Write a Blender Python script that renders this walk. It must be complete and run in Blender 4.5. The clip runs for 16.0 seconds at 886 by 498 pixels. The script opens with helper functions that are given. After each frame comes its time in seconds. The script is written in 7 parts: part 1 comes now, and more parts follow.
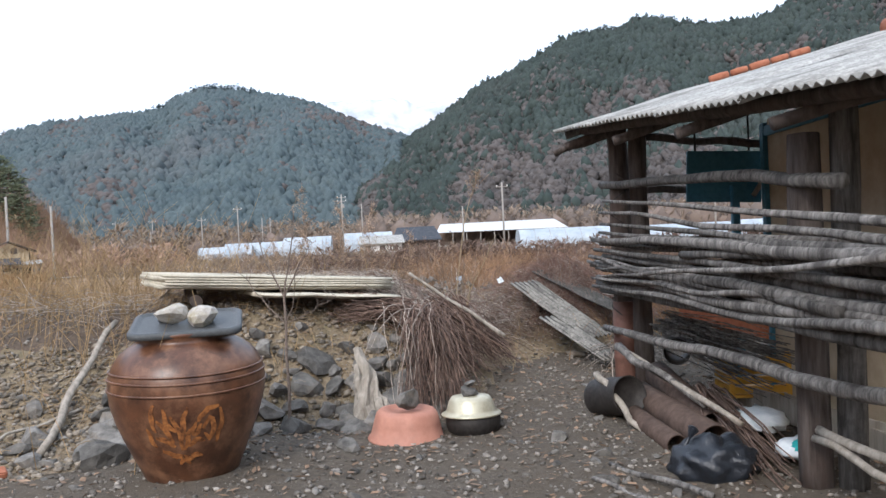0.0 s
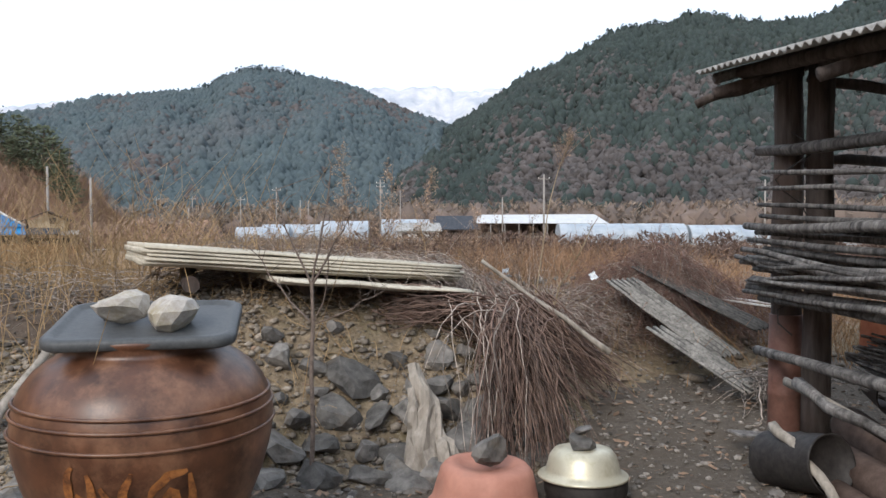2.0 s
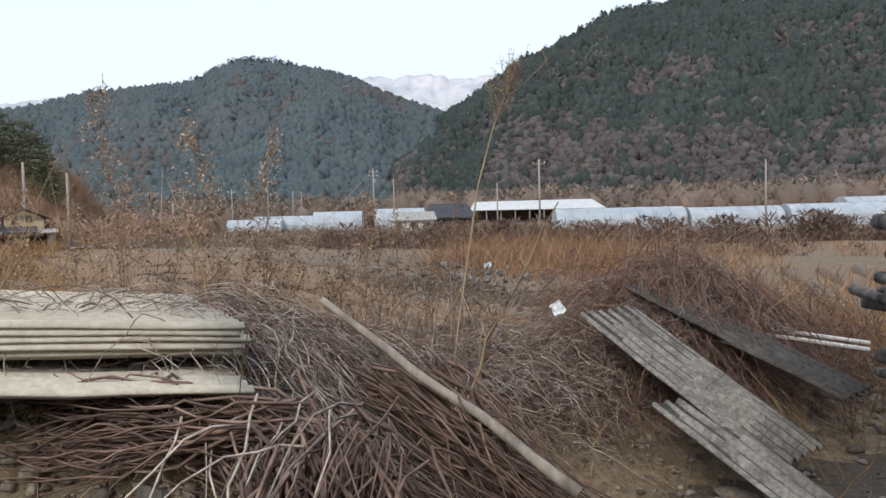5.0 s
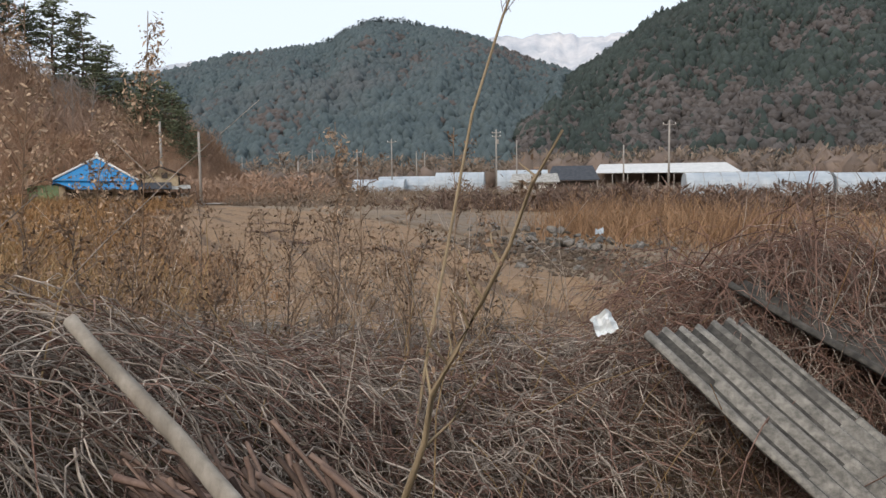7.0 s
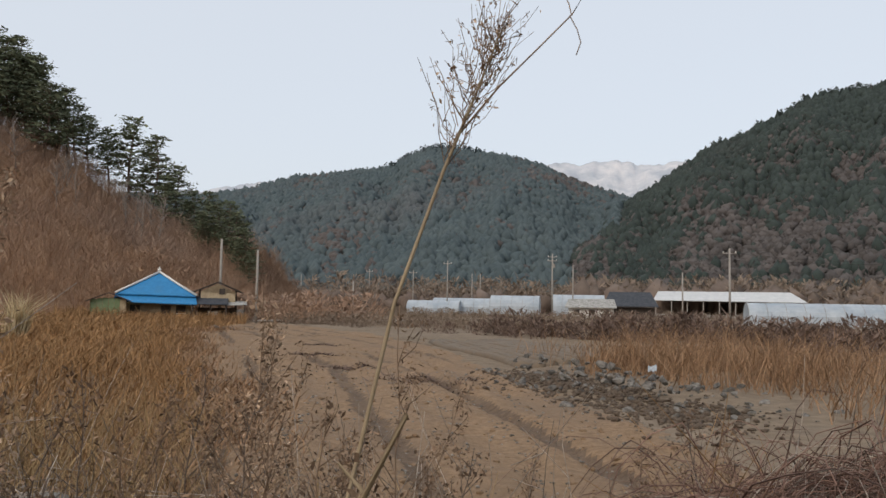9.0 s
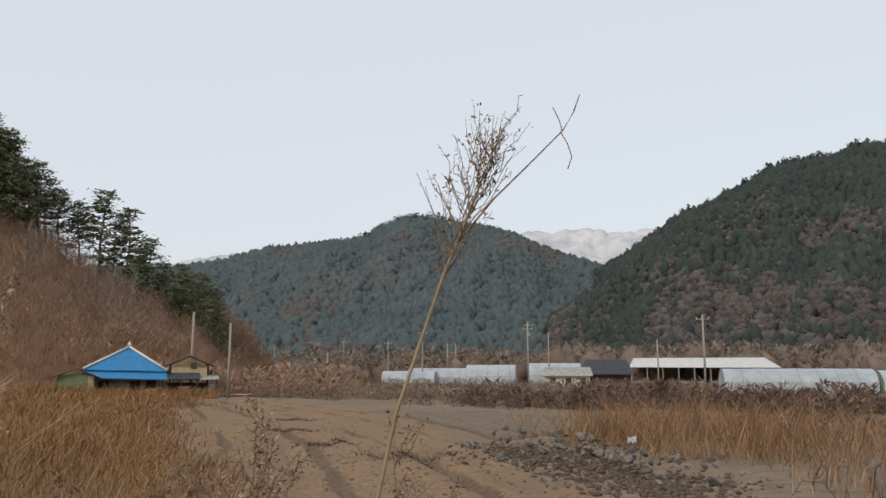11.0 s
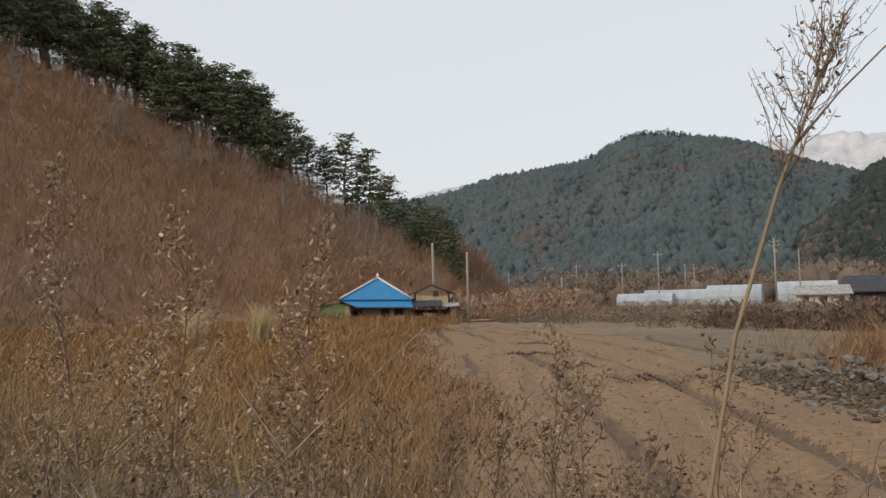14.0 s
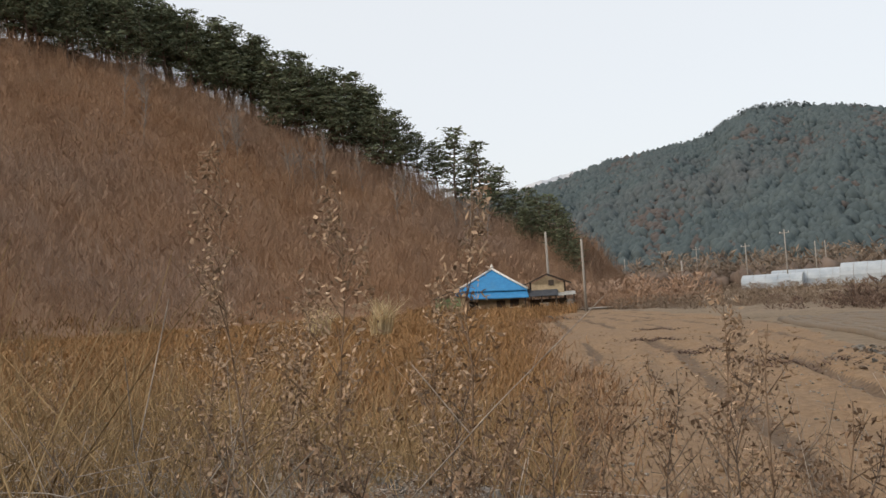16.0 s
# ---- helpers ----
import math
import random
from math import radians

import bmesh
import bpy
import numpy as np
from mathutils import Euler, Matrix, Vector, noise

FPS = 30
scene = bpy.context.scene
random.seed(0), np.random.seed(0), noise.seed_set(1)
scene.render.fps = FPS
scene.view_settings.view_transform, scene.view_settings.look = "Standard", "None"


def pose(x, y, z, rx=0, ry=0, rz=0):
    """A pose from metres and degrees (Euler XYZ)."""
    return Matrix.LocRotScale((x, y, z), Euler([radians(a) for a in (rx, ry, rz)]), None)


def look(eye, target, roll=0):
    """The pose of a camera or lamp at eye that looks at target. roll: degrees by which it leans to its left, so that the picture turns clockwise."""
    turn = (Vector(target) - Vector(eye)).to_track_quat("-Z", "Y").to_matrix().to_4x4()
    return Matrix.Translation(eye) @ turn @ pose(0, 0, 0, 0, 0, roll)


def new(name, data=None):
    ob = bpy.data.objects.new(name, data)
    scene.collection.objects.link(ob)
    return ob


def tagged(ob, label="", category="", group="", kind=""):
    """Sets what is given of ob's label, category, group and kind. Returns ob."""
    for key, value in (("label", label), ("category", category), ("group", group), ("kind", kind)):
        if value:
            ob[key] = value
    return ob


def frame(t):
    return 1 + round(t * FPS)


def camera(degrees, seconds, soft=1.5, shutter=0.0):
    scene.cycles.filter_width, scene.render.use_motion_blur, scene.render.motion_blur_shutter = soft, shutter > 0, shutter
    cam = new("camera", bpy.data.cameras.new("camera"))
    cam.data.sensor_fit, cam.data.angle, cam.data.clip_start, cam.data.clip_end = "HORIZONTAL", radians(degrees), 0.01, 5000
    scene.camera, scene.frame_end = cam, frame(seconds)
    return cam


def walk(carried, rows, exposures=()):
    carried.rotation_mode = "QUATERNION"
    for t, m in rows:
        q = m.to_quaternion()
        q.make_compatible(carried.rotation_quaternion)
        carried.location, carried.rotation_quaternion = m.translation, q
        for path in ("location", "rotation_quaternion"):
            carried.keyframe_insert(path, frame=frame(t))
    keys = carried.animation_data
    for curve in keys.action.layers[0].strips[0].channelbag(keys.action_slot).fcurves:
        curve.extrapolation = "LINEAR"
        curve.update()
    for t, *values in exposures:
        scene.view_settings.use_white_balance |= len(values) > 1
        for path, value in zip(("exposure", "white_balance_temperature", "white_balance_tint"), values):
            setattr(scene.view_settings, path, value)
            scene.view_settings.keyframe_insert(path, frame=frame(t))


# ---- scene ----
cam = camera(59.0, 16.0)
PATH = [
    (0, (0.006, -0.139, 1.246), (0.003, 1.861, 1.207), -2.8),
    (0.5, (-0.086, 0.282, 1.281), (-0.29, 2.272, 1.267), 0.1),
    (1, (-0.201, 0.615, 1.249), (-0.403, 2.605, 1.233), 0.8),
    (1.5, (-0.239, 1.051, 1.219), (-0.377, 3.046, 1.179), 0.1),
    (2, (-0.301, 1.489, 1.156), (-0.395, 3.486, 1.094), -0.1),
    (2.5, (-0.256, 1.931, 1.132), (-0.302, 3.929, 1.052), -1.8),
    (3, (-0.165, 2.411, 1.106), (-0.192, 4.408, 0.997), -1.7),
    (3.5, (-0.048, 2.861, 1.128), (-0.041, 4.857, 1.001), -2.0),
    (4, (0.098, 3.278, 1.211), (0.105, 5.275, 1.102), -2.5),
    (4.2, (0.116, 3.423, 1.199), (0.085, 5.42, 1.112), -1.8),
    (6.3, (0.419, 4.76, 1.188), (0.274, 6.748, 1.036), -0.9),
    (6.5, (0.462, 4.934, 1.172), (0.269, 6.918, 1.004), 0.3),
    (7, (0.513, 5.22, 1.149), (0.109, 7.17, 0.965), -0.7),
    (7.5, (0.502, 5.498, 1.178), (0.067, 7.44, 0.983), -0.7),
    (8, (0.505, 5.738, 1.202), (-0.126, 7.628, 1.027), -2.2),
    (8.5, (0.575, 5.8, 1.3), (-0.065, 7.695, 1.32), -0.7),
    (9, (0.645, 5.84, 1.31), (0.101, 7.761, 1.434), 0.9),
    (9.2, (0.645, 5.835, 1.315), (0.17, 7.773, 1.458), 1.2),
    (11.3, (0.598, 5.78, 1.379), (0.103, 7.692, 1.691), -0.5),
    (11.5, (0.586, 5.778, 1.351), (0.04, 7.677, 1.661), -0.4),
    (12, (0.545, 5.78, 1.377), (-0.088, 7.654, 1.672), -0.0),
    (12.5, (0.507, 5.785, 1.366), (-0.229, 7.622, 1.651), 0.8),
    (13, (0.472, 5.786, 1.373), (-0.421, 7.559, 1.614), -0.6),
    (13.5, (0.455, 5.783, 1.367), (-0.547, 7.508, 1.504), -0.8),
    (14, (0.443, 5.782, 1.377), (-0.576, 7.498, 1.495), -1.5),
    (14.5, (0.446, 5.795, 1.371), (-0.594, 7.5, 1.483), -2.9),
    (15, (0.466, 5.85, 1.362), (-0.608, 7.533, 1.47), -3.1),
    (15.5, (0.476, 5.895, 1.368), (-0.692, 7.515, 1.471), -3.2),
    (15.7, (0.452, 5.88, 1.36), (-0.750, 7.475, 1.465), -3.4),
    (16, (0.323, 5.784, 1.345), (-0.931, 7.337, 1.454), -3.7),
]

EXPOSURES = [(0.0, 0.92, 5800, 10), (0.5, 0.25, 6300, 10), (1.1, 0.15, 6350, 10), (1.5, 0.5, 6200, 10), (1.9, 0.58, 6000, 10), (2.5, 0.8, 5900, 10), (3.0, 0.7, 5900, 10), (3.5, 0.85, 6050, 10),
             (4.2, 0.62, 6050, 10), (6.3, 0.3, 6300, 10), (7.2, 0.32, 6400, 10), (7.6, 0.45, 6400, 10), (8.0, 0.22, 6500, 10), (9.0, -0.05, 6550, 10), (12.0, -0.05, 6850, 10), (15.0, 0.05, 6950, 10), (16.0, 0.17, 6950, 10)]
walk(cam, [(t, look(eye, target, roll)) for t, eye, target, roll in PATH], EXPOSURES)

# ---- light ----
SUN_EL, SUN_AZ = 36.0, 200.0
world = bpy.data.worlds.new("world")
scene.world = world
world.use_nodes = True
wn = world.node_tree.nodes
sky = wn.new("ShaderNodeTexSky")
sky.sky_type = 'NISHITA'
sky.sun_disc = False
sky.sun_elevation = radians(SUN_EL)
sky.sun_rotation = radians(SUN_AZ)
sky.air_density, sky.dust_density, sky.ozone_density = 1.0, 4.0, 1.6
veil = wn.new("ShaderNodeMix")  # thin high cloud that whitens the sky
veil.data_type = 'RGBA'
veil.inputs["Factor"].default_value = 0.72
veil.inputs["B"].default_value = (7.5, 8.0, 8.65, 1)
world.node_tree.links.new(sky.outputs[0], veil.inputs["A"])
world.node_tree.links.new(veil.outputs["Result"], wn["Background"].inputs[0])
wn["Background"].inputs[1].default_value = 0.12
sun_data = bpy.data.lights.new("sun", 'SUN')
sun_data.energy, sun_data.angle, sun_data.color = 1.35, radians(22), (1.0, 0.90, 0.78)
sun = new("sun", sun_data)
az, el = radians(SUN_AZ), radians(SUN_EL)
sun.matrix_world = look((math.sin(az) * math.cos(el) * 50, math.cos(az) * math.cos(el) * 50, math.sin(el) * 50), (0, 0, 0))

rng = np.random.default_rng(7)


# ---- materials ----
def surface(name, c1, c2, fine=30.0, rough=0.9, bump=0.3, c3=None, broad=1.5, cover=0.5, metal=0.0, vary=0.0, obvary=0.0,
            stretch=None, depth=0.01, detail=8.0, spec=0.3, edge=0.12):
    """A worn procedural surface: fine grain of two colours, broad stains of a third, relief, and variation by piece."""
    m = bpy.data.materials.new(name)
    m.use_nodes = True
    n, link = m.node_tree.nodes, m.node_tree.links.new
    b = n["Principled BSDF"]
    geo = n.new("ShaderNodeNewGeometry")
    at = geo.outputs["Position"]
    if stretch:
        tc = n.new("ShaderNodeTexCoord")
        mp = n.new("ShaderNodeMapping")
        mp.inputs["Scale"].default_value = stretch
        link(tc.outputs["Object"], mp.inputs["Vector"])
        at = mp.outputs["Vector"]
    f = n.new("ShaderNodeTexNoise")
    f.inputs["Scale"].default_value, f.inputs["Detail"].default_value, f.inputs["Roughness"].default_value = fine, detail, 0.65
    link(at, f.inputs["Vector"])
    r = n.new("ShaderNodeMapRange")
    r.inputs["From Min"].default_value, r.inputs["From Max"].default_value = 0.34, 0.66
    link(f.outputs["Fac"], r.inputs["Value"])
    mix = n.new("ShaderNodeMix")
    mix.data_type = 'RGBA'
    link(r.outputs["Result"], mix.inputs["Factor"])
    mix.inputs["A"].default_value, mix.inputs["B"].default_value = (*c1, 1), (*c2, 1)
    out = mix.outputs["Result"]
    if c3:
        g = n.new("ShaderNodeTexNoise")
        g.inputs["Scale"].default_value, g.inputs["Detail"].default_value, g.inputs["Roughness"].default_value = broad, 6.0, 0.7
        link(geo.outputs["Position"], g.inputs["Vector"])
        gr = n.new("ShaderNodeMapRange")
        gr.inputs["From Min"].default_value, gr.inputs["From Max"].default_value = 1 - cover - edge, 1 - cover + edge
        link(g.outputs["Fac"], gr.inputs["Value"])
        m2 = n.new("ShaderNodeMix")
        m2.data_type = 'RGBA'
        link(gr.outputs["Result"], m2.inputs["Factor"])
        link(out, m2.inputs["A"])
        m2.inputs["B"].default_value = (*c3, 1)
        out = m2.outputs["Result"]
    for amount, source in ((vary, "island"), (obvary, "object")):
        if amount:
            if source == "island":
                value = geo.outputs["Random Per Island"]
            else:
                value = n.new("ShaderNodeObjectInfo").outputs["Random"]
            vr = n.new("ShaderNodeMapRange")
            vr.inputs["To Min"].default_value, vr.inputs["To Max"].default_value = 1 - amount, 1 + amount
            link(value, vr.inputs["Value"])
            hs = n.new("ShaderNodeHueSaturation")
            link(vr.outputs["Result"], hs.inputs["Value"])
            link(out, hs.inputs["Color"])
            out = hs.outputs["Color"]
    link(out, b.inputs["Base Color"])
    b.inputs["Roughness"].default_value, b.inputs["Metallic"].default_value = rough, metal
    b.inputs["Specular IOR Level"].default_value = spec
    if bump:
        bp = n.new("ShaderNodeBump")
        bp.inputs["Strength"].default_value, bp.inputs["Distance"].default_value = bump, depth
        link(f.outputs["Fac"], bp.inputs["Height"])
        link(bp.outputs["Normal"], b.inputs["Normal"])
    return m


GRAVEL = surface("gravel_earth", (0.066, 0.054, 0.042), (0.165, 0.138, 0.108), 34, 0.95, 1.0, (0.102, 0.082, 0.061), 1.6, 0.5, depth=0.02)
BANK = surface("bank_soil", (0.14, 0.105, 0.066), (0.34, 0.268, 0.178), 26, 0.95, 1.0, (0.16, 0.135, 0.075), 2.6, 0.38, depth=0.03)
LITTER = surface("leaf_litter", (0.075, 0.053, 0.040), (0.18, 0.135, 0.098), 25, 0.95, 0.9, (0.12, 0.09, 0.066), 2.5, 0.5, depth=0.03)
FIELD = surface("field_soil", (0.190, 0.119, 0.068), (0.310, 0.207, 0.124), 9, 0.95, 0.9, (0.215, 0.145, 0.092), 0.35, 0.45, depth=0.05)
# Darker worked soil in the ruts, with the grooves' shade put into its colour.
RUT = surface("shaded_rut_soil", (0.105, 0.070, 0.045), (0.175, 0.120, 0.080), 9, 0.95, 0.9, (0.215, 0.145, 0.092), 0.6, 0.36, depth=0.05)
MEADOW = surface("meadow_ground", (0.178, 0.0999, 0.0429), (0.296, 0.185, 0.0897), 5, 0.95, 0.6, (0.252, 0.17, 0.0975), 0.12, 0.45, depth=0.05)
SCRUB = surface("scrub_ground", (0.139, 0.102, 0.0697), (0.246, 0.184, 0.123), 2.5, 0.95, 0.6, (0.271, 0.213, 0.156), 0.05, 0.4, depth=0.1)
STONE = surface("field_stone", (0.070, 0.066, 0.060), (0.215, 0.200, 0.180), 14, 0.85, 0.8, (0.165, 0.13, 0.092), 5, 0.34, obvary=0.35, depth=0.02)
PEBBLE = surface("pebbles", (0.115, 0.10, 0.086), (0.265, 0.24, 0.208), 40, 0.9, 0.3, vary=0.6)
EDGESTONE = surface("pale_rubble", (0.125, 0.104, 0.080), (0.285, 0.245, 0.195), 40, 0.9, 0.3, vary=0.5)
STALK = surface("pale_dry_stalk", (0.27, 0.205, 0.125), (0.40, 0.315, 0.20), 18, 0.85, 0.3, (0.20, 0.15, 0.10), 9, 0.4)
PALESTONE = surface("pale_granite", (0.323, 0.293, 0.255), (0.493, 0.459, 0.408), 45, 0.8, 0.4, (0.281, 0.238, 0.136), 11, 0.42, depth=0.006)
TWIG = surface("bleached_twigs", (0.165, 0.134, 0.110), (0.45, 0.385, 0.325), 25, 0.85, 0.2, vary=0.6)
VINE = surface("bramble_stems", (0.115, 0.062, 0.047), (0.26, 0.165, 0.128), 20, 0.75, 0.2, vary=0.5)
CANE = surface("red_brown_twigs", (0.090, 0.055, 0.042), (0.235, 0.162, 0.126), 18, 0.7, 0.2, vary=0.55)
STRAW = surface("dry_straw", (0.25, 0.165, 0.080), (0.39, 0.275, 0.148), 15, 0.85, 0.0, vary=0.35)
GRASS = surface("dry_orange_grass", (0.225, 0.122, 0.050), (0.37, 0.228, 0.112), 3, 0.9, 0.0, (0.20, 0.115, 0.060), 0.25, 0.42, vary=0.4)
PALEGRASS = surface("pale_plume_grass", (0.50, 0.40, 0.24), (0.66, 0.55, 0.36), 8, 0.9, 0.0, vary=0.3)
REDREED = surface("rusty_reeds", (0.19, 0.105, 0.058), (0.34, 0.22, 0.13), 4, 0.9, 0.0, vary=0.4)
WEED = surface("dead_weed", (0.16, 0.105, 0.07), (0.29, 0.20, 0.135), 30, 0.85, 0.0, vary=0.4)
SEED = surface("withered_seed_heads", (0.24, 0.155, 0.10), (0.46, 0.34, 0.235), 60, 0.9, 0.0, vary=0.5)
SAPBARK = surface("sapling_bark", (0.10, 0.075, 0.06), (0.20, 0.155, 0.125), 40, 0.85, 0.3)
PIPERED = surface("red_brown_pipe", (0.125, 0.058, 0.042), (0.205, 0.105, 0.078), 12, 0.6, 0.2, (0.10, 0.06, 0.048), 5, 0.4)
DARKSEED = surface("dark_withered_leaves", (0.145, 0.092, 0.060), (0.28, 0.19, 0.125), 60, 0.9, 0.0, vary=0.5)
GREYWOOD = surface("weathered_grey_wood", (0.042, 0.039, 0.036), (0.27, 0.252, 0.232), 30, 0.9, 1.0, (0.045, 0.040, 0.037), 5, 0.40, obvary=0.4, stretch=(1, 1, 0.12), depth=0.016)
DARKWOOD = surface("dark_post_wood", (0.0382, 0.0289, 0.0247), (0.120, 0.100, 0.088), 26, 0.9, 0.9, (0.085, 0.058, 0.047), 2.2, 0.38, obvary=0.15, stretch=(1, 1, 0.12), depth=0.012)
PALEWOOD = surface("barkless_pale_wood", (0.212, 0.187, 0.153), (0.391, 0.348, 0.293), 30, 0.85, 0.5, (0.178, 0.145, 0.111), 5, 0.35, stretch=(1, 1, 0.1), depth=0.006)
SLATE = surface("old_cement_sheet", (0.12, 0.113, 0.10), (0.31, 0.29, 0.255), 50, 0.9, 0.4, (0.06, 0.056, 0.051), 4.2, 0.40, depth=0.006)
# Dark sheet tone: hollow dirt with shade painted in; also one whole old sheet.
SLATEDARK = surface("sheet_dirt_and_shade", (0.035, 0.033, 0.030), (0.095, 0.088, 0.078), 45, 0.95, 0.4, (0.15, 0.14, 0.125), 4.5, 0.34, depth=0.006)
SHEETTOP = surface("pale_cement_sheet", (0.427, 0.385, 0.304), (0.589, 0.541, 0.437), 50, 0.9, 0.25, (0.342, 0.304, 0.233), 2.2, 0.4, depth=0.004)
ROOFSLATE = surface("lichened_roof_sheet", (0.27, 0.265, 0.25), (0.50, 0.49, 0.46), 45, 0.9, 0.4, (0.17, 0.165, 0.15), 2.8, 0.45, depth=0.005)
JAR = surface("brown_glaze", (0.038, 0.016, 0.009), (0.125, 0.052, 0.025), 7, 0.36, 0.2, (0.29, 0.150, 0.082), 8, 0.36, depth=0.004, spec=0.5, edge=0.2)
JARMARK = surface("worn_orange_glaze", (0.28, 0.105, 0.032), (0.40, 0.165, 0.05), 30, 0.45, 0.2, (0.095, 0.04, 0.02), 26, 0.46)
LIDGREY = surface("grey_plastic", (0.055, 0.058, 0.06), (0.085, 0.088, 0.088), 70, 0.5, 0.05, (0.12, 0.115, 0.105), 9, 0.3)
PINK = surface("faded_pink_plastic", (0.374, 0.17, 0.119), (0.459, 0.221, 0.157), 14, 0.6, 0.1, (0.34, 0.183, 0.136), 6, 0.35)
BRASS = surface("tarnished_brass", (0.46, 0.42, 0.30), (0.64, 0.60, 0.47), 20, 0.4, 0.15, (0.33, 0.29, 0.20), 10, 0.35, metal=0.4)
IRON = surface("blackened_iron", (0.022, 0.02, 0.019), (0.05, 0.044, 0.04), 40, 0.6, 0.2, metal=0.3)
RUST = surface("brown_pipe", (0.07, 0.0455, 0.035), (0.133, 0.091, 0.07), 18, 0.85, 0.3, (0.049, 0.0315, 0.0252), 6, 0.4)
BLUEPAINT = surface("faded_blue_paint", (0.035, 0.13, 0.19), (0.06, 0.18, 0.25), 30, 0.6, 0.1, (0.09, 0.17, 0.20), 8, 0.3)
BEIGE = surface("beige_panel", (0.374, 0.297, 0.2), (0.459, 0.374, 0.264), 10, 0.8, 0.1, (0.323, 0.255, 0.174), 2, 0.35)
BLACKBAG = surface("black_plastic_bag", (0.012, 0.014, 0.018), (0.022, 0.026, 0.034), 20, 0.28, 0.5, spec=0.5, depth=0.02)
WHITEBAG = surface("white_sack", (0.62, 0.66, 0.68), (0.78, 0.80, 0.80), 25, 0.6, 0.3)
TEAL = surface("teal_print", (0.03, 0.36, 0.35), (0.06, 0.45, 0.44), 30, 0.6, 0.1)
YELLOW = surface("yellow_crate_plastic", (0.50, 0.26, 0.03), (0.60, 0.33, 0.05), 20, 0.55, 0.1)
REDCLAY = surface("red_clay_tile", (0.28, 0.10, 0.055), (0.40, 0.16, 0.09), 20, 0.85, 0.3)
PINE = surface("pine_needles", (0.075, 0.095, 0.058), (0.155, 0.165, 0.098), 1.6, 0.9, 0.0, vary=0.4)
BARK = surface("pine_bark", (0.09, 0.06, 0.045), (0.19, 0.13, 0.10), 6, 0.95, 0.5)
HILLBRUSH = surface("bare_brown_thicket", (0.27, 0.150, 0.086), (0.43, 0.280, 0.175), 0.35, 0.95, 0.0, (0.33, 0.235, 0.18), 0.045, 0.47, vary=0.16)
HILLSOIL = surface("hillside_floor", (0.23, 0.121, 0.0633), (0.402, 0.23, 0.127), 0.8, 0.95, 0.6, (0.299, 0.207, 0.144), 0.05, 0.45, depth=0.3)
# Far floor and far conifers are paler and bluer: haze put into the colour.
HAZEFLOOR = surface("hazed_forest_floor", (0.082, 0.104, 0.104), (0.108, 0.130, 0.127), 0.08, 0.95, 0.5, (0.122, 0.125, 0.12), 0.009, 0.42, depth=3.0)
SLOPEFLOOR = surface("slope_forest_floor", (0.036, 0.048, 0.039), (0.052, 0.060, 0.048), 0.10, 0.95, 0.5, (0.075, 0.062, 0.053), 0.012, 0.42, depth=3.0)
HAZETREE = surface("hazed_conifers", (0.058, 0.080, 0.087), (0.080, 0.102, 0.105), 0.05, 0.95, 0.0, (0.092, 0.097, 0.099), 0.008, 0.36, vary=0.08)
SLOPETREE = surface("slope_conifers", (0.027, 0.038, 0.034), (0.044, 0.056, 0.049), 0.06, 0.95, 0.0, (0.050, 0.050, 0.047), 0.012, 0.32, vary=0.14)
FARBARE = surface("far_bare_trees", (0.070, 0.063, 0.060), (0.112, 0.098, 0.092), 0.05, 0.95, 0.0, (0.092, 0.075, 0.067), 0.01, 0.4, vary=0.15)
BARETREE = surface("grey_bare_bark", (0.20, 0.165, 0.14), (0.32, 0.275, 0.24), 3, 0.9, 0.0)
CLIFF = surface("distant_cliff", (0.42, 0.44, 0.48), (0.62, 0.60, 0.60), 0.02, 0.95, 0.8, (0.33, 0.36, 0.41), 0.01, 0.45, depth=8.0, stretch=(1, 1, 0.3))
POLEMAT = surface("concrete_pole", (0.26, 0.235, 0.21), (0.37, 0.34, 0.305), 8, 0.9, 0.1)
ROOFBLUE = surface("blue_sheet_roof", (0.024, 0.175, 0.391), (0.036, 0.23, 0.476), 3, 0.5, 0.05, (0.054, 0.193, 0.357), 0.8, 0.35)
WHITEPAINT = surface("white_trim", (0.62, 0.60, 0.56), (0.74, 0.72, 0.68), 10, 0.8, 0.1)
MUDWALL = surface("pale_plaster", (0.40, 0.31, 0.20), (0.52, 0.42, 0.28), 5, 0.9, 0.2, (0.30, 0.23, 0.16), 1, 0.4)
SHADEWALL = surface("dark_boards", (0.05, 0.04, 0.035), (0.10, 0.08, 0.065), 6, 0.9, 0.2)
GREENSHED = surface("faded_green_boards", (0.16, 0.22, 0.11), (0.25, 0.31, 0.17), 5, 0.85, 0.2, (0.28, 0.27, 0.19), 1.5, 0.35)
FILM = surface("greenhouse_film", (0.33, 0.37, 0.41), (0.45, 0.49, 0.52), 0.7, 0.45, 0.05, (0.28, 0.33, 0.38), 0.3, 0.4)
BARNROOF = surface("pale_barn_roof", (0.48, 0.49, 0.49), (0.60, 0.60, 0.59), 1.0, 0.6, 0.05)
DARKROOF = surface("dark_tiled_roof", (0.035, 0.04, 0.05), (0.07, 0.075, 0.085), 2, 0.8, 0.2)
MULCH = surface("grey_mulch_film", (0.115, 0.092, 0.070), (0.20, 0.165, 0.128), 6, 0.8, 0.3, (0.17, 0.125, 0.085), 1.2, 0.5)
MOSS = surface("moss", (0.10, 0.115, 0.03), (0.17, 0.17, 0.055), 60, 0.95, 0.8)


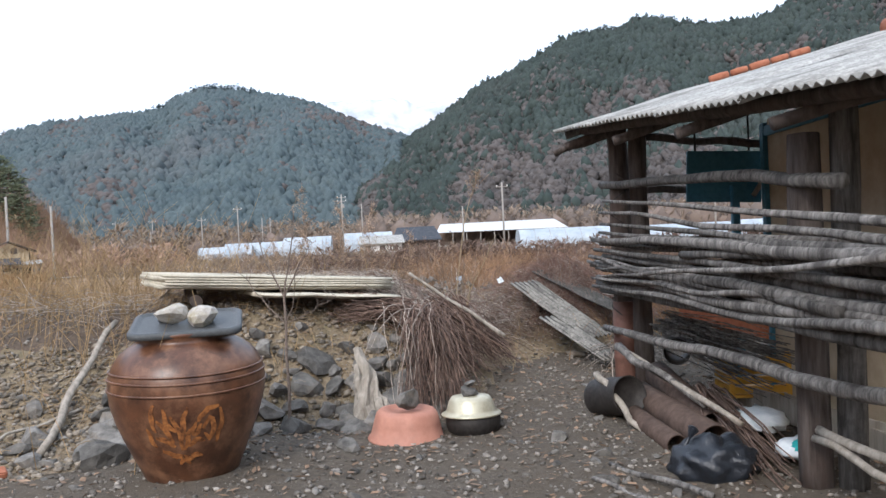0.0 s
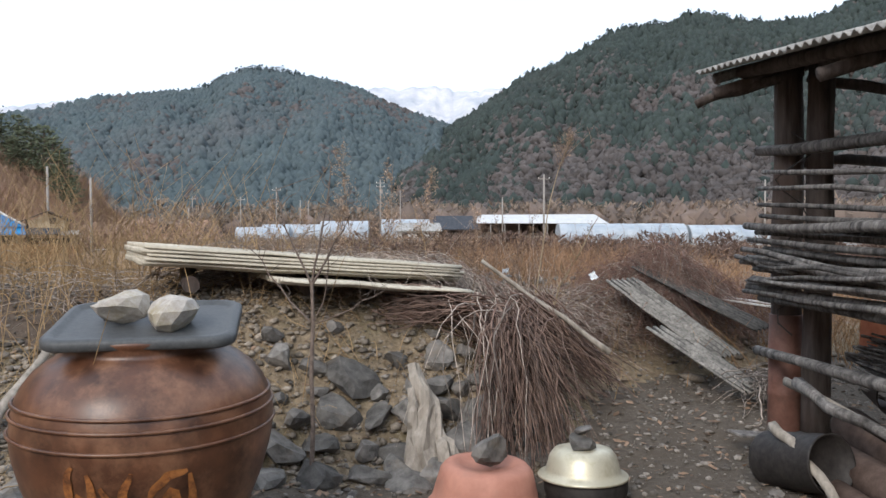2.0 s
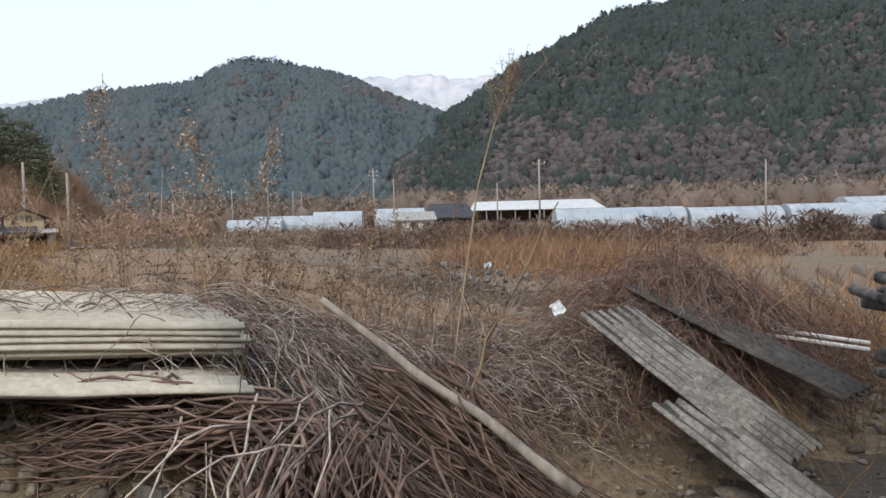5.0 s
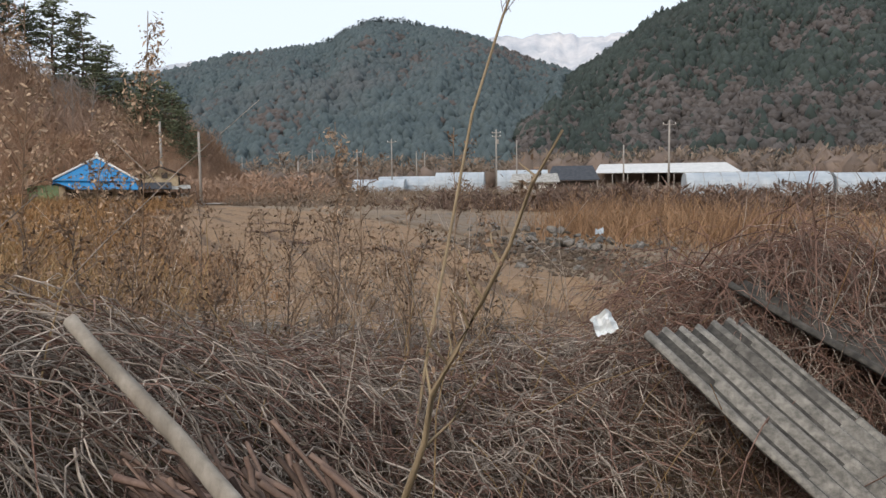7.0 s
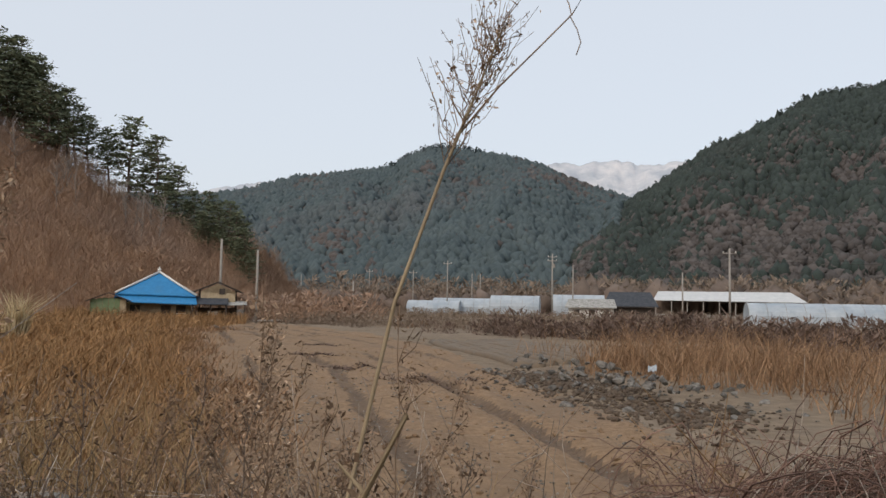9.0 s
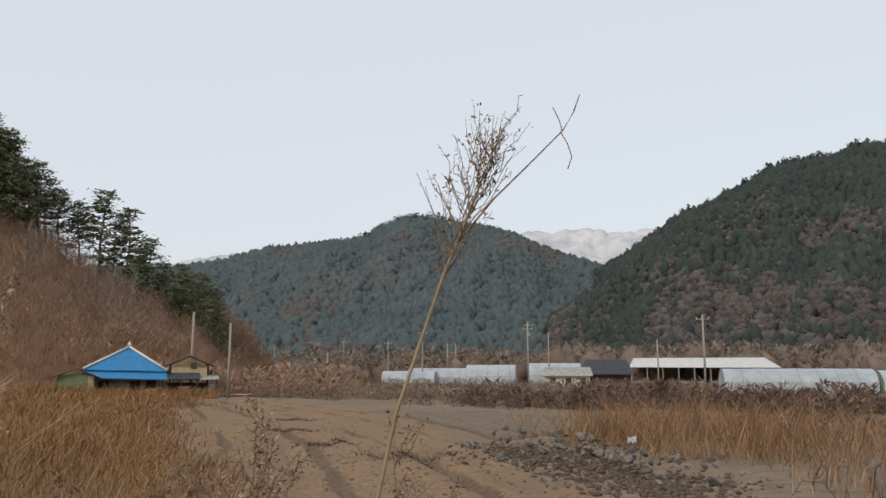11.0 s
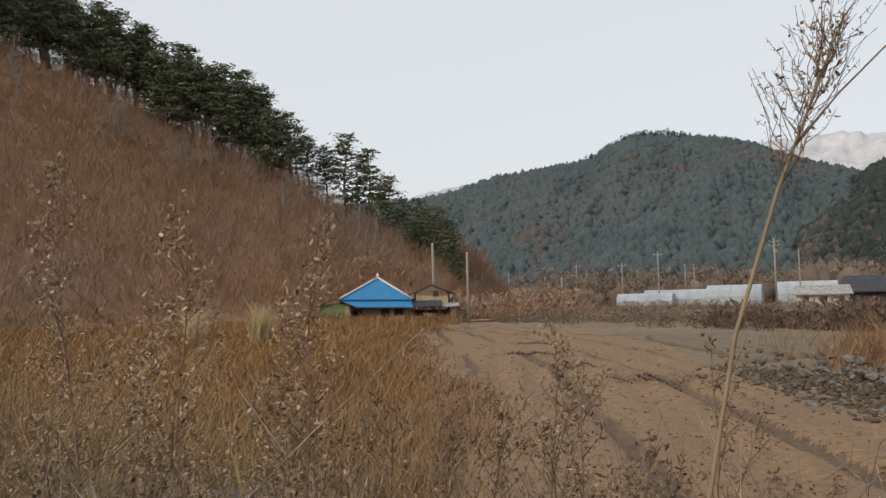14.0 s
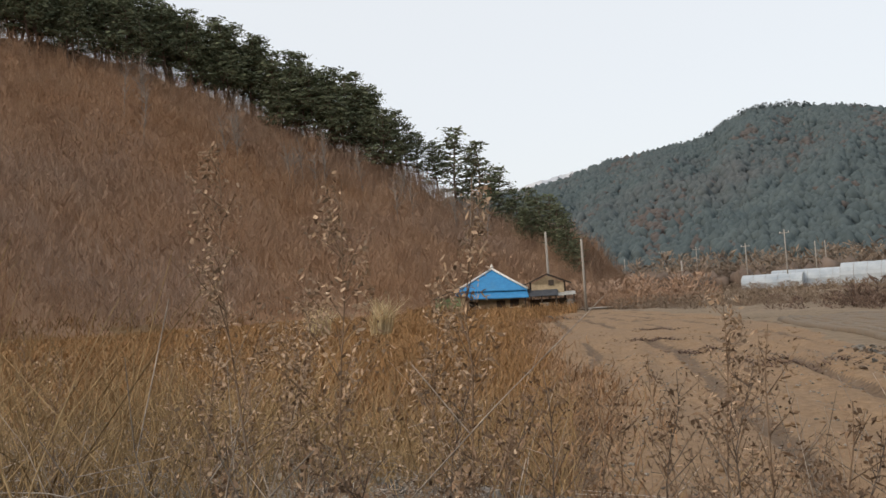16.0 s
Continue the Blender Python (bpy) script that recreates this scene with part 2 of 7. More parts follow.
# ---- mesh helpers ----
def mesh_of(name, verts, faces, smooth=False):
    """A mesh from arrays of corners and of faces that all have the same number of sides."""
    verts, faces = np.asarray(verts, np.float32), np.asarray(faces, np.int32)
    me = bpy.data.meshes.new(name)
    me.vertices.add(len(verts))
    me.vertices.foreach_set("co", verts.ravel())
    me.loops.add(faces.size)
    me.loops.foreach_set("vertex_index", faces.ravel())
    me.polygons.add(len(faces))
    me.polygons.foreach_set("loop_start", np.arange(len(faces), dtype=np.int32) * faces.shape[1])
    if smooth:
        me.polygons.foreach_set("use_smooth", np.ones(len(faces), dtype=bool))
    me.update(calc_edges=True)
    return me


def mesh_part(name, me, material, parent=None, label=""):
    if not me.materials:
        me.materials.append(material)
    ob = new(name, me)
    if parent:
        ob.parent = parent
    return tagged(ob, label)


def part(name, bm, material, parent=None, label="", smooth=False):
    """Links a bmesh as one mesh object under a thing or a part."""
    me = bpy.data.meshes.new(name)
    for f in bm.faces:
        f.smooth = smooth
    bm.to_mesh(me)
    bm.free()
    return mesh_part(name, me, material, parent, label)


def thing(name, label, category, m=None, group="", kind=""):
    ob = new(name)
    ob.empty_display_size = 0.05
    if m is not None:
        ob.matrix_world = m
    return tagged(ob, label, category, group, kind)


def tubes(points, radii, sides=3):
    """Corners and faces of many tapered tubes: points (n, k, 3), radii (n, k)."""
    p, r = np.asarray(points, float), np.asarray(radii, float)
    n, k, _ = p.shape
    d = np.gradient(p, axis=1)
    d /= np.linalg.norm(d, axis=2, keepdims=True) + 1e-9
    ref = np.where(np.abs(d[..., 2:3]) > 0.85, np.array([1.0, 0.1, 0.0]), np.array([0.0, 0.1, 1.0]))
    u = np.cross(d, ref)
    u /= np.linalg.norm(u, axis=2, keepdims=True) + 1e-9
    v = np.cross(d, u)
    a = np.arange(sides) * 2 * np.pi / sides
    ring = p[:, :, None] + r[..., None, None] * (np.cos(a)[:, None] * u[:, :, None] + np.sin(a)[:, None] * v[:, :, None])
    idx = np.arange(n * k * sides).reshape(n, k, sides)
    nxt = np.roll(idx, -1, axis=2)
    q = np.stack([idx[:, :-1], idx[:, 1:], nxt[:, 1:], nxt[:, :-1]], -1).reshape(-1, 4)
    return ring.reshape(-1, 3), q


def join(*pairs):
    vs, fs, o = [], [], 0
    for v, f in pairs:
        vs.append(v)
        fs.append(np.asarray(f) + o)
        o += len(v)
    return np.concatenate(vs), np.concatenate(fs)


def log_bm(points, radii, sides=10, rough=0.12, seed=0):
    """A knotty round log along a line, with closed ends."""
    bm = bmesh.new()
    pts = [Vector(p) for p in points]
    rings = []
    for i, p in enumerate(pts):
        d = (pts[min(i + 1, len(pts) - 1)] - pts[max(i - 1, 0)]).normalized()
        u = d.orthogonal().normalized() if i == 0 else (u - d * u.dot(d)).normalized()
        v = d.cross(u)
        ring = []
        for s in range(sides):
            a = 2 * math.pi * s / sides
            k = radii[i] * (1 + rough * noise.noise(Vector((math.cos(a) * 1.7 + seed * 7.3, math.sin(a) * 1.7, i * 0.6 + seed))) * 2)
            ring.append(bm.verts.new(p + (u * math.cos(a) + v * math.sin(a)) * k))
        rings.append(ring)
    for a, b in zip(rings, rings[1:]):
        for s in range(sides):
            bm.faces.new((a[s], a[(s + 1) % sides], b[(s + 1) % sides], b[s]))
    bm.faces.new(list(reversed(rings[0])))
    bm.faces.new(rings[-1])
    return bm


def curve_points(a, b, n=8, sag=0.0, wob=0.0, seed=0):
    """Points from a to b with a sag and a natural waver."""
    a, b = Vector(a), Vector(b)
    out = []
    for i in range(n):
        t = i / (n - 1)
        p = a.lerp(b, t)
        p.z += sag * 4 * t * (1 - t)
        w = noise.noise_vector(Vector((t * 3.1, seed * 5.7, 0.3))) * wob * min(1, 4 * t + 0.2)
        out.append(p + w)
    return out


def box_bm(sx, sy, sz, bevel=0.0, at=(0, 0, 0), turn=None):
    bm = bmesh.new()
    bmesh.ops.create_cube(bm, size=1, matrix=Matrix.Translation(at) @ (turn or Matrix.Identity(4)) @ Matrix.Diagonal((sx, sy, sz, 1)))
    if bevel:
        bmesh.ops.bevel(bm, geom=bm.edges[:], offset=bevel, segments=2, affect='EDGES')
    return bm


def lathe_bm(profile, sides=48, close=True):
    """A turned body from (radius, height) pairs."""
    bm = bmesh.new()
    rings = [[bm.verts.new((r * math.cos(2 * math.pi * s / sides), r * math.sin(2 * math.pi * s / sides), z)) for s in range(sides)] for r, z in profile]
    for a, b in zip(rings, rings[1:]):
        for s in range(sides):
            bm.faces.new((a[s], a[(s + 1) % sides], b[(s + 1) % sides], b[s]))
    if close:
        bm.faces.new(list(reversed(rings[0])))
        bm.faces.new(rings[-1])
    return bm


def rock_mesh(name, seed, sub=2, rough=0.4, cuts=9):
    """A broken stone: a ball cut by random planes and roughened."""
    bm = bmesh.new()
    bmesh.ops.create_icosphere(bm, subdivisions=sub, radius=1)
    rnd = random.Random(seed)
    planes = [(Vector((rnd.gauss(0, 1), rnd.gauss(0, 1), rnd.gauss(0, 1))).normalized(), rnd.uniform(0.42, 0.78)) for _ in range(cuts)]
    for v in bm.verts:
        for nrm, d in planes:
            over = v.co.dot(nrm) - d
            if over > 0:
                v.co -= nrm * over
        v.co *= 1 + rough * 0.35 * noise.noise(v.co * 1.9 + Vector((seed * 3.1, 0, 0)))
    me = bpy.data.meshes.new(name)
    bm.to_mesh(me)
    bm.free()
    return me


ROCKS = [rock_mesh("stone_shape", s) for s in range(10)]


def smoothstep(a, b, x):
    t = np.clip((x - a) / (b - a), 0, 1)
    return t * t * (3 - 2 * t)


def lerp_table(x, table):
    t = np.array(table)
    return np.interp(x, t[:, 0], t[:, 1])


def fbm(x, y, seed=0, octaves=4):
    """Cheap value noise on arrays, about -1 to 1."""
    x, y = np.asarray(x, float), np.asarray(y, float)
    out, amp = np.zeros(np.broadcast(x, y).shape), 1.0
    for o in range(octaves):
        xi, yi = np.floor(x), np.floor(y)
        xf, yf = x - xi, y - yi
        xf, yf = xf * xf * (3 - 2 * xf), yf * yf * (3 - 2 * yf)

        def h(i, j):
            s = np.sin(i * 127.1 + j * 311.7 + (seed + o) * 74.7) * 43758.5453
            return s - np.floor(s)
        top = h(xi, yi) * (1 - xf) + h(xi + 1, yi) * xf
        low = h(xi, yi + 1) * (1 - xf) + h(xi + 1, yi + 1) * xf
        out += amp * (2 * (top * (1 - yf) + low * yf) - 1)
        x, y, amp = x * 2.03 + 3.7, y * 2.03 + 1.3, amp * 0.5
    return out / 1.6


# ---- the ground's heights ----
FOOT = [(-9.0, 1.6), (-5.0, 3.0), (-2.6, 4.0), (-1.4, 4.62), (-0.5, 4.95), (0.0, 5.05), (0.22, 5.55), (0.45, 6.45), (1.0, 6.9), (1.9, 7.3), (3.2, 8.3), (9.0, 11.0)]
FIELD_LEFT = [(8.0, -1.2), (12.7, -3.9), (20.0, -8.4), (24.6, -12.0), (33.0, -17.5), (41.4, -23.4), (56.0, -30.0), (68.0, -36.0), (74.0, -38.0)]
FIELD_RIGHT = [(8.0, 3.5), (18.5, 0.2), (23.0, -2.2), (27.0, -3.9), (39.0, -9.2), (52.0, -17.5), (65.0, -27.6), (74.0, -36.0)]


def foot_distance(x, y):
    """How far a place lies behind the foot of the bank."""
    best = np.full(np.shape(x), 1e9)
    sign = np.ones(np.shape(x))
    for (ax, ay), (bx, by) in zip(FOOT, FOOT[1:]):
        dx, dy = bx - ax, by - ay
        t = np.clip(((x - ax) * dx + (y - ay) * dy) / (dx * dx + dy * dy), 0, 1)
        d = np.hypot(x - ax - t * dx, y - ay - t * dy)
        side = np.where((dx * (y - ay) - dy * (x - ax)) > 0, 1, -1)
        closer = d < best
        best, sign = np.where(closer, d, best), np.where(closer, side, sign)
    return best * sign


def plain(y):
    return np.where(y < 70, -0.38 - 0.0145 * (y - 10), -1.25 - 0.007 * (y - 70))


HILL_BASE = [(24, 118), (30, 96), (36, 80), (44, 72), (52, 66), (62, 60), (75, 50), (95, 42), (130, 38), (180, 40)]
HILL_TOP = [(22, -1.0), (25.8, -0.8), (26.7, 0.8), (27.6, 4.0), (29.5, 7.6), (31.5, 9.2), (34, 11.0), (36.5, 13.0), (38, 14.2), (41.7, 20.4), (44, 22.3), (46, 23.8), (49, 26.5), (52, 29.5), (56, 33.5), (60, 36.5), (68, 39.5), (90, 36.0), (130, 32.0), (180, 30.0)]


def hill(x, y):
    """The wooded hill beside the meadow, above the plain."""
    a = np.degrees(np.arctan2(-(x - 0.4), y - 6.0))
    a = np.where(a < -60, a + 360, a)
    r = np.hypot(x - 0.4, y - 6.0)
    base, top = lerp_table(a, HILL_BASE), lerp_table(a, HILL_TOP)
    t = (r - base) / (118.0 - base + 1e-6)
    up = np.clip(t, 0, 1)
    rise = (up ** 1.15) * (top + 1.0)
    rise = np.where(base > 116, 0, rise)
    wob = fbm(x * 0.06, y * 0.06, 5) * 1.6 * smoothstep(0.05, 0.4, up)
    return np.where((a > 22) & (a < 185) & (r > base - 1), np.maximum(rise + wob, 0), 0)


def rut_depth(x, y):
    """Wheel ruts curving along the tilled field: 1 at the bottom of a rut, 0 between."""
    u = (x * 0.90 + y * 0.43 + 1.1 * fbm(x * 0.05, y * 0.05, 14) + 0.0035 * (y - 12) ** 2) / 2.1
    c = np.abs(u - np.round(u)) * 2.1
    return (1 - smoothstep(0.05, 0.24, c)) * np.clip(0.55 + 0.9 * fbm(x * 0.25 + 5, y * 0.12, 15), 0, 1)


def height(x, y):
    """The ground's height at a place, over the whole site."""
    x, y = np.asarray(x, float), np.asarray(y, float)
    d = foot_distance(x, y)
    yard = 0.05 * fbm(x * 0.7, y * 0.7, 1) + 0.02 * fbm(x * 4, y * 4, 2) + 0.12 * smoothstep(5.0, 7.0, y) + 0.09 * np.exp(-((x + 1.33) ** 2 + (y - 3.9) ** 2) / 0.6)
    top = 0.80 - 0.40 * smoothstep(6.1, 7.5, y) - 0.22 * smoothstep(1.0, 2.4, x) + 0.06 * fbm(x * 0.9, y * 0.9, 3) + 0.03 * fbm(x * 5, y * 5, 4)
    lift = smoothstep(-0.05, 1.0 + 1.1 * smoothstep(-1.7, -2.5, x), d)
    edge_y = 8.7 + 0.25 * np.sin(x * 0.9) + 0.5 * smoothstep(0.5, 3.0, x)
    drop = smoothstep(0.0, 1.5, y - edge_y)
    left = fbm(x * 0.25, y * 0.25, 6) * 0.10
    lane = lerp_table(y, FIELD_LEFT)
    in_field = smoothstep(-0.4, 0.4, x - lane) * smoothstep(-0.4, 0.4, lerp_table(y, FIELD_RIGHT) - x) * (y < 74)
    rut = rut_depth(x, y)
    rows = np.sin((x * 0.90 + y * 0.43) * 2 * np.pi / 0.9 + fbm(x * 0.2, y * 0.2, 9) * 2.0)
    low = plain(y) + left + in_field * (0.055 * rows * (0.6 + 0.8 * fbm(x * 0.15, y * 0.15, 12)) + 0.05 * fbm(x * 2, y * 2, 8) - 0.09 * rut) + 0.28 * (1 - in_field) * smoothstep(-1.0, -3.0, x - lane) * (y < 60)
    mound = yard + lift * (top - yard)
    z = mound * (1 - drop) + low * drop
    z = z + 0.29 * np.exp(-((x - 1.2) / 0.5) ** 2 - ((y - 7.75) / 0.4) ** 2)
    return z + hill(x, y)


def over(x, y, up=0.0):
    return Vector((x, y, float(height(np.array(x), np.array(y))) + up))


# ---- ground ----
def spread(lo, hi, step, far_lo, far_hi, grow):
    mid = list(np.arange(lo, hi + 1e-6, step))
    out, s = [], step
    v = mid[-1]
    while v < far_hi:
        s *= grow
        v += s
        out.append(v)
    back, s, v = [], step, mid[0]
    while v > far_lo:
        s *= grow
        v -= s
        back.append(v)
    return np.array(back[::-1] + mid + out)


gx = spread(-4.0, 3.0, 0.075, -4.1, 900, 1.055)
gx = np.concatenate([spread(-19.0, gx[0] - 0.12, 0.13, -900, gx[0] - 0.2, 1.06), gx])
gy = spread(0.0, 10.0, 0.075, -400, 45, 1.007)
gy = np.concatenate([gy[gy < 0][::8], gy[gy >= 0], spread(gy[-1] + 0.3, gy[-1] + 1.0, 0.35, gy[-1], 1500, 1.05)])
GX, GY = np.meshgrid(gx, gy, indexing="ij")
GZ = height(GX, GY)
idx = np.arange(GX.size).reshape(GX.shape)
quads = np.stack([idx[:-1, :-1], idx[1:, :-1], idx[1:, 1:], idx[:-1, 1:]], -1).reshape(-1, 4)
me = mesh_of("ground", np.stack([GX, GY, GZ], -1).reshape(-1, 3), quads, True)
cx, cy = (GX[:-1, :-1] + GX[1:, 1:]).ravel() / 2, (GY[:-1, :-1] + GY[1:, 1:]).ravel() / 2
jit = fbm(cx * 1.3, cy * 1.3, 21) * 0.5
fd = foot_distance(cx, cy)
lane_l, lane_r = lerp_table(cy, FIELD_LEFT), lerp_table(cy, FIELD_RIGHT)
kind = np.zeros(len(cx), np.int32)
kind[fd + jit * 0.15 > 0.02] = 1
kind[(fd + jit * 0.5 > 1.25) & (cx > -6)] = 2
out_yard = cy + jit * 0.5 > 9.3
kind[out_yard] = 5
kind[out_yard & (cx < lane_l + jit)] = 4
kind[out_yard & (cx >= lane_l + jit) & (cx < lane_r + jit) & (cy < 74)] = 3
kind[(kind == 3) & (rut_depth(cx, cy) + 0.25 * jit > 0.28)] = 7
kind[(cx < -4.5) & (cy < 9.4) & (fd > 1)] = 4
kind[(cy > 80)] = 5
kind[hill(cx, cy) > 0.3] = 6
me.polygons.foreach_set("material_index", kind)
for m in (GRAVEL, BANK, LITTER, FIELD, MEADOW, SCRUB, HILLSOIL, RUT):
    me.materials.append(m)
tagged(new("ground", me), "gravel yard, earth bank, bare tilled field and dry meadow", "ground", kind="structure")


# ---- mountains ----
def ridge(name, table, r_foot, r_top, floor_z, material, label, drop=0.0, eye=(-0.2, 1.0, 1.2), bulge=1.0, n=170, k=44, lumps=6.0, seed=0, curve=1.0, jag=0.0):
    """A mountain side seen from the valley: it climbs from its foot to a skyline given as bearing and elevation."""
    t = np.array(table)
    a = np.linspace(t[0, 0], t[-1, 0], n)
    e = np.interp(a, t[:, 0], t[:, 1]) + jag * fbm(a * 2.2, a * 0, seed + 9)
    s = np.linspace(0, 1, k)
    A, S = np.meshgrid(a, s, indexing="ij")
    R = r_foot + (r_top - r_foot) * S
    top = (eye[2] + r_top * np.tan(np.radians(e)) - drop)[:, None]
    Z = floor_z + (top - floor_z) * (S ** curve)
    X, Y = eye[0] - R * np.sin(np.radians(A)), eye[1] + R * np.cos(np.radians(A))
    body = np.sin(np.pi * np.clip(S, 0, 1))
    Z = Z + body * lumps * fbm(A * 0.35 + seed, S * 3.0, seed + 3) + body * lumps * 0.35 * fbm(A * 1.3, S * 9, seed + 5)
    back = np.stack([X[:, -1] * 1.25, Y[:, -1] * 1.25, np.full(n, floor_z)], -1)
    V = np.concatenate([np.stack([X, Y, Z], -1), back[:, None]], 1)
    kk = k + 1
    i = np.arange(n * kk).reshape(n, kk)
    q = np.stack([i[:-1, :-1], i[:-1, 1:], i[1:, 1:], i[1:, :-1]], -1).reshape(-1, 4)
    ob = mesh_part(name, mesh_of(name, V.reshape(-1, 3), q, True), material)
    tagged(ob, label, "mountain", kind="structure")
    return V[:, :k]


ICO = bmesh.new()
bmesh.ops.create_icosphere(ICO, subdivisions=1, radius=1)
ICO.verts.ensure_lookup_table()
ICO_V = np.array([v.co for v in ICO.verts])
ICO_F = np.array([[v.index for v in f.verts] for f in ICO.faces])
ICO.free()


def tufted(where, size, tall, count, cone=True, bare=False, fine=1.0):
    """Many ragged tree crowns: flakes of foliage in a tapering or rounded cloud, or bare upswept twigs."""
    n = len(where)
    h = 0.08 + 0.92 * rng.random((n, count))
    prof = (1 - h) ** 0.75 + 0.06 if cone else np.sin(np.pi * np.clip(h, 0.08, 0.95)) ** 0.6
    a_ = rng.random((n, count)) * 6.283
    rr = size[:, None] * prof * np.sqrt(rng.random((n, count)))
    c = np.stack([rr * np.cos(a_), rr * np.sin(a_), h * tall[:, None]], -1) + where[:, None]
    s_ = size[:, None, None]
    if bare:
        d1 = (np.stack([0.7 * np.cos(a_), 0.7 * np.sin(a_), 0.35 + 0.6 * rng.random((n, count))], -1) + 0.35 * rng.standard_normal((n, count, 3))) * s_ * 0.36 * fine
        d2 = rng.standard_normal((n, count, 3)) * s_ * 0.05 * fine
    else:
        rim = 0.26 * s_ * (0.7 + 0.6 * rng.random((n, count, 1)))
        d1 = (np.stack([-np.sin(a_), np.cos(a_), 0 * a_], -1) + 0.28 * rng.standard_normal((n, count, 3))) * rim
        d2 = (np.stack([-0.6 * np.cos(a_), -0.6 * np.sin(a_), 0 * a_ + 0.75], -1) + 0.28 * rng.standard_normal((n, count, 3))) * rim * 0.9
    v_ = np.stack([c - d1, c + d2, c + d1, c - d2], 2).reshape(-1, 3)
    return v_, np.arange(len(v_)).reshape(-1, 4)


MID = [(-1.5, 5.4), (-0.8, 5.9), (1.2, 6.8), (3.0, 7.5), (4.9, 8.25), (6.6, 8.9), (9.0, 9.9), (11.1, 10.4), (14.1, 10.8), (16.6, 10.9), (18.2, 10.3), (19.3, 9.45), (21.0, 9.2), (23.5, 8.95), (26.6, 8.5), (29.4, 7.6), (32.8, 6.9), (40, 6.5)]
RIGHT = [(6.4, 1.2), (6.0, 3.6), (5.5, 5.3), (3.2, 6.5), (0.6, 8.0), (-1.5, 9.5), (-2.4, 10.2), (-3.2, 10.8), (-5.1, 11.3), (-6.3, 12.0), (-8.3, 12.8), (-9.1, 13.4), (-10.7, 13.7), (-13.2, 13.85), (-14.6, 14.5), (-17.3, 13.8), (-20.2, 13.3), (-22.7, 13.4), (-24.5, 14.1), (-32, 16), (-45, 17), (-80, 16), (-120, 14)]
FAR = [(40, 6.5), (33, 7.2), (29, 7.95), (25, 8.6), (22, 9.2), (20.5, 9.0), (14, 8.0), (9.5, 9.3), (8.4, 9.75), (7.0, 9.85), (5.6, 9.65), (5.0, 9.8), (3.3, 9.95), (2.0, 9.65), (0.6, 9.5), (-1.5, 9.75), (-3.2, 9.3), (-6, 8.0)]
g_far = ridge("cliff_ridge", FAR[::-1], 1500, 2000, 60, CLIFF, "distant pale rocky cliff ridge in haze", lumps=45, seed=11, n=320, k=40, jag=0.18)
g_mid = ridge("wooded_mountain", MID, 230, 620, -2, HAZEFLOOR, "conifer-wooded mountain across the valley", drop=3.5, lumps=10, seed=2, curve=0.9)
g_right = ridge("wooded_slope", RIGHT[::-1], 200, 430, -2, SLOPEFLOOR, "steep wooded mountain side above the barns", drop=3.5, lumps=9, seed=4, n=220, curve=0.95)
g_close = ridge("valley_hill", [(-180, 16), (-150, 14), (-120, 14), (-118, 13)], 120, 430, -2, HAZEFLOOR, "wooded slope behind the yard", drop=5, lumps=6, seed=8, n=40, k=16)


def sample_grid(grid, count, lo=0.0, hi=1.0, power=1.0, s_lo=0.0):
    """Random places on a mountain's mesh, with how far along and how far up it they lie."""
    n, k, _ = grid.shape
    a, s = (lo + (hi - lo) * rng.random(count)) * (n - 1.01), (s_lo + (1 - s_lo) * rng.random(count) ** power) * (k - 1.01)
    i, j = a.astype(int), s.astype(int)
    fa, fs = (a - i)[:, None], (s - j)[:, None]
    p = grid[i, j] * (1 - fa) * (1 - fs) + grid[i + 1, j] * fa * (1 - fs) + grid[i, j + 1] * (1 - fa) * fs + grid[i + 1, j + 1] * fa * fs
    return p, a / n, s / k


def crowns(name, label, p, size, tall, material, taper=0.45):
    """Closed uneven tree crowns that merge into a canopy."""
    n = len(p)
    v = ICO_V[None] * (1 + 0.22 * rng.standard_normal((n, len(ICO_V), 1)))
    v = np.stack([v[..., 0] * (1 - taper * v[..., 2]), v[..., 1] * (1 - taper * v[..., 2]), v[..., 2]], -1)
    v = v * np.stack([size, size, tall * 0.55], -1)[:, None] + p[:, None] + np.stack([0 * size, 0 * size, tall * 0.45], -1)[:, None]
    f = ICO_F[None] + (np.arange(n) * len(ICO_V))[:, None, None]
    return tagged(mesh_part(name, mesh_of(name, v.reshape(-1, 3), f.reshape(-1, 3), True), material), label, "forest", kind="stuff")


p, a, s = sample_grid(g_mid, 30000)
sz = 1.3 + 1.2 * rng.random(len(p))
bare = fbm(a * 16, s * 5, 31) + 0.25 * rng.standard_normal(len(p)) > 0.28
crowns("mountain_conifers", "dark conifer forest on the mountain", p[~bare], sz[~bare], sz[~bare] * (1.7 + 0.8 * rng.random((~bare).sum())), HAZETREE)
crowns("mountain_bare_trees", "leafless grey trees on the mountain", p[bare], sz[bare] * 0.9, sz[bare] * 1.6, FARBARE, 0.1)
p, a, s = sample_grid(g_right, 21000, 0.68, 1.0)
q, qa, qs = sample_grid(g_right, 4000, 0.0, 0.68)
p, a, s = np.concatenate([p, q]), np.concatenate([a, qa]), np.concatenate([s, qs])
sz = 1.0 + 1.1 * rng.random(len(p))
bare = 0.8 * fbm(a * 40, s * 7, 33) + 0.38 * rng.standard_normal(len(p)) > 1.2 * (s - 0.36)
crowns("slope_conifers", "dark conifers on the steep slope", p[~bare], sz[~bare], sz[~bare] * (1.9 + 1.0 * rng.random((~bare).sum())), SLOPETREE)
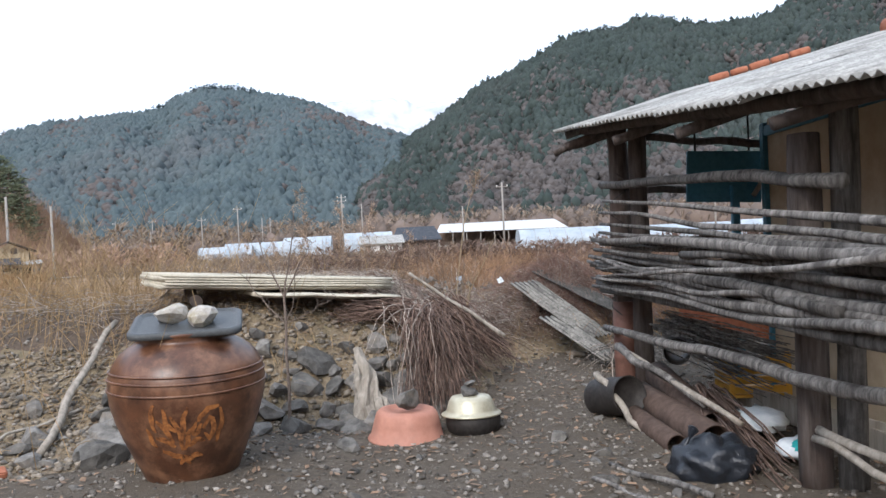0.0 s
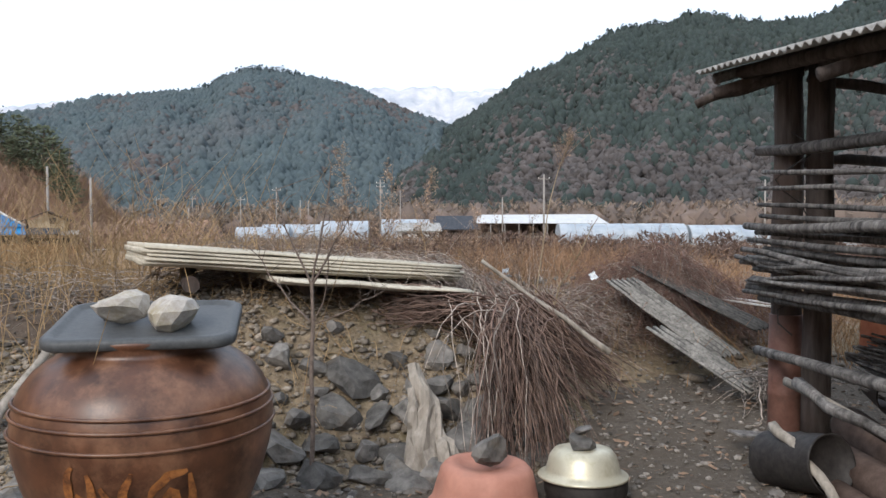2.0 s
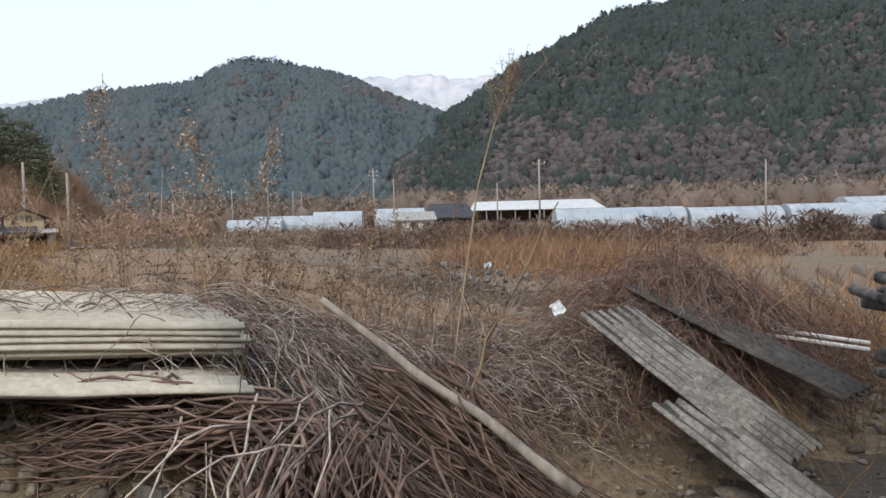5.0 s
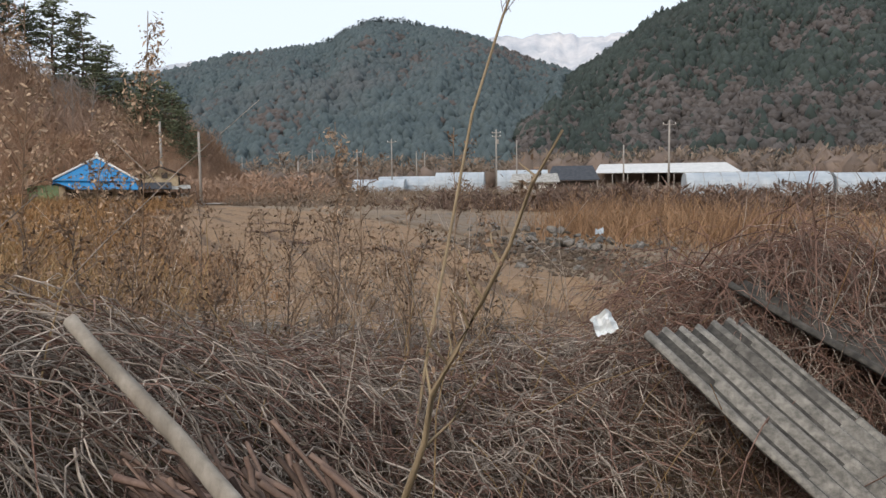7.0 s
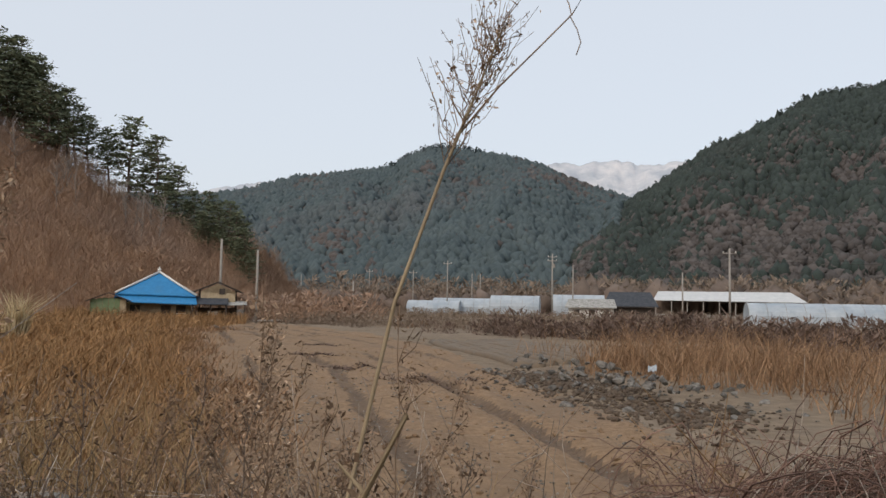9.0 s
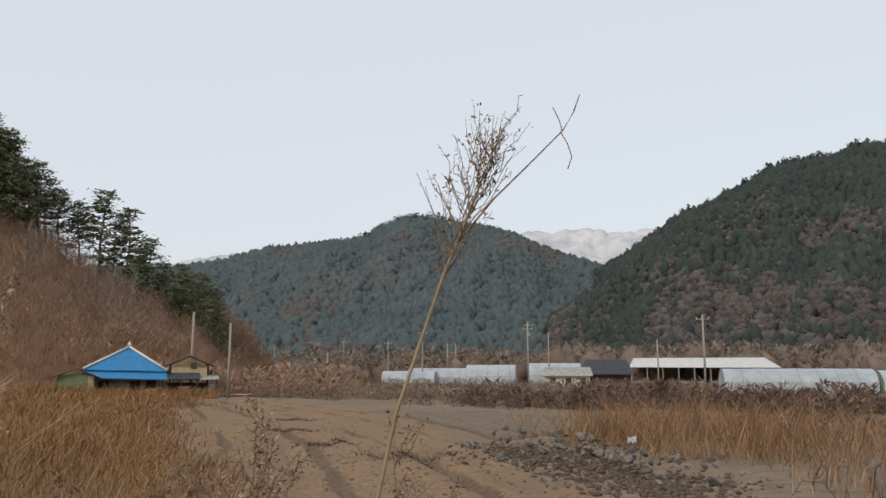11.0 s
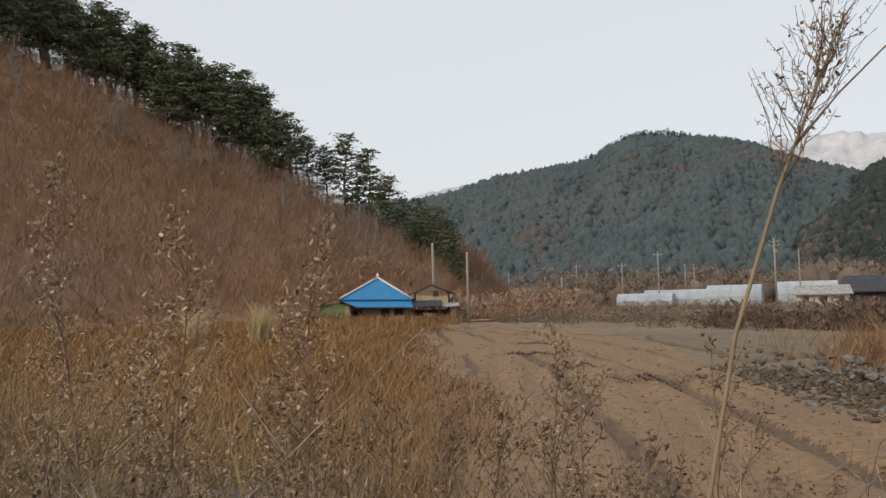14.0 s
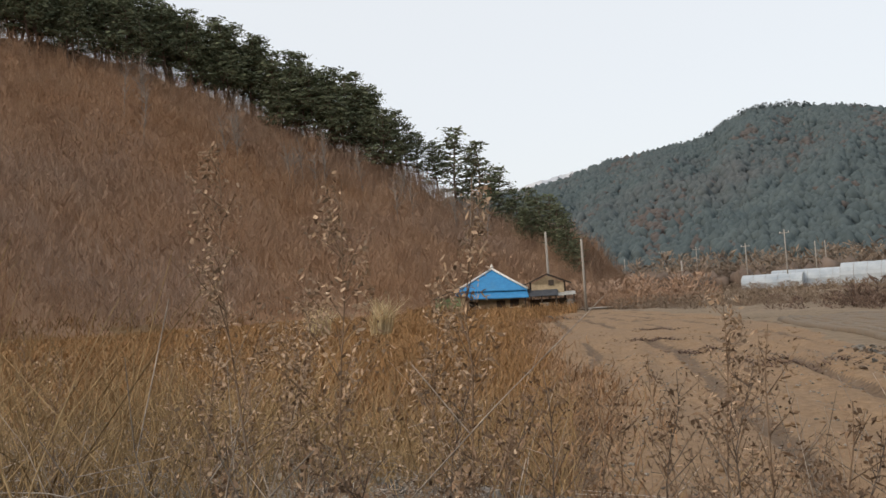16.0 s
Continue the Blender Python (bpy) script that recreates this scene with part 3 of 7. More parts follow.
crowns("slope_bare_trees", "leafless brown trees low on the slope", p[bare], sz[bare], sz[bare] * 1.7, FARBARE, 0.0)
q = p[bare][rng.random(bare.sum()) < 0.55]
v, f = tufted(q, np.full(len(q), 1.5), np.full(len(q), 4.2), 9, False, True, 1.3)
tagged(mesh_part("slope_bare_twigs", mesh_of("slope_bare_twigs", v, f), FARBARE), "pale bare branches rising from the slope's woods", "forest", kind="stuff")
for nm, grid, lo, hi, n, tl, mt in (("crest_pines", g_mid, 0.35, 0.52, 90, 5.0, HAZETREE), ("crest_pines", g_mid, 0.1, 0.95, 110, 3.6, HAZETREE), ("crest_pines", g_right, 0.70, 1.0, 170, 3.8, SLOPETREE)):
    q, _, _ = sample_grid(grid, n, lo, hi, s_lo=0.975)
    hgt = tl * (0.7 + 0.6 * rng.random(n))
    top = q + np.stack([0 * hgt, 0 * hgt, hgt], -1)
    v, f = tufted(q + np.stack([0 * hgt, 0 * hgt, hgt * 0.5], -1), hgt * 0.36, hgt * 0.75, 26, False)
    v2, f2 = tubes(np.stack([q, top], 1), np.array([[0.22, 0.12]]).repeat(n, 0), 4)
    v, f = join((v, f), (v2, f2))
    tagged(mesh_part(nm, mesh_of(nm, v, f), mt), "ragged pines standing up along the skyline", "forest", kind="stuff")


# ---- pines and thicket on the near hill ----
def pine_meshes(seed):
    """Trunk and layered ragged crown of a red pine, 1 unit tall."""
    rnd = np.random.default_rng(seed)
    zs = np.linspace(0, 0.97, 7)
    trunk = np.stack([0.03 * np.sin(zs * 5 + seed), 0.03 * np.cos(zs * 4 + seed), zs], -1)[None]
    parts = [tubes(trunk, np.linspace(0.017, 0.004, 7)[None], 6)]
    tufts = []
    for layer in range(11):
        h = 0.30 + 0.68 * (layer / 10) ** 0.9
        reach = 0.26 * (1 - ((h - 0.28) / 0.76) ** 1.4) + 0.03
        for _ in range(5 if layer < 8 else 3):
            a, ln = rnd.random() * 6.283, reach * (0.6 + 0.6 * rnd.random())
            tip = np.array([ln * np.cos(a), ln * np.sin(a), h + ln * (0.12 + 0.15 * rnd.random())])
            base = np.array([0.03 * np.sin(h * 5 + seed), 0.03 * np.cos(h * 4 + seed), h - 0.02])
            parts.append(tubes(np.linspace(base, tip, 4)[None], np.linspace(0.006, 0.002, 4)[None], 3))
            for f in (1.0, 0.72, 0.45):
                tufts.append((base + (tip - base) * f, 0.065 * (0.7 + 0.5 * rnd.random())))
    V, F = [], []
    for c, s in tufts:
        for _ in range(14):
            o = c + rnd.standard_normal(3) * s * np.array([0.75, 0.75, 0.16])
            d1 = rnd.standard_normal(3) * s * np.array([0.34, 0.34, 0.10])
            d2 = rnd.standard_normal(3) * s * np.array([0.16, 0.16, 0.20])
            i = len(V)
            V += [o - d1 * 0.6, o + d2 * 0.5, o + d1, o - d2 * 0.5]
            F.append([i, i + 1, i + 2, i + 3])
    tv, tf = join(*parts)
    a, b = mesh_of("trunk", tv, tf, True), mesh_of("crown", np.array(V), np.array(F))
    a.materials.append(BARK)
    b.materials.append(PINE)
    return a, b


PINES = [pine_meshes(s) for s in range(5)]


def pine(x, y, tall, variant, label, group="pines along the hill crest"):
    t = thing("pine_tree", label, "pine tree", Matrix.Translation(over(x, y, -0.2)) @ Matrix.Rotation(variant * 1.7 + x, 4, 'Z') @ Matrix.Scale(tall, 4), group)
    for nm, me_ in zip(("trunk", "crown"), PINES[variant % 5]):
        new(nm, me_).parent = t
    return t


def polar(a, r):
    return 0.4 - r * math.sin(radians(a)), 6.0 + r * math.cos(radians(a))


pine(*polar(37.7, 117), 13.8, 0, "tall full-crowned dark pine standing clear of the crest")
pine(*polar(36.2, 116), 12.8, 1, "dark pine beside the tall pine")
for i, (a, r, h) in enumerate([(34.6, 115, 10.2), (35.3, 114, 8.5), (33.6, 114, 8), (32.5, 113, 9.2), (31.9, 111, 8.5), (31.2, 110, 9.4), (30.5, 108, 9.2), (30.0, 106, 8.0), (29.6, 105, 6.0), (33.0, 110, 6.5), (39.2, 118, 9), (40.4, 118, 8.5), (41.2, 117, 9.0)]):
    pine(*polar(a, r), h, i, "dark green pine at the low end of the hill")
prnd = random.Random(3)
for i in range(104):
    a = 42.0 + 35.0 * (i / 104) ** 0.95 + prnd.uniform(-0.4, 0.4)
    r = 118 - prnd.random() ** 1.5 * 7
    pine(*polar(a, r), prnd.uniform(9.0, 13.0), i, "dark green pine in the crest's dense stand")

# leafless thicket covering the hillside: upright stems, each with upswept side twigs
n = 26000
a = np.radians(24 + 62 * rng.random(n))
r0 = lerp_table(np.degrees(a), HILL_BASE)
r = r0 + (119 - r0) * rng.random(n) ** 0.75
hx, hy = 0.4 - r * np.sin(a), 6 + r * np.cos(a)
hz = height(hx, hy)
keep = hill(hx, hy) > 0.1
hx, hy, hz = hx[keep], hy[keep], hz[keep]
n = len(hx)
base = np.stack([hx, hy, hz - 0.1], -1)
tallness = (1.6 + 2.6 * rng.random(n)) * (0.6 + 0.5 * rng.random(n))
stem = np.stack([base, base + np.stack([0.7 * rng.standard_normal(n), 0.7 * rng.standard_normal(n), tallness], -1)], 1)
sets = [tubes(stem, np.array([[0.022, 0.008]]).repeat(n, 0), 3)]
strips = []
for _ in range(11):
    f = 0.2 + 0.75 * rng.random((n, 1))
    p0 = stem[:, 0] * (1 - f) + stem[:, 1] * f
    tip = p0 + np.stack([0.55 * rng.standard_normal(n), 0.55 * rng.standard_normal(n), 0.3 + 0.8 * rng.random(n)], -1)
    w_ = np.stack([0.008 * rng.standard_normal(n), 0.008 * rng.standard_normal(n), 0 * tallness], -1) + [0.008, 0.008, 0]
    strips.append(np.stack([p0 - w_, p0 + w_, tip + w_ * 0.4, tip - w_ * 0.4], 1).reshape(-1, 3))
strips = np.concatenate(strips)
v, f = join(*sets, (strips, np.arange(len(strips)).reshape(-1, 4)))
tagged(mesh_part("thicket", mesh_of("thicket", v, f), HILLBRUSH), "leafless rusty brown thicket covering the hillside", "thicket", kind="stuff")
# grey bare trees between the thicket and the pines
g = np.random.default_rng(15)
for k in range(26):
    a_ = 34 + 28 * g.random()
    r_ = lerp_table(a_, HILL_BASE) * 0.25 + 118 * 0.75 - 8 * g.random()
    x, y = polar(a_, r_)
    b0 = np.array(over(x, y, -0.2))
    tall = 4.5 + 3.0 * g.random()
    t = thing("bare_tree", "slender leafless grey tree below the pines", "tree", None, "bare trees on the hillside")
    main = np.linspace(b0, b0 + [0.5 * g.standard_normal(), 0.5 * g.standard_normal(), tall], 6)
    v, f = tubes(main[None], np.linspace(0.09, 0.025, 6)[None], 5)
    mesh_part("trunk", mesh_of("trunk", v, f, True), BARETREE, t)
    n = 34
    f_ = 0.3 + 0.68 * g.random((n, 1))
    p0 = b0 + (main[-1] - b0) * f_
    p1 = p0 + np.stack([0.75 * g.standard_normal(n), 0.75 * g.standard_normal(n), 0.8 + 0.9 * g.random(n)], -1)
    v, f = tubes(np.stack([p0, (p0 + p1) / 2 + [0, 0, 0.12], p1], 1), np.array([[0.035, 0.025, 0.01]]).repeat(n, 0), 3)
    tagged(mesh_part("crown", mesh_of("crown", v, f), BARETREE, t), kind="stuff")

# ---- hut ----
P1A, P1B, P2A, P2B = (1.345, 5.77), (1.445, 5.64), (1.66, 3.43), (1.80, 3.36)
EAVE_A, EAVE_B, RIDGE_C = Vector((0.88, 5.87, 1.985)), Vector((1.47, 2.46, 1.70)), Vector((3.38, 5.75, 2.60))
hut = thing("hut", "old timber hut with a corrugated sheet roof and pole walls", "hut")


def hut_log(name, a, b, r0, r1, material, seed, label="", n=9, wob=0.03, sides=12, parent=None):
    return part(name, log_bm(curve_points(a, b, n, 0, wob, seed), list(np.linspace(r0, r1, n)), sides, 0.12, seed), material, parent or hut, label, True)


for k, ((x, y), top, r, mt) in enumerate([(P1A, 1.99, 0.074, DARKWOOD), (P1B, 1.97, 0.066, DARKWOOD), (P2A, 1.62, 0.07, DARKWOOD), (P2B, 1.85, 0.06, GREYWOOD), ((3.0, 6.1), 2.3, 0.06, DARKWOOD), ((3.6, 3.0), 2.3, 0.06, DARKWOOD)]):
    z = float(height(x, y))
    hut_log("post", (x, y, z - 0.05), (x + 0.015 * (k % 2), y, top), r * 1.06, r * 0.95, mt, k + 1, wob=0.012, sides=14)
hut_log("rail", (1.245, 5.93, 1.57), (1.66, 3.05, 1.405), 0.028, 0.034, GREYWOOD, 20, wob=0.05)
hut_log("rail", (1.34, 5.95, 1.49), (2.0, 5.7, 1.50), 0.025, 0.03, DARKWOOD, 21)
hut_log("low_rail", (1.20, 5.80, 0.475), (1.60, 2.4, 0.60), 0.026, 0.034, GREYWOOD, 22, wob=0.06)
hut_log("low_rail", (1.62, 3.3, 0.30), (1.75, 2.2, 0.27), 0.02, 0.02, PALEWOOD, 23)
hut_log("low_rail", (1.60, 3.3, 0.26), (1.74, 2.2, 0.23), 0.018, 0.018, PALEWOOD, 24)
prnd = random.Random(11)
zs_far = [1.43, 1.345, 1.26, 1.20, 1.15, 1.11, 1.07, 1.03, 0.99, 0.95, 0.91, 0.87, 0.82, 0.775]
poles = thing("pole_bundle", "bundle of weathered grey poles tied along the hut's open side", "poles")
for k, zf in enumerate(zs_far):
    zn = 1.17 - 0.37 * (k / 13) + prnd.uniform(-0.02, 0.02)
    yf = 5.68 + prnd.uniform(-0.08, 0.2)
    off = prnd.uniform(-0.06, 0.03)
    r = prnd.uniform(0.015, 0.026) if k > 2 else 0.015
    hut_log("pole", (1.19 + off, yf, zf), (1.56 + off, 2.1, zn), r * 0.75, r * 1.35, GREYWOOD, 30 + k, n=11, wob=0.04, parent=poles)
for k in range(9):
    zf = 0.80 + 0.045 * k + prnd.uniform(-0.02, 0.02)
    hut_log("pole", (1.30 + prnd.uniform(-0.03, 0.03), 5.7 - prnd.random() * 2.2, zf), (1.66, 2.0, 0.86 + 0.035 * k), 0.02, 0.03, GREYWOOD, 60 + k, n=9, wob=0.04, parent=poles)
for k in range(11):
    yf = 5.85 - 0.5 * prnd.random() ** 2
    zf, zn = prnd.uniform(0.78, 1.06), prnd.uniform(0.80, 1.14)
    off, r = prnd.uniform(-0.10, 0.0), prnd.uniform(0.012, 0.021)
    hut_log("pole", (1.17 + off, yf, zf), (1.52 + off, prnd.uniform(2.0, 3.4), zn), r * 0.7, r * 1.3, GREYWOOD, 120 + k, n=13, wob=0.07, parent=poles)
wire = [(1.27 + 0.08 * math.sin(i * 1.1), 5.50 + 0.04 * math.cos(i * 1.7), 1.62 - i * 0.06) for i in range(18)]
v, f = tubes(np.array([wire]), np.full((1, 18), 0.004), 5)
mesh_part("wire", mesh_of("wire", v, f, True), IRON, hut, "dark twisted binding wire")

bm = lathe_bm([(0.086, 0.0), (0.090, 0.01), (0.088, 0.20), (0.092, 0.21), (0.092, 0.23), (0.088, 0.24), (0.086, 0.64), (0.080, 0.645), (0.078, 0.60), (0.078, 0.0)], 22)
bm.transform(Matrix.Translation((P1A[0], P1A[1], float(height(*P1A)) - 0.02)))
part("sheath", bm, PIPERED, hut, "red-brown split pipe round the post's foot", True)

# roof
along, up = EAVE_B - EAVE_A, RIDGE_C - EAVE_A
nrm = along.cross(up).normalized()
if nrm.z < 0:
    nrm = -nrm
roof = part("roof", box_bm(0.05, 0.05, 0.05), DARKWOOD, hut)
for s in range(4):
    bm = bmesh.new()
    nw, nl = 64, 10
    rows = []
    for i in range(nw + 1):
        t = (s + i / nw * 1.04) / 4
        w = math.sin(t * along.length / 0.064 * 2 * math.pi) * 0.011
        rows.append([EAVE_A + along * t + up * (j / nl) + nrm * (w + 0.012 * (s % 2) + 0.018 * noise.noise(Vector((t * 3, j * 0.4, s)))) for j in range(nl + 1)])
    vs = [[(bm.verts.new(p), bm.verts.new(p - nrm * 0.009)) for p in r_] for r_ in rows]
    for i in range(nw):
        for j in range(nl):
            q = [vs[i][j], vs[i + 1][j], vs[i + 1][j + 1], vs[i][j + 1]]
            bm.faces.new([c[0] for c in q])
            bm.faces.new([c[1] for c in reversed(q)])
        for j in (0, nl):
            bm.faces.new((vs[i][j][0], vs[i][j][1], vs[i + 1][j][1], vs[i + 1][j][0]))
    for j in range(nl):
        for i in (0, nw):
            bm.faces.new((vs[i][j][0], vs[i][j + 1][0], vs[i][j + 1][1], vs[i][j][1]))
    part("roof_sheet", bm, ROOFSLATE, roof, smooth=True)
down = -nrm * 0.06
hut_log("eave_beam", EAVE_A + up * 0.08 + down + along * 0.02, EAVE_B + up * 0.08 + down, 0.035, 0.04, DARKWOOD, 80)
hut_log("eave_beam", EAVE_A + up * 0.20 + down * 1.4 + along * 0.03, EAVE_B + up * 0.20 + down * 1.4, 0.045, 0.05, DARKWOOD, 81)
hut_log("verge_beam", EAVE_A + up * 0.03 + down + along * 0.01, RIDGE_C + down + along * 0.01, 0.028, 0.035, GREYWOOD, 82)
for k, t in enumerate((0.03, 0.3, 0.55, 0.8)):
    hut_log("rafter", EAVE_A + along * t + up * (0.01) + down * 2.2, EAVE_A + along * t + up * 0.98 + down * 1.6, 0.03, 0.035, DARKWOOD, 84 + k, wob=0.05)
hut_log("brace", (0.88, 5.84, 1.805), (1.40, 5.72, 1.96), 0.024, 0.03, DARKWOOD, 90)
hut_log("brace", (1.42, 5.7, 1.93), (2.4, 5.5, 1.78), 0.028, 0.03, DARKWOOD, 91, wob=0.05)
for k in range(5):
    t = 0.05 + k * 0.07
    bm = lathe_bm([(0.07, -0.14), (0.075, 0.0), (0.07, 0.14)], 14)
    bm.transform(Matrix.Translation(EAVE_A + up * 1.0 + along * t + nrm * 0.02) @ along.to_track_quat('Z', 'Y').to_matrix().to_4x4())
    part("ridge_tile", bm, REDCLAY, hut, "red clay ridge tile", True)
for k in range(5):
    t = 0.50 + k * 0.06
    bm = lathe_bm([(0.028, -0.07), (0.032, 0.0), (0.028, 0.07)], 12)
    bm.transform(Matrix.Translation(EAVE_A + up * t + along * 0.012 + nrm * 0.03) @ up.to_track_quat('Z', 'Y').to_matrix().to_4x4() @ Matrix.Scale(1 - 0.12 * (k % 2), 4))
    part("verge_tile", bm, REDCLAY, hut, "red clay verge tile", True)
# inner wall with blue frame
part("wall", box_bm(0.06, 3.6, 1.95, 0.004, (2.36, 3.62, 0.97)), BEIGE, hut, "beige panel wall")
part("wall", box_bm(2.0, 0.06, 1.95, 0.004, (3.39, 5.39, 0.97)), BEIGE, hut, "beige panel wall")
part("door_frame", box_bm(0.06, 0.07, 1.92, 0.006, (2.33, 5.455, 0.96)), BLUEPAINT, hut, "blue painted door frame")
part("door_frame", box_bm(0.05, 3.5, 0.07, 0.006, (2.32, 3.66, 1.86)), BLUEPAINT, hut, "blue painted head rail")
part("door_frame", box_bm(0.05, 0.06, 1.5, 0.006, (2.12, 5.52, 0.75)), BLUEPAINT, hut, "blue painted jamb")
sign = thing("sign_board", "dark blue painted board hung under the hut's eave", "board")
part("panel", box_bm(0.54, 0.03, 0.37, 0.004, (2.06, 5.56, 1.56), Matrix.Rotation(0.05, 4, 'Y')), BLUEPAINT, sign)
hut_log("hanger", (1.86, 5.56, 1.74), (1.86, 5.56, 1.95), 0.008, 0.008, IRON, 95, parent=sign, wob=0)
hut_log("hanger", (2.25, 5.56, 1.74), (2.25, 5.56, 2.0), 0.008, 0.008, IRON, 96, parent=sign, wob=0)
bm = box_bm(0.03, 0.03, 0.12, 0.003, (2.28, 5.50, 1.46), Matrix.Rotation(0.6, 4, 'Y'))
part("latch", bm, PALEWOOD, sign, "pale wooden latch")


# ---- things stored in the hut ----
def tube_thing(name, label, category, a, b, r, material, wall=0.006, sides=28, group=""):
    a, b = Vector(a), Vector(b)
    t = thing(name, label, category, None, group)
    ln = (b - a).length
    bm = lathe_bm([(r, 0), (r * 1.0, ln * 0.3), (r * 0.985, ln * 0.6), (r, ln), (r - wall, ln), (r - wall, ln * 0.5), (r - wall, 0), (r, 0)], sides, False)
    bm.transform(Matrix.Translation(a) @ (b - a).to_track_quat('Z', 'Y').to_matrix().to_4x4())
    part("shell", bm, material, t, smooth=True)
    return t


tube_thing("pipe", "wide brown pipe lying on the ground by the hut", "pipe", (1.365, 3.90, 0.10), (1.24, 5.0, 0.13), 0.088, RUST, group="pipes on the ground")
tube_thing("pipe", "narrower brown pipe lying on the ground", "pipe", (1.19, 3.98, 0.065), (1.12, 4.8, 0.07), 0.06, RUST, group="pipes on the ground")
tube_thing("pipe", "dark brown pipe leaning among stored wood", "pipe", (1.46, 4.2, 0.10), (1.42, 5.2, 0.22), 0.085, RUST, group="pipes on the ground")
tube_thing("stove_pipe", "short sooty pipe stub pointing out", "pipe", (1.46, 4.85, 0.42), (1.60, 5.3, 0.40), 0.085, IRON)
drum = thing("metal_drum", "rusty dark drum lying beside the posts", "drum")
bm = lathe_bm([(0.01, 0), (0.15, 0.0), (0.155, 0.02), (0.15, 0.04), (0.15, 0.2), (0.155, 0.22), (0.15, 0.24), (0.15, 0.40), (0.155, 0.42), (0.145, 0.42), (0.14, 0.38), (0.01, 0.38)], 30)
bm.transform(Matrix.Translation((0.97, 4.95, 0.13)) @ Matrix.Scale(0.8, 4) @ Matrix.Rotation(1.35, 4, 'X') @ Matrix.Rotation(0.4, 4, 'Y'))
part("shell", bm, IRON, drum, smooth=True)
bag = thing("rubbish_bag", "glossy black plastic bag slumped on the ground", "bag")
bm = bmesh.new()
bmesh.ops.create_icosphere(bm, subdivisions=4, radius=1)
for q in bm.verts:
    w = 1 + 0.28 * noise.noise(q.co * 2.2) + 0.12 * noise.noise(q.co * 6)
    q.co = Vector((q.co.x * 0.20 * w, q.co.y * 0.16 * w, max(q.co.z * 0.13 * w, -0.075))) + Vector((1.27, 3.66, 0.07))
part("bag_body", bm, BLACKBAG, bag, smooth=True)
bm = lathe_bm([(0.012, -0.05), (0.008, 0.0), (0.03, 0.05), (0.012, 0.06)], 10)
bm.transform(Matrix.Translation((1.16, 3.68, 0.19)) @ Matrix.Rotation(0.5, 4, 'Y'))
part("knot", bm, BLACKBAG, bag)


def stick_thing(name, label, category, a, b, r0, r1, material, seed, group="", n=10, wob=0.05):
    t = thing(name, label, category, None, group)
    part("shaft", log_bm(curve_points(a, b, n, 0, wob, seed), list(np.linspace(r0, r1, n)), 10, 0.15, seed), material, t, smooth=True)
    return t


stick_thing("stick", "pale bent stick leaning on the pipes", "stick", (1.126, 4.40, 0.04), (0.95, 4.86, 0.31), 0.018, 0.024, PALEWOOD, 5)
stick_thing("stick", "long pale pole leaning across the hut's low side", "stick", (1.48, 3.85, 0.20), (1.17, 5.3, 0.40), 0.016, 0.022, PALEWOOD, 6, wob=0.02)
stick_thing("stick", "grey pole resting on the stored pipes", "stick", (1.42, 4.2, 0.22), (1.13, 5.1, 0.46), 0.02, 0.028, GREYWOOD, 7)
stick_thing("stick", "thin grey branch on the ground before the hut", "stick", (0.80, 3.83, 0.03), (1.12, 3.25, 0.03), 0.012, 0.016, GREYWOOD, 8)
stick_thing("stick", "thin grey branch on the ground before the hut", "stick", (0.67, 3.62, 0.03), (0.9, 3.2, 0.03), 0.011, 0.015, GREYWOOD, 9)


def bundle(name, label, category, start, end, count, spread_, r, material, k=7, sag=0.0, seed=0, kind="", fan=1.8):
    """A bundle of thin rods as one thing of loose geometry."""
    g = np.random.default_rng(seed)
    t = np.linspace(0, 1, k)
    a, b = np.array(start, float), np.array(end, float)
    o = g.standard_normal((count, 1, 3)) * spread_
    p = a + (b - a) * t[None, :, None] * (0.8 + 0.3 * g.random((count, 1, 1)))
    p = p + o * (0.7 + (fan - 0.7) * t[None, :, None]) + np.array([0, 0, 1.0]) * sag * 4 * (t * (1 - t))[None, :, None] * (0.7 + 0.6 * g.random((count, 1, 1)))
    p = p + 0.012 * np.cumsum(g.standard_normal((count, k, 3)), 1)
    rr = r * (0.6 + 0.8 * g.random((count, 1))) * np.linspace(1, 0.45, k)[None]
    v_, f_ = tubes(p, rr, 4)
    ob = mesh_part(name, mesh_of(name, v_, f_, True), material)
    return tagged(ob, label, category, kind=kind or "stuff")


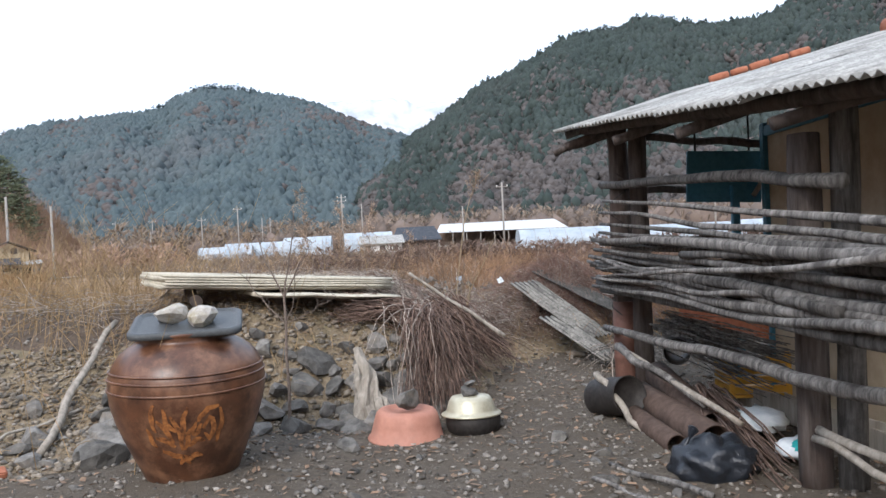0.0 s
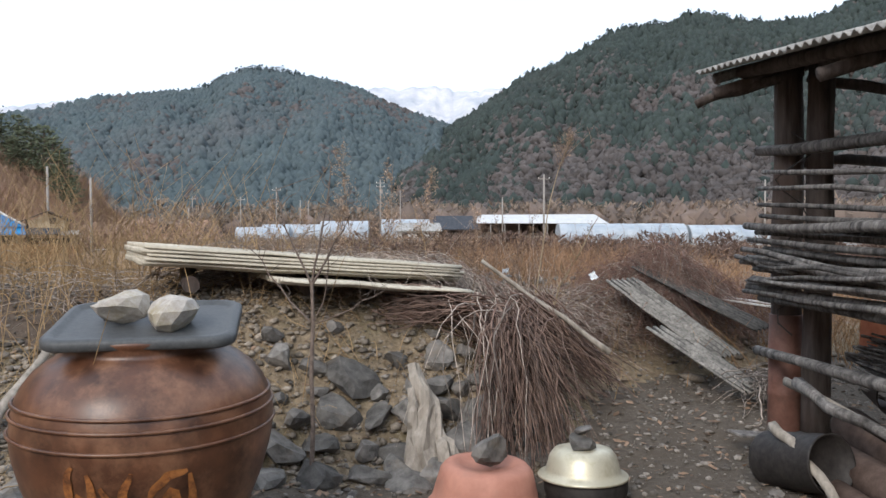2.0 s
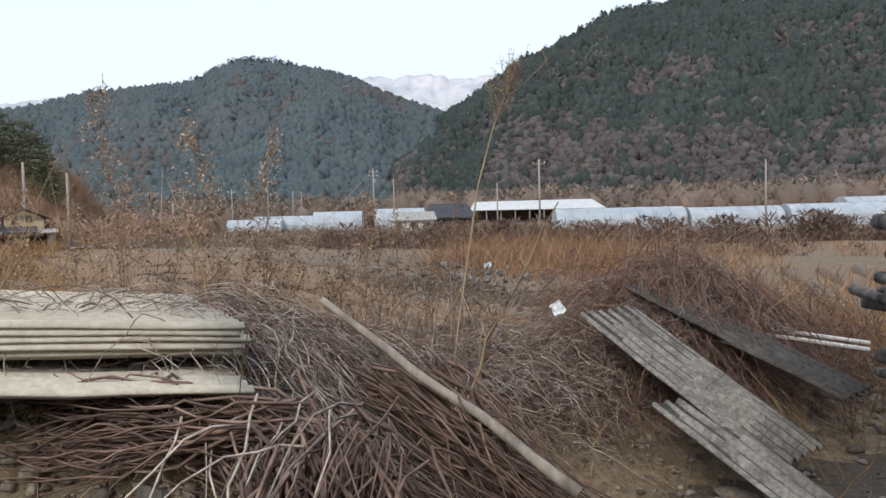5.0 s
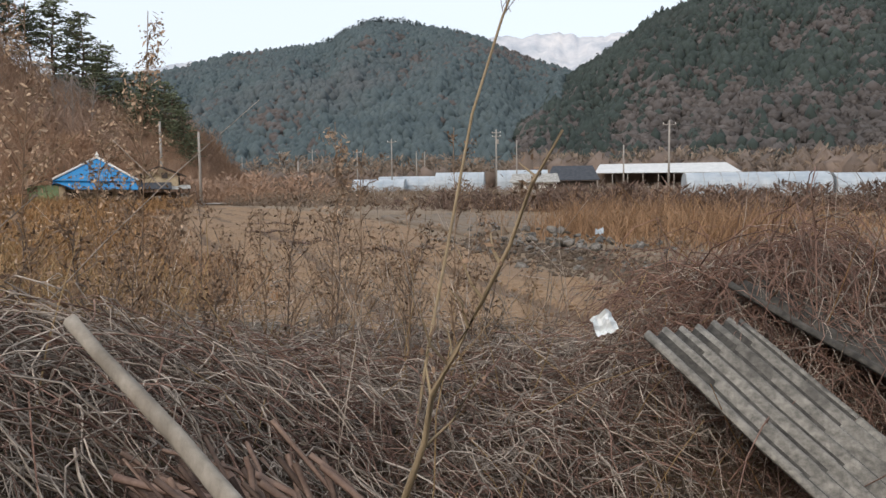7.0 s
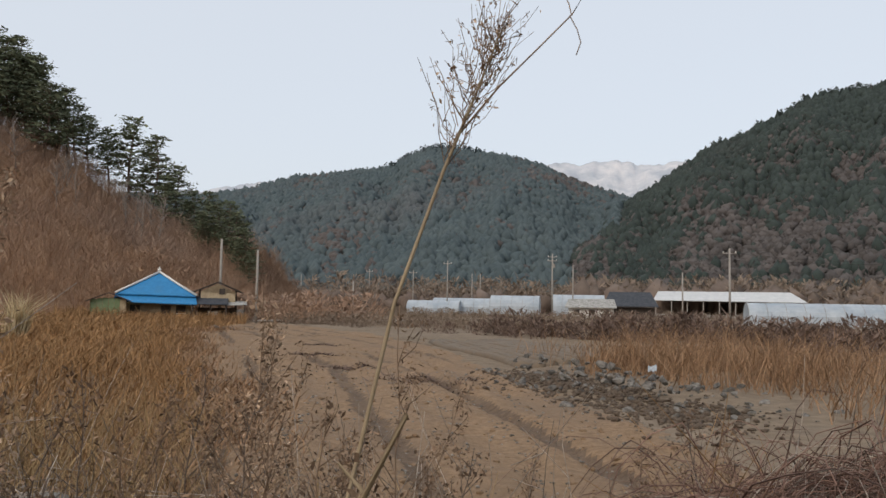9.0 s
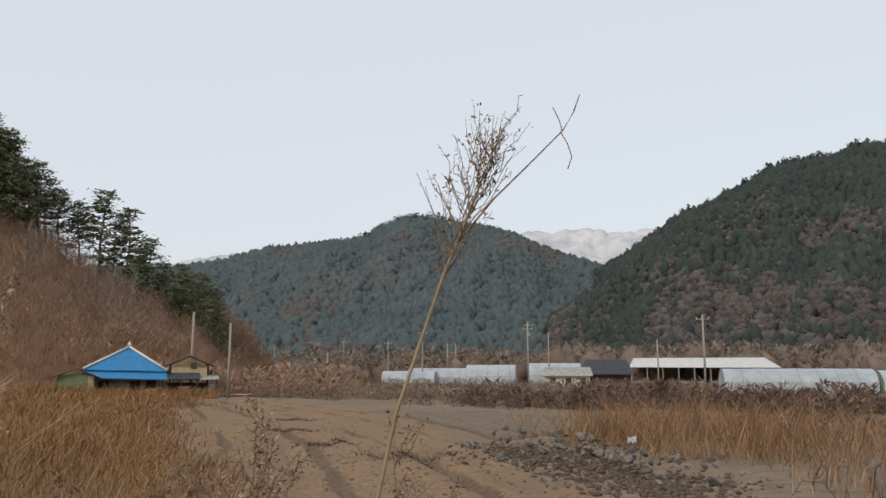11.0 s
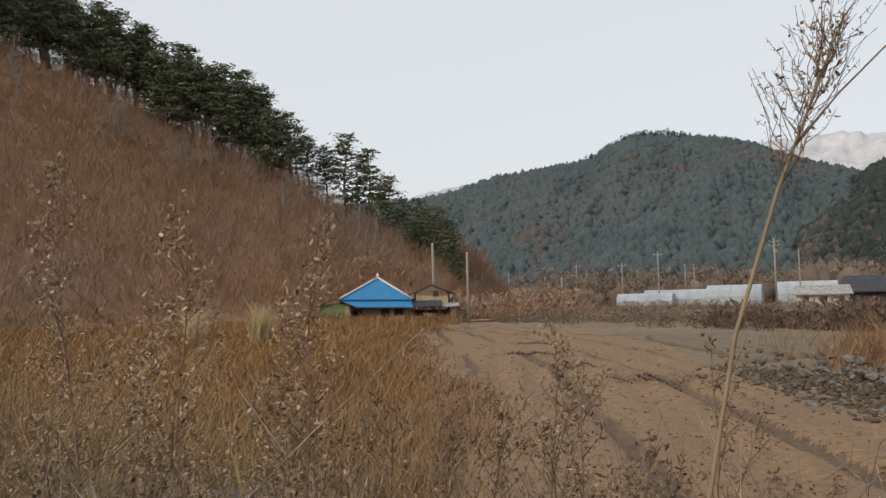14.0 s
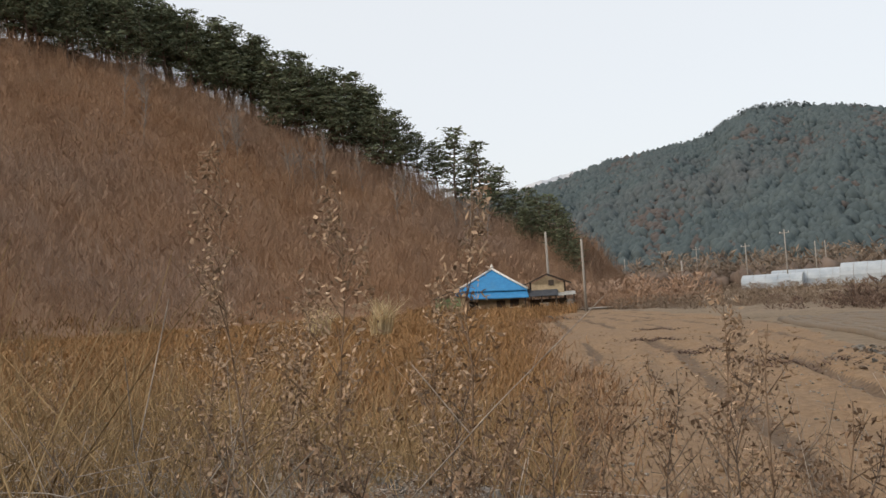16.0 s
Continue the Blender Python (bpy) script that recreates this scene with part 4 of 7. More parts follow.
bundle("brushwood_bundle", "bundle of thin grey brushwood stored in the hut", "brushwood", (1.48, 5.15, 0.54), (1.88, 4.4, 0.40), 130, (0.07, 0.05, 0.06), 0.006, GREYWOOD, seed=4, fan=1.2)
bundle("cane_bundle", "bundle of reddish canes lying on the hut floor", "canes", (1.58, 4.7, 0.20), (1.50, 3.5, 0.05), 60, (0.06, 0.05, 0.03), 0.008, CANE, seed=5, fan=1.2)
sack = thing("sack", "crumpled white plastic sack with a teal print", "sack")
for nm, cxyz, sc, mt in (("sack_body", (1.72, 4.2, 0.13), (0.13, 0.2, 0.06), WHITEBAG), ("sack_fold", (1.72, 3.72, 0.10), (0.12, 0.12, 0.05), WHITEBAG), ("print", (1.72, 3.66, 0.125), (0.07, 0.06, 0.035), TEAL)):
    bm = bmesh.new()
    bmesh.ops.create_icosphere(bm, subdivisions=3, radius=1)
    for q in bm.verts:
        w = 1 + 0.3 * noise.noise(q.co * 3 + Vector(cxyz))
        q.co = Vector((q.co.x * sc[0] * w, q.co.y * sc[1] * w, q.co.z * sc[2] * w)) + Vector(cxyz)
    part(nm, bm, mt, sack, smooth=True)
crate = thing("crate", "yellow slatted plastic crate among stored wood", "crate")
for k in range(4):
    part("slat", box_bm(0.36, 0.02, 0.045, 0.004, (1.96, 4.78, 0.17 + 0.06 * k)), YELLOW, crate)
    part("slat", box_bm(0.02, 0.30, 0.045, 0.004, (1.78, 4.93, 0.17 + 0.06 * k)), YELLOW, crate)
for dx in (1.78, 2.14):
    part("corner", box_bm(0.03, 0.03, 0.28, 0.004, (dx, 4.79, 0.26)), YELLOW, crate)
part("base", box_bm(0.36, 0.32, 0.02, 0.004, (1.96, 4.93, 0.13)), YELLOW, crate)
for k, (a_, b_) in enumerate([((1.85, 5.0, 0.10), (2.25, 3.6, 0.10)), ((1.8, 5.9, 0.55), (2.15, 5.1, 0.50)), ((2.1, 4.9, 0.06), (2.2, 3.4, 0.06))]):
    t = thing("board", "worn plank lying in the hut", "plank", None, "planks in the hut")
    a_, b_ = Vector(a_), Vector(b_)
    part("plank", box_bm(0.16, 0.02, (b_ - a_).length, 0.003, (a_ + b_) / 2, (b_ - a_).to_track_quat('Z', 'X').to_matrix().to_4x4()), (PALEWOOD, REDCLAY, PALEWOOD)[k], t)
plate = thing("roof_scrap", "grey flat scrap sheet lying by the posts", "scrap sheet")
part("sheet", box_bm(0.34, 0.13, 0.012, 0.003, (1.12, 5.45, 0.10), Matrix.Rotation(0.3, 4, 'Z') @ Matrix.Rotation(0.12, 4, 'Y')), GREYWOOD, plate)


# ---- the jar and the things in the yard ----
JX, JY = -1.352, 3.90
JZ = 0.075
PROFILE = [(0.235, 0.0), (0.25, 0.0107), (0.268, 0.0537), (0.305, 0.1343), (0.345, 0.2238), (0.38, 0.3132), (0.405, 0.4027), (0.414, 0.4654), (0.41, 0.5236), (0.398, 0.5683), (0.378, 0.6086), (0.345, 0.6489), (0.3, 0.682), (0.262, 0.7026), (0.25, 0.716), (0.262, 0.7384), (0.268, 0.7518), (0.255, 0.7608), (0.24, 0.7518), (0.235, 0.716), (0.24, 0.6802)]
jar = thing("storage_jar", "large brown glazed earthenware jar with worn floral marks", "jar", Matrix.Translation((JX, JY, JZ)) @ Matrix.Diagonal((0.94, 0.94, 0.985, 1)))
bm = lathe_bm(PROFILE, 72, False)
for q in bm.verts:
    q.co.x *= 1 + 0.012 * noise.noise(q.co * 3)
    q.co.y *= 1 + 0.012 * noise.noise(q.co * 3 + Vector((4, 0, 0)))
bmesh.ops.contextual_create(bm, geom=[e for e in bm.edges if e.is_boundary and e.verts[0].co.z < 0.01])
part("body", bm, JAR, jar, smooth=True)


def jar_radius(z):
    p = np.array(PROFILE[:14])
    return float(np.interp(z, p[:, 1], p[:, 0]))


for z in (0.475, 0.53, 0.565):
    ring = [(math.cos(a_) * (jar_radius(z) + 0.003), math.sin(a_) * (jar_radius(z) + 0.003), z + 0.004 * math.sin(a_ * 2)) for a_ in np.linspace(0, 2 * math.pi, 73)]
    v, f = tubes(np.array([ring]), np.full((1, 73), 0.006), 6)
    mesh_part("raised_band", mesh_of("raised_band", v, f, True), JAR, jar)


def stroke(points, width, name="brush_mark"):
    """A flat brushed stroke lying on the jar's belly, from (turn, height) pairs."""
    pts = np.array(points, float)
    t = np.linspace(0, 1, len(pts))
    tt = np.linspace(0, 1, 14)
    th, zz = np.interp(tt, t, pts[:, 0]), np.interp(tt, t, pts[:, 1])
    th = th + 0.012 * np.sin(tt * 9 + th * 20)
    dth, dz = np.gradient(th) * 0.4, np.gradient(zz)
    ln = np.hypot(dth, dz) + 1e-6
    w = width * (0.35 + 0.65 * np.sin(np.pi * np.clip(tt * 0.9 + 0.08, 0, 1)))
    vs = []
    for s in (-1, 1):
        z2, t2 = zz + s * w * dth / ln, th - s * w * dz / ln / 0.4
        r2 = np.array([jar_radius(z) for z in z2]) + 0.004
        vs.append(np.stack([np.cos(t2) * r2, np.sin(t2) * r2, z2], -1))
    v_ = np.concatenate(vs)
    q_ = np.array([[i, i + 1, 14 + i + 1, 14 + i] for i in range(13)])
    mesh_part(name, mesh_of(name, v_, q_, True), JARMARK, jar, "worn orange brush mark")


FRONT = -1.38
for k, pts in enumerate([
        [(0.05, 0.20), (0.10, 0.28), (0.22, 0.34)], [(0.02, 0.20), (-0.02, 0.30), (-0.10, 0.38)], [(0.0, 0.22), (0.04, 0.34), (0.10, 0.42)],
        [(-0.12, 0.24), (-0.18, 0.32), (-0.30, 0.36)], [(-0.10, 0.22), (-0.22, 0.26), (-0.34, 0.27)], [(0.10, 0.22), (0.22, 0.25), (0.32, 0.24)],
        [(0.30, 0.30), (0.38, 0.36), (0.46, 0.30), (0.40, 0.24), (0.31, 0.28)], [(-0.32, 0.30), (-0.36, 0.38), (-0.30, 0.44)], [(-0.05, 0.30), (-0.16, 0.34), (-0.2, 0.42)],
        [(0.22, 0.34), (0.34, 0.40), (0.50, 0.41)], [(-0.28, 0.20), (-0.1, 0.17), (0.1, 0.16)], [(0.05, 0.14), (0.2, 0.17), (0.3, 0.16)], [(0.48, 0.22), (0.54, 0.30), (0.52, 0.40)],
        [(-0.05, 0.12), (0.02, 0.16), (0.1, 0.12)], [(-0.36, 0.22), (-0.42, 0.26), (-0.44, 0.32)], [(0.12, 0.30), (0.2, 0.28), (0.28, 0.33)]]):
    stroke([(FRONT + t, z) for t, z in pts], 0.014)

# plastic lid
LID = Matrix.Translation((JX + 0.02, JY - 0.02, JZ + 0.79)) @ Matrix.Rotation(0.24, 4, 'Z') @ Matrix.Rotation(0.16, 4, 'X') @ Matrix.Scale(0.94, 4)
lid = thing("jar_lid", "grey plastic bin lid laid over the jar's mouth", "lid", LID)


def rounded_rect(sx, sy, r, n=6):
    pts = []
    for qx, qy, a0 in ((1, 1, 0), (-1, 1, 90), (-1, -1, 180), (1, -1, 270)):
        for i in range(n + 1):
            a_ = radians(a0 + 90 * i / n)
            pts.append((qx * (sx - r) + r * math.cos(a_), qy * (sy - r) + r * math.sin(a_)))
    return pts


def stacked_bm(layers):
    bm = bmesh.new()
    rings = [[bm.verts.new((x, y, z)) for x, y in rounded_rect(sx, sy, r)] for sx, sy, r, z in layers]
    for a_, b_ in zip(rings, rings[1:]):
        for s in range(len(a_)):
            bm.faces.new((a_[s], a_[(s + 1) % len(a_)], b_[(s + 1) % len(a_)], b_[s]))
    bm.faces.new(list(reversed(rings[0])))
    bm.faces.new(rings[-1])
    return bm


part("cover", stacked_bm([(0.285, 0.235, 0.07, -0.035), (0.29, 0.24, 0.075, -0.03), (0.29, 0.24, 0.075, -0.008), (0.28, 0.23, 0.07, 0.0), (0.262, 0.212, 0.06, 0.002), (0.252, 0.202, 0.055, -0.008), (0.235, 0.185, 0.05, -0.009)]), LIDGREY, lid, smooth=True)
part("grip", box_bm(0.11, 0.03, 0.022, 0.008, (-0.10, 0.02, 0.004)), LIDGREY, lid)


def rock(x, y, z, size, variant, turn, material, label, group="", flat=0.75, name="rock"):
    """A loose stone as a thing of its own."""
    sx, sy, sz = (size, size * 0.8, size * flat) if not isinstance(size, tuple) else size
    me_ = ROCKS[variant % 10].copy() if material is not STONE else ROCKS[variant % 10]
    if not me_.materials:
        me_.materials.append(material)
    ob = new(name, me_)
    ob.matrix_world = Matrix.Translation((x, y, z)) @ Euler((0.2 * math.sin(turn * 3), 0.2 * math.cos(turn * 5), turn)).to_matrix().to_4x4() @ Matrix.Diagonal((sx, sy, sz, 1))
    return tagged(ob, label, "rock", group)


for m_ in ROCKS:
    m_.materials.append(STONE)
PALE = [rock_mesh("stone_shape", s) for s in (21, 22)]
for m_, (lx, ly), sc, tn, lb in ((PALE[0], (-0.09, -0.03), (0.10, 0.078, 0.07), 0.4, "pinkish white rough stone on the jar's lid"), (PALE[1], (0.075, -0.06), (0.112, 0.09, 0.085), 2.0, "angular pale yellow-grey stone on the jar's lid")):
    m_.materials.append(PALESTONE)
    o = new("rock", m_)
    p_ = LID @ Vector((lx, ly, 0.05))
    o.matrix_world = Matrix.Translation(p_) @ Matrix.Rotation(tn, 4, 'Z') @ Matrix.Diagonal((*sc, 1))
    tagged(o, lb, "rock", "stones weighing down lids")

# upturned pink bowl, pot with brass basin
bowl = thing("plastic_bowl", "faded pink plastic bowl turned upside down", "bowl", Matrix.Translation(over(-0.28, 4.68, -0.01)) @ Matrix.Rotation(0.04, 4, 'Y'))
part("shell", lathe_bm([(0.245, 0.0), (0.24, 0.012), (0.225, 0.02), (0.205, 0.10), (0.19, 0.155), (0.17, 0.178), (0.12, 0.186), (0.11, 0.172), (0.02, 0.168)], 56), PINK, bowl, smooth=True)
rock(-0.26, 4.62, float(height(-0.28, 4.68)) + 0.24, (0.10, 0.07, 0.075), 3, 0.9, STONE, "grey angular stone on the upturned pink bowl", "stones weighing down lids")
pot = thing("iron_pot", "black iron pot standing on the gravel", "pot", Matrix.Translation(over(0.135, 4.72, -0.02)))
part("body", lathe_bm([(0.13, 0.0), (0.16, 0.02), (0.172, 0.07), (0.170, 0.115), (0.165, 0.12)], 44), IRON, pot, smooth=True)
basin = thing("brass_basin", "dull brass basin turned over on the iron pot", "basin", Matrix.Translation(over(0.125, 4.72, 0.095)) @ Matrix.Rotation(-0.05, 4, 'X'))
part("shell", lathe_bm([(0.185, 0.0), (0.187, 0.006), (0.183, 0.012), (0.160, 0.016), (0.152, 0.035), (0.138, 0.085), (0.118, 0.112), (0.08, 0.12), (0.01, 0.121)], 52), BRASS, basin, smooth=True)
rock(0.12, 4.70, float(height(0.125, 4.72)) + 0.245, (0.085, 0.065, 0.035), 5, 0.3, STONE, "flat grey stone on the brass basin", "stones weighing down lids", name="rock")
rock(0.13, 4.73, float(height(0.125, 4.72)) + 0.285, (0.06, 0.05, 0.022), 6, 1.3, STONE, "small flat stone stacked on the basin", "stones weighing down lids")

# long stick on the bank, brick scrap
stick_thing("stick", "long bleached stick leaning against the bank", "stick", over(-2.42, 4.42, 0.03), over(-2.42, 5.55, 0.14), 0.026, 0.02, PALEWOOD, 12, wob=0.06)
stick_thing("stick", "forked grey twig lying on the gravel", "stick", over(-2.75, 4.45, 0.02), over(-2.35, 4.9, 0.02), 0.008, 0.012, PALEWOOD, 13, wob=0.05)
t = thing("brick_scrap", "broken orange brick scrap on the gravel", "brick")
part("brick_piece", box_bm(0.05, 0.10, 0.04, 0.008, over(-2.52, 4.2, 0.02), Matrix.Rotation(0.6, 4, 'Z') @ Matrix.Rotation(0.2, 4, 'X')), REDCLAY, t)

# driftwood stump by the stone wall
stump = thing("driftwood_stump", "split bleached stump propped against the stones", "stump")
for k, (a_, b_, r0_, r1_) in enumerate([((-0.50, 4.98, 0.02), (-0.60, 5.10, 0.50), 0.075, 0.028), ((-0.42, 4.95, 0.02), (-0.53, 5.10, 0.36), 0.05, 0.02), ((-0.58, 4.96, 0.02), (-0.62, 5.08, 0.40), 0.05, 0.02)]):
    part("splinter", log_bm(curve_points(a_, b_, 9, 0, 0.04, 40 + k), list(np.linspace(r0_, r1_, 9)), 12, 0.35, 40 + k), PALEWOOD, stump)
t = thing("wood_block", "short pale log stub standing by the pot", "log")
part("block", log_bm(curve_points(over(0.17, 4.98, -0.02), over(0.18, 5.0, 0.15), 5, 0, 0.01, 4), [0.055, 0.052, 0.05, 0.05, 0.045], 12, 0.3, 9), PALEWOOD, t)

# ---- stacked roofing sheets on the bank ----
SH_L, SH_R, SH_BACK = Vector((-1.93, 5.22, 0.0)), Vector((-0.40, 5.83, 0.0)), Vector((-0.24, 0.42, 0.0))


def sheet(parent, a, b, back, z0, z1, wave=0.062, amp=0.012, thick=0.007, material=SHEETTOP, name="sheet", seed=0, n_len=8, hollow_tone=None):
    """A corrugated sheet: waves run across, from the front edge to the back."""
    bm = bmesh.new()
    nb = max(8, int(back.length / wave * 8))
    rows = []
    for i in range(nb + 1):
        u = i / nb
        w = math.sin(u * back.length / wave * 2 * math.pi) * amp
        row = []
        for j in range(n_len + 1):
            s_ = j / n_len
            p = a.lerp(b, s_) + back * u
            p.z = z0 + (z1 - z0) * s_ + w + 0.008 * noise.noise(Vector((s_ * 4, u * 3, seed)))
            row.append((bm.verts.new(p), bm.verts.new(p - Vector((0, 0, thick)))))
        rows.append(row)
    for i in range(nb):
        for j in range(n_len):
            q = [rows[i][j], rows[i][j + 1], rows[i + 1][j + 1], rows[i + 1][j]]
            bm.faces.new([c[0] for c in q])
            bm.faces.new([c[1] for c in reversed(q)])
        for j in (0, n_len):
            bm.faces.new((rows[i][j][0], rows[i + 1][j][0], rows[i + 1][j][1], rows[i][j][1]))
    for j in range(n_len):
        for i in (0, nb):
            bm.faces.new((rows[i][j][0], rows[i][j + 1][0], rows[i][j + 1][1], rows[i][j][1]))
    bmesh.ops.recalc_face_normals(bm, faces=bm.faces)
    # Wave hollows take the darker material: dirt, plus rib shade put into the colour.
    if hollow_tone:
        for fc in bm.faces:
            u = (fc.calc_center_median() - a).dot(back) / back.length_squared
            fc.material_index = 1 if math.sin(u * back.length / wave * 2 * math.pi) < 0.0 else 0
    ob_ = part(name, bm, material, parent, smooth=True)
    if hollow_tone:
        ob_.data.materials.append(hollow_tone)
    return ob_


stack = thing("roofing_sheet_stack", "stack of pale corrugated cement roofing sheets on the bank", "roofing sheets")
for k in range(5):
    off = Vector((0.012 * (k % 3) - 0.01, -0.008 * (k % 2), 0))
    sheet(stack, SH_L + off, SH_R + off, SH_BACK * 1.9, 0.975 + 0.019 * k, 0.855 + 0.016 * k, seed=k)
low = thing("roofing_sheet", "single pale roofing sheet under the stack", "roofing sheet")
sheet(low, Vector((-1.28, 5.28, 0)), Vector((-0.33, 5.66, 0)), SH_BACK * 1.6, 0.885, 0.795, seed=9)
for k in range(3):
    t = thing("stick", "short log propping up the roofing sheets", "log", None, "props under the sheets")
    xx = -1.75 + 0.55 * k
    part("shaft", log_bm(curve_points((xx, 5.35 + 0.4 * (xx + 1.75), 0.86 - 0.03 * k), (xx - 0.2, 5.85 + 0.4 * (xx + 1.75), 0.90 - 0.03 * k), 5, 0, 0.01, k), [0.045] * 5, 10, 0.1, k), DARKWOOD, t)

# ---- slabs sliding off the mound ----
for k, (a_, b_, bk, z0, z1, amp) in enumerate([
        ((0.61, 7.20, 0), (1.20, 6.62, 0), (0.27, 0.26, 0), 0.75, 0.28, 0.02), ((0.82, 6.82, 0), (1.24, 6.12, 0), (0.18, 0.10, 0), 0.46, 0.17, 0.018),
        ((0.86, 7.56, 0), (1.60, 7.00, 0), (0.20, 0.20, 0), 0.83, 0.42, 0.02)]):
    t = thing("slate_slab", "stained grey corrugated sheet sliding down the mound", "roofing sheet", None, "slabs on the mound")
    sheet(t, Vector(a_), Vector(b_), Vector(bk), z0, z1, 0.062, amp * 0.52, 0.007, SLATE if k < 2 else SLATEDARK, "sheet", 20 + k, 10, SLATEDARK)
t = thing("plastic_scrap", "crumpled white plastic scrap caught in the brambles", "plastic scrap")
bm = bmesh.new()
bmesh.ops.create_grid(bm, x_segments=7, y_segments=7, size=0.028)
for q in bm.verts:
    q.co.z = 0.035 * noise.noise(q.co * 40) + 0.012 * noise.noise(q.co * 90)
bm.transform(Matrix.Translation((0.515, 7.15, 0.785)) @ Matrix.Rotation(0.9, 4, 'X') @ Matrix.Rotation(0.4, 4, 'Z'))
ob = part("film", bm, WHITEBAG, t)
for k, (dx, dz) in enumerate(((0, 0), (0.05, 0.012))):
    t = thing("white_slat", "white slat lying in the brambles by the field", "slat", None, "white slats")
    part("strip", box_bm(0.45, 0.045, 0.012, 0.003, (1.75 + dx, 7.6 + 0.1 * k, 0.55 + dz), Matrix.Rotation(-0.35, 4, 'Z') @ Matrix.Rotation(0.12, 4, 'Y')), WHITEPAINT, t)

# ---- log and brushwood on the bank ----
stick_thing("log", "long smooth grey branch lying over the brushwood", "log", (-0.29, 6.27, 0.935), (0.45, 6.03, 0.42), 0.011, 0.018, PALEWOOD, 17, wob=0.02, n=12)


def arc_bundle(name, label, apex, ends, count, spread0, spread1, r, material, seed, rise=0.15, k=10):
    """Cut brushwood that springs from one point and arches over to the ground."""
    g = np.random.default_rng(seed)
    t = np.linspace(0, 1, k)
    a_ = np.array(apex) + g.standard_normal((count, 3)) * spread0
    e0, e1 = np.array(ends[0]), np.array(ends[1])
    f_ = g.random((count, 1))
    b_ = e0 * (1 - f_) + e1 * f_ + g.standard_normal((count, 3)) * spread1
    mid_ = (a_ + b_) / 2 + np.array([0, -0.05, rise]) * (0.6 + 0.8 * g.random((count, 1))) + g.standard_normal((count, 3)) * 0.035
    T = t[None, :, None]
    p = a_[:, None] * (1 - T) ** 2 + 2 * mid_[:, None] * T * (1 - T) + b_[:, None] * T ** 2
    p = p + 0.014 * np.cumsum(g.standard_normal((count, k, 3)), 1)
    p[..., 2] = np.maximum(p[..., 2], height(p[..., 0], p[..., 1]) + 0.006)
    rr = r * (0.5 + 0.9 * g.random((count, 1))) * np.linspace(1, 0.35, k)[None]
    v_, q_ = tubes(p, rr, 4)
    return tagged(mesh_part(name, mesh_of(name, v_, q_, True), material), label, "brushwood", "cut brushwood on the bank", "stuff")


arc_bundle("brushwood_bundle", "heap of reddish cut brushwood drooping down the bank", (-0.16, 5.58, 0.66), ((-0.30, 5.0, 0.10), (0.14, 5.12, 0.05)), 230, (0.08, 0.06, 0.04), (0.07, 0.06, 0.04), 0.0042, CANE, 51, rise=0.22)
arc_bundle("brushwood_bundle", "bundle of grey brushwood lying towards the path", (-0.30, 5.68, 0.66), ((0.05, 5.60, 0.26), (0.36, 6.0, 0.22)), 150, (0.14, 0.07, 0.05), (0.07, 0.06, 0.04), 0.004, CANE, 52, rise=0.06)
arc_bundle("brushwood_bundle", "dark brushwood bundle across the top of the mound", (-0.05, 6.2, 0.68), ((0.32, 6.12, 0.28), (0.58, 6.3, 0.2)), 140, (0.10, 0.08, 0.04), (0.07, 0.06, 0.03), 0.0048, CANE, 53, rise=0.03)
arc_bundle("brushwood_bundle", "small bundle of red twigs lying below the sheets", (-0.28, 5.70, 0.71), ((-0.80, 5.52, 0.70), (-0.70, 5.66, 0.74)), 90, (0.05, 0.03, 0.02), (0.05, 0.03, 0.015), 0.005, CANE, 54, rise=0.02)
arc_bundle("brushwood_bundle", "pale loose twigs springing from the brushwood", (-0.30, 5.62, 0.70), ((-0.62, 4.95, 0.15), (-0.05, 4.95, 0.10)), 16, (0.10, 0.06, 0.05), (0.12, 0.06, 0.06), 0.003, TWIG, 55, rise=0.32)
arc_bundle("brushwood_bundle", "grey brush stubble at the foot of the slabs", (1.42, 6.30, 0.18), ((1.25, 6.0, 0.12), (1.6, 6.1, 0.2)), 90, (0.10, 0.12, 0.05), (0.12, 0.1, 0.06), 0.004, TWIG, 56, rise=0.10)


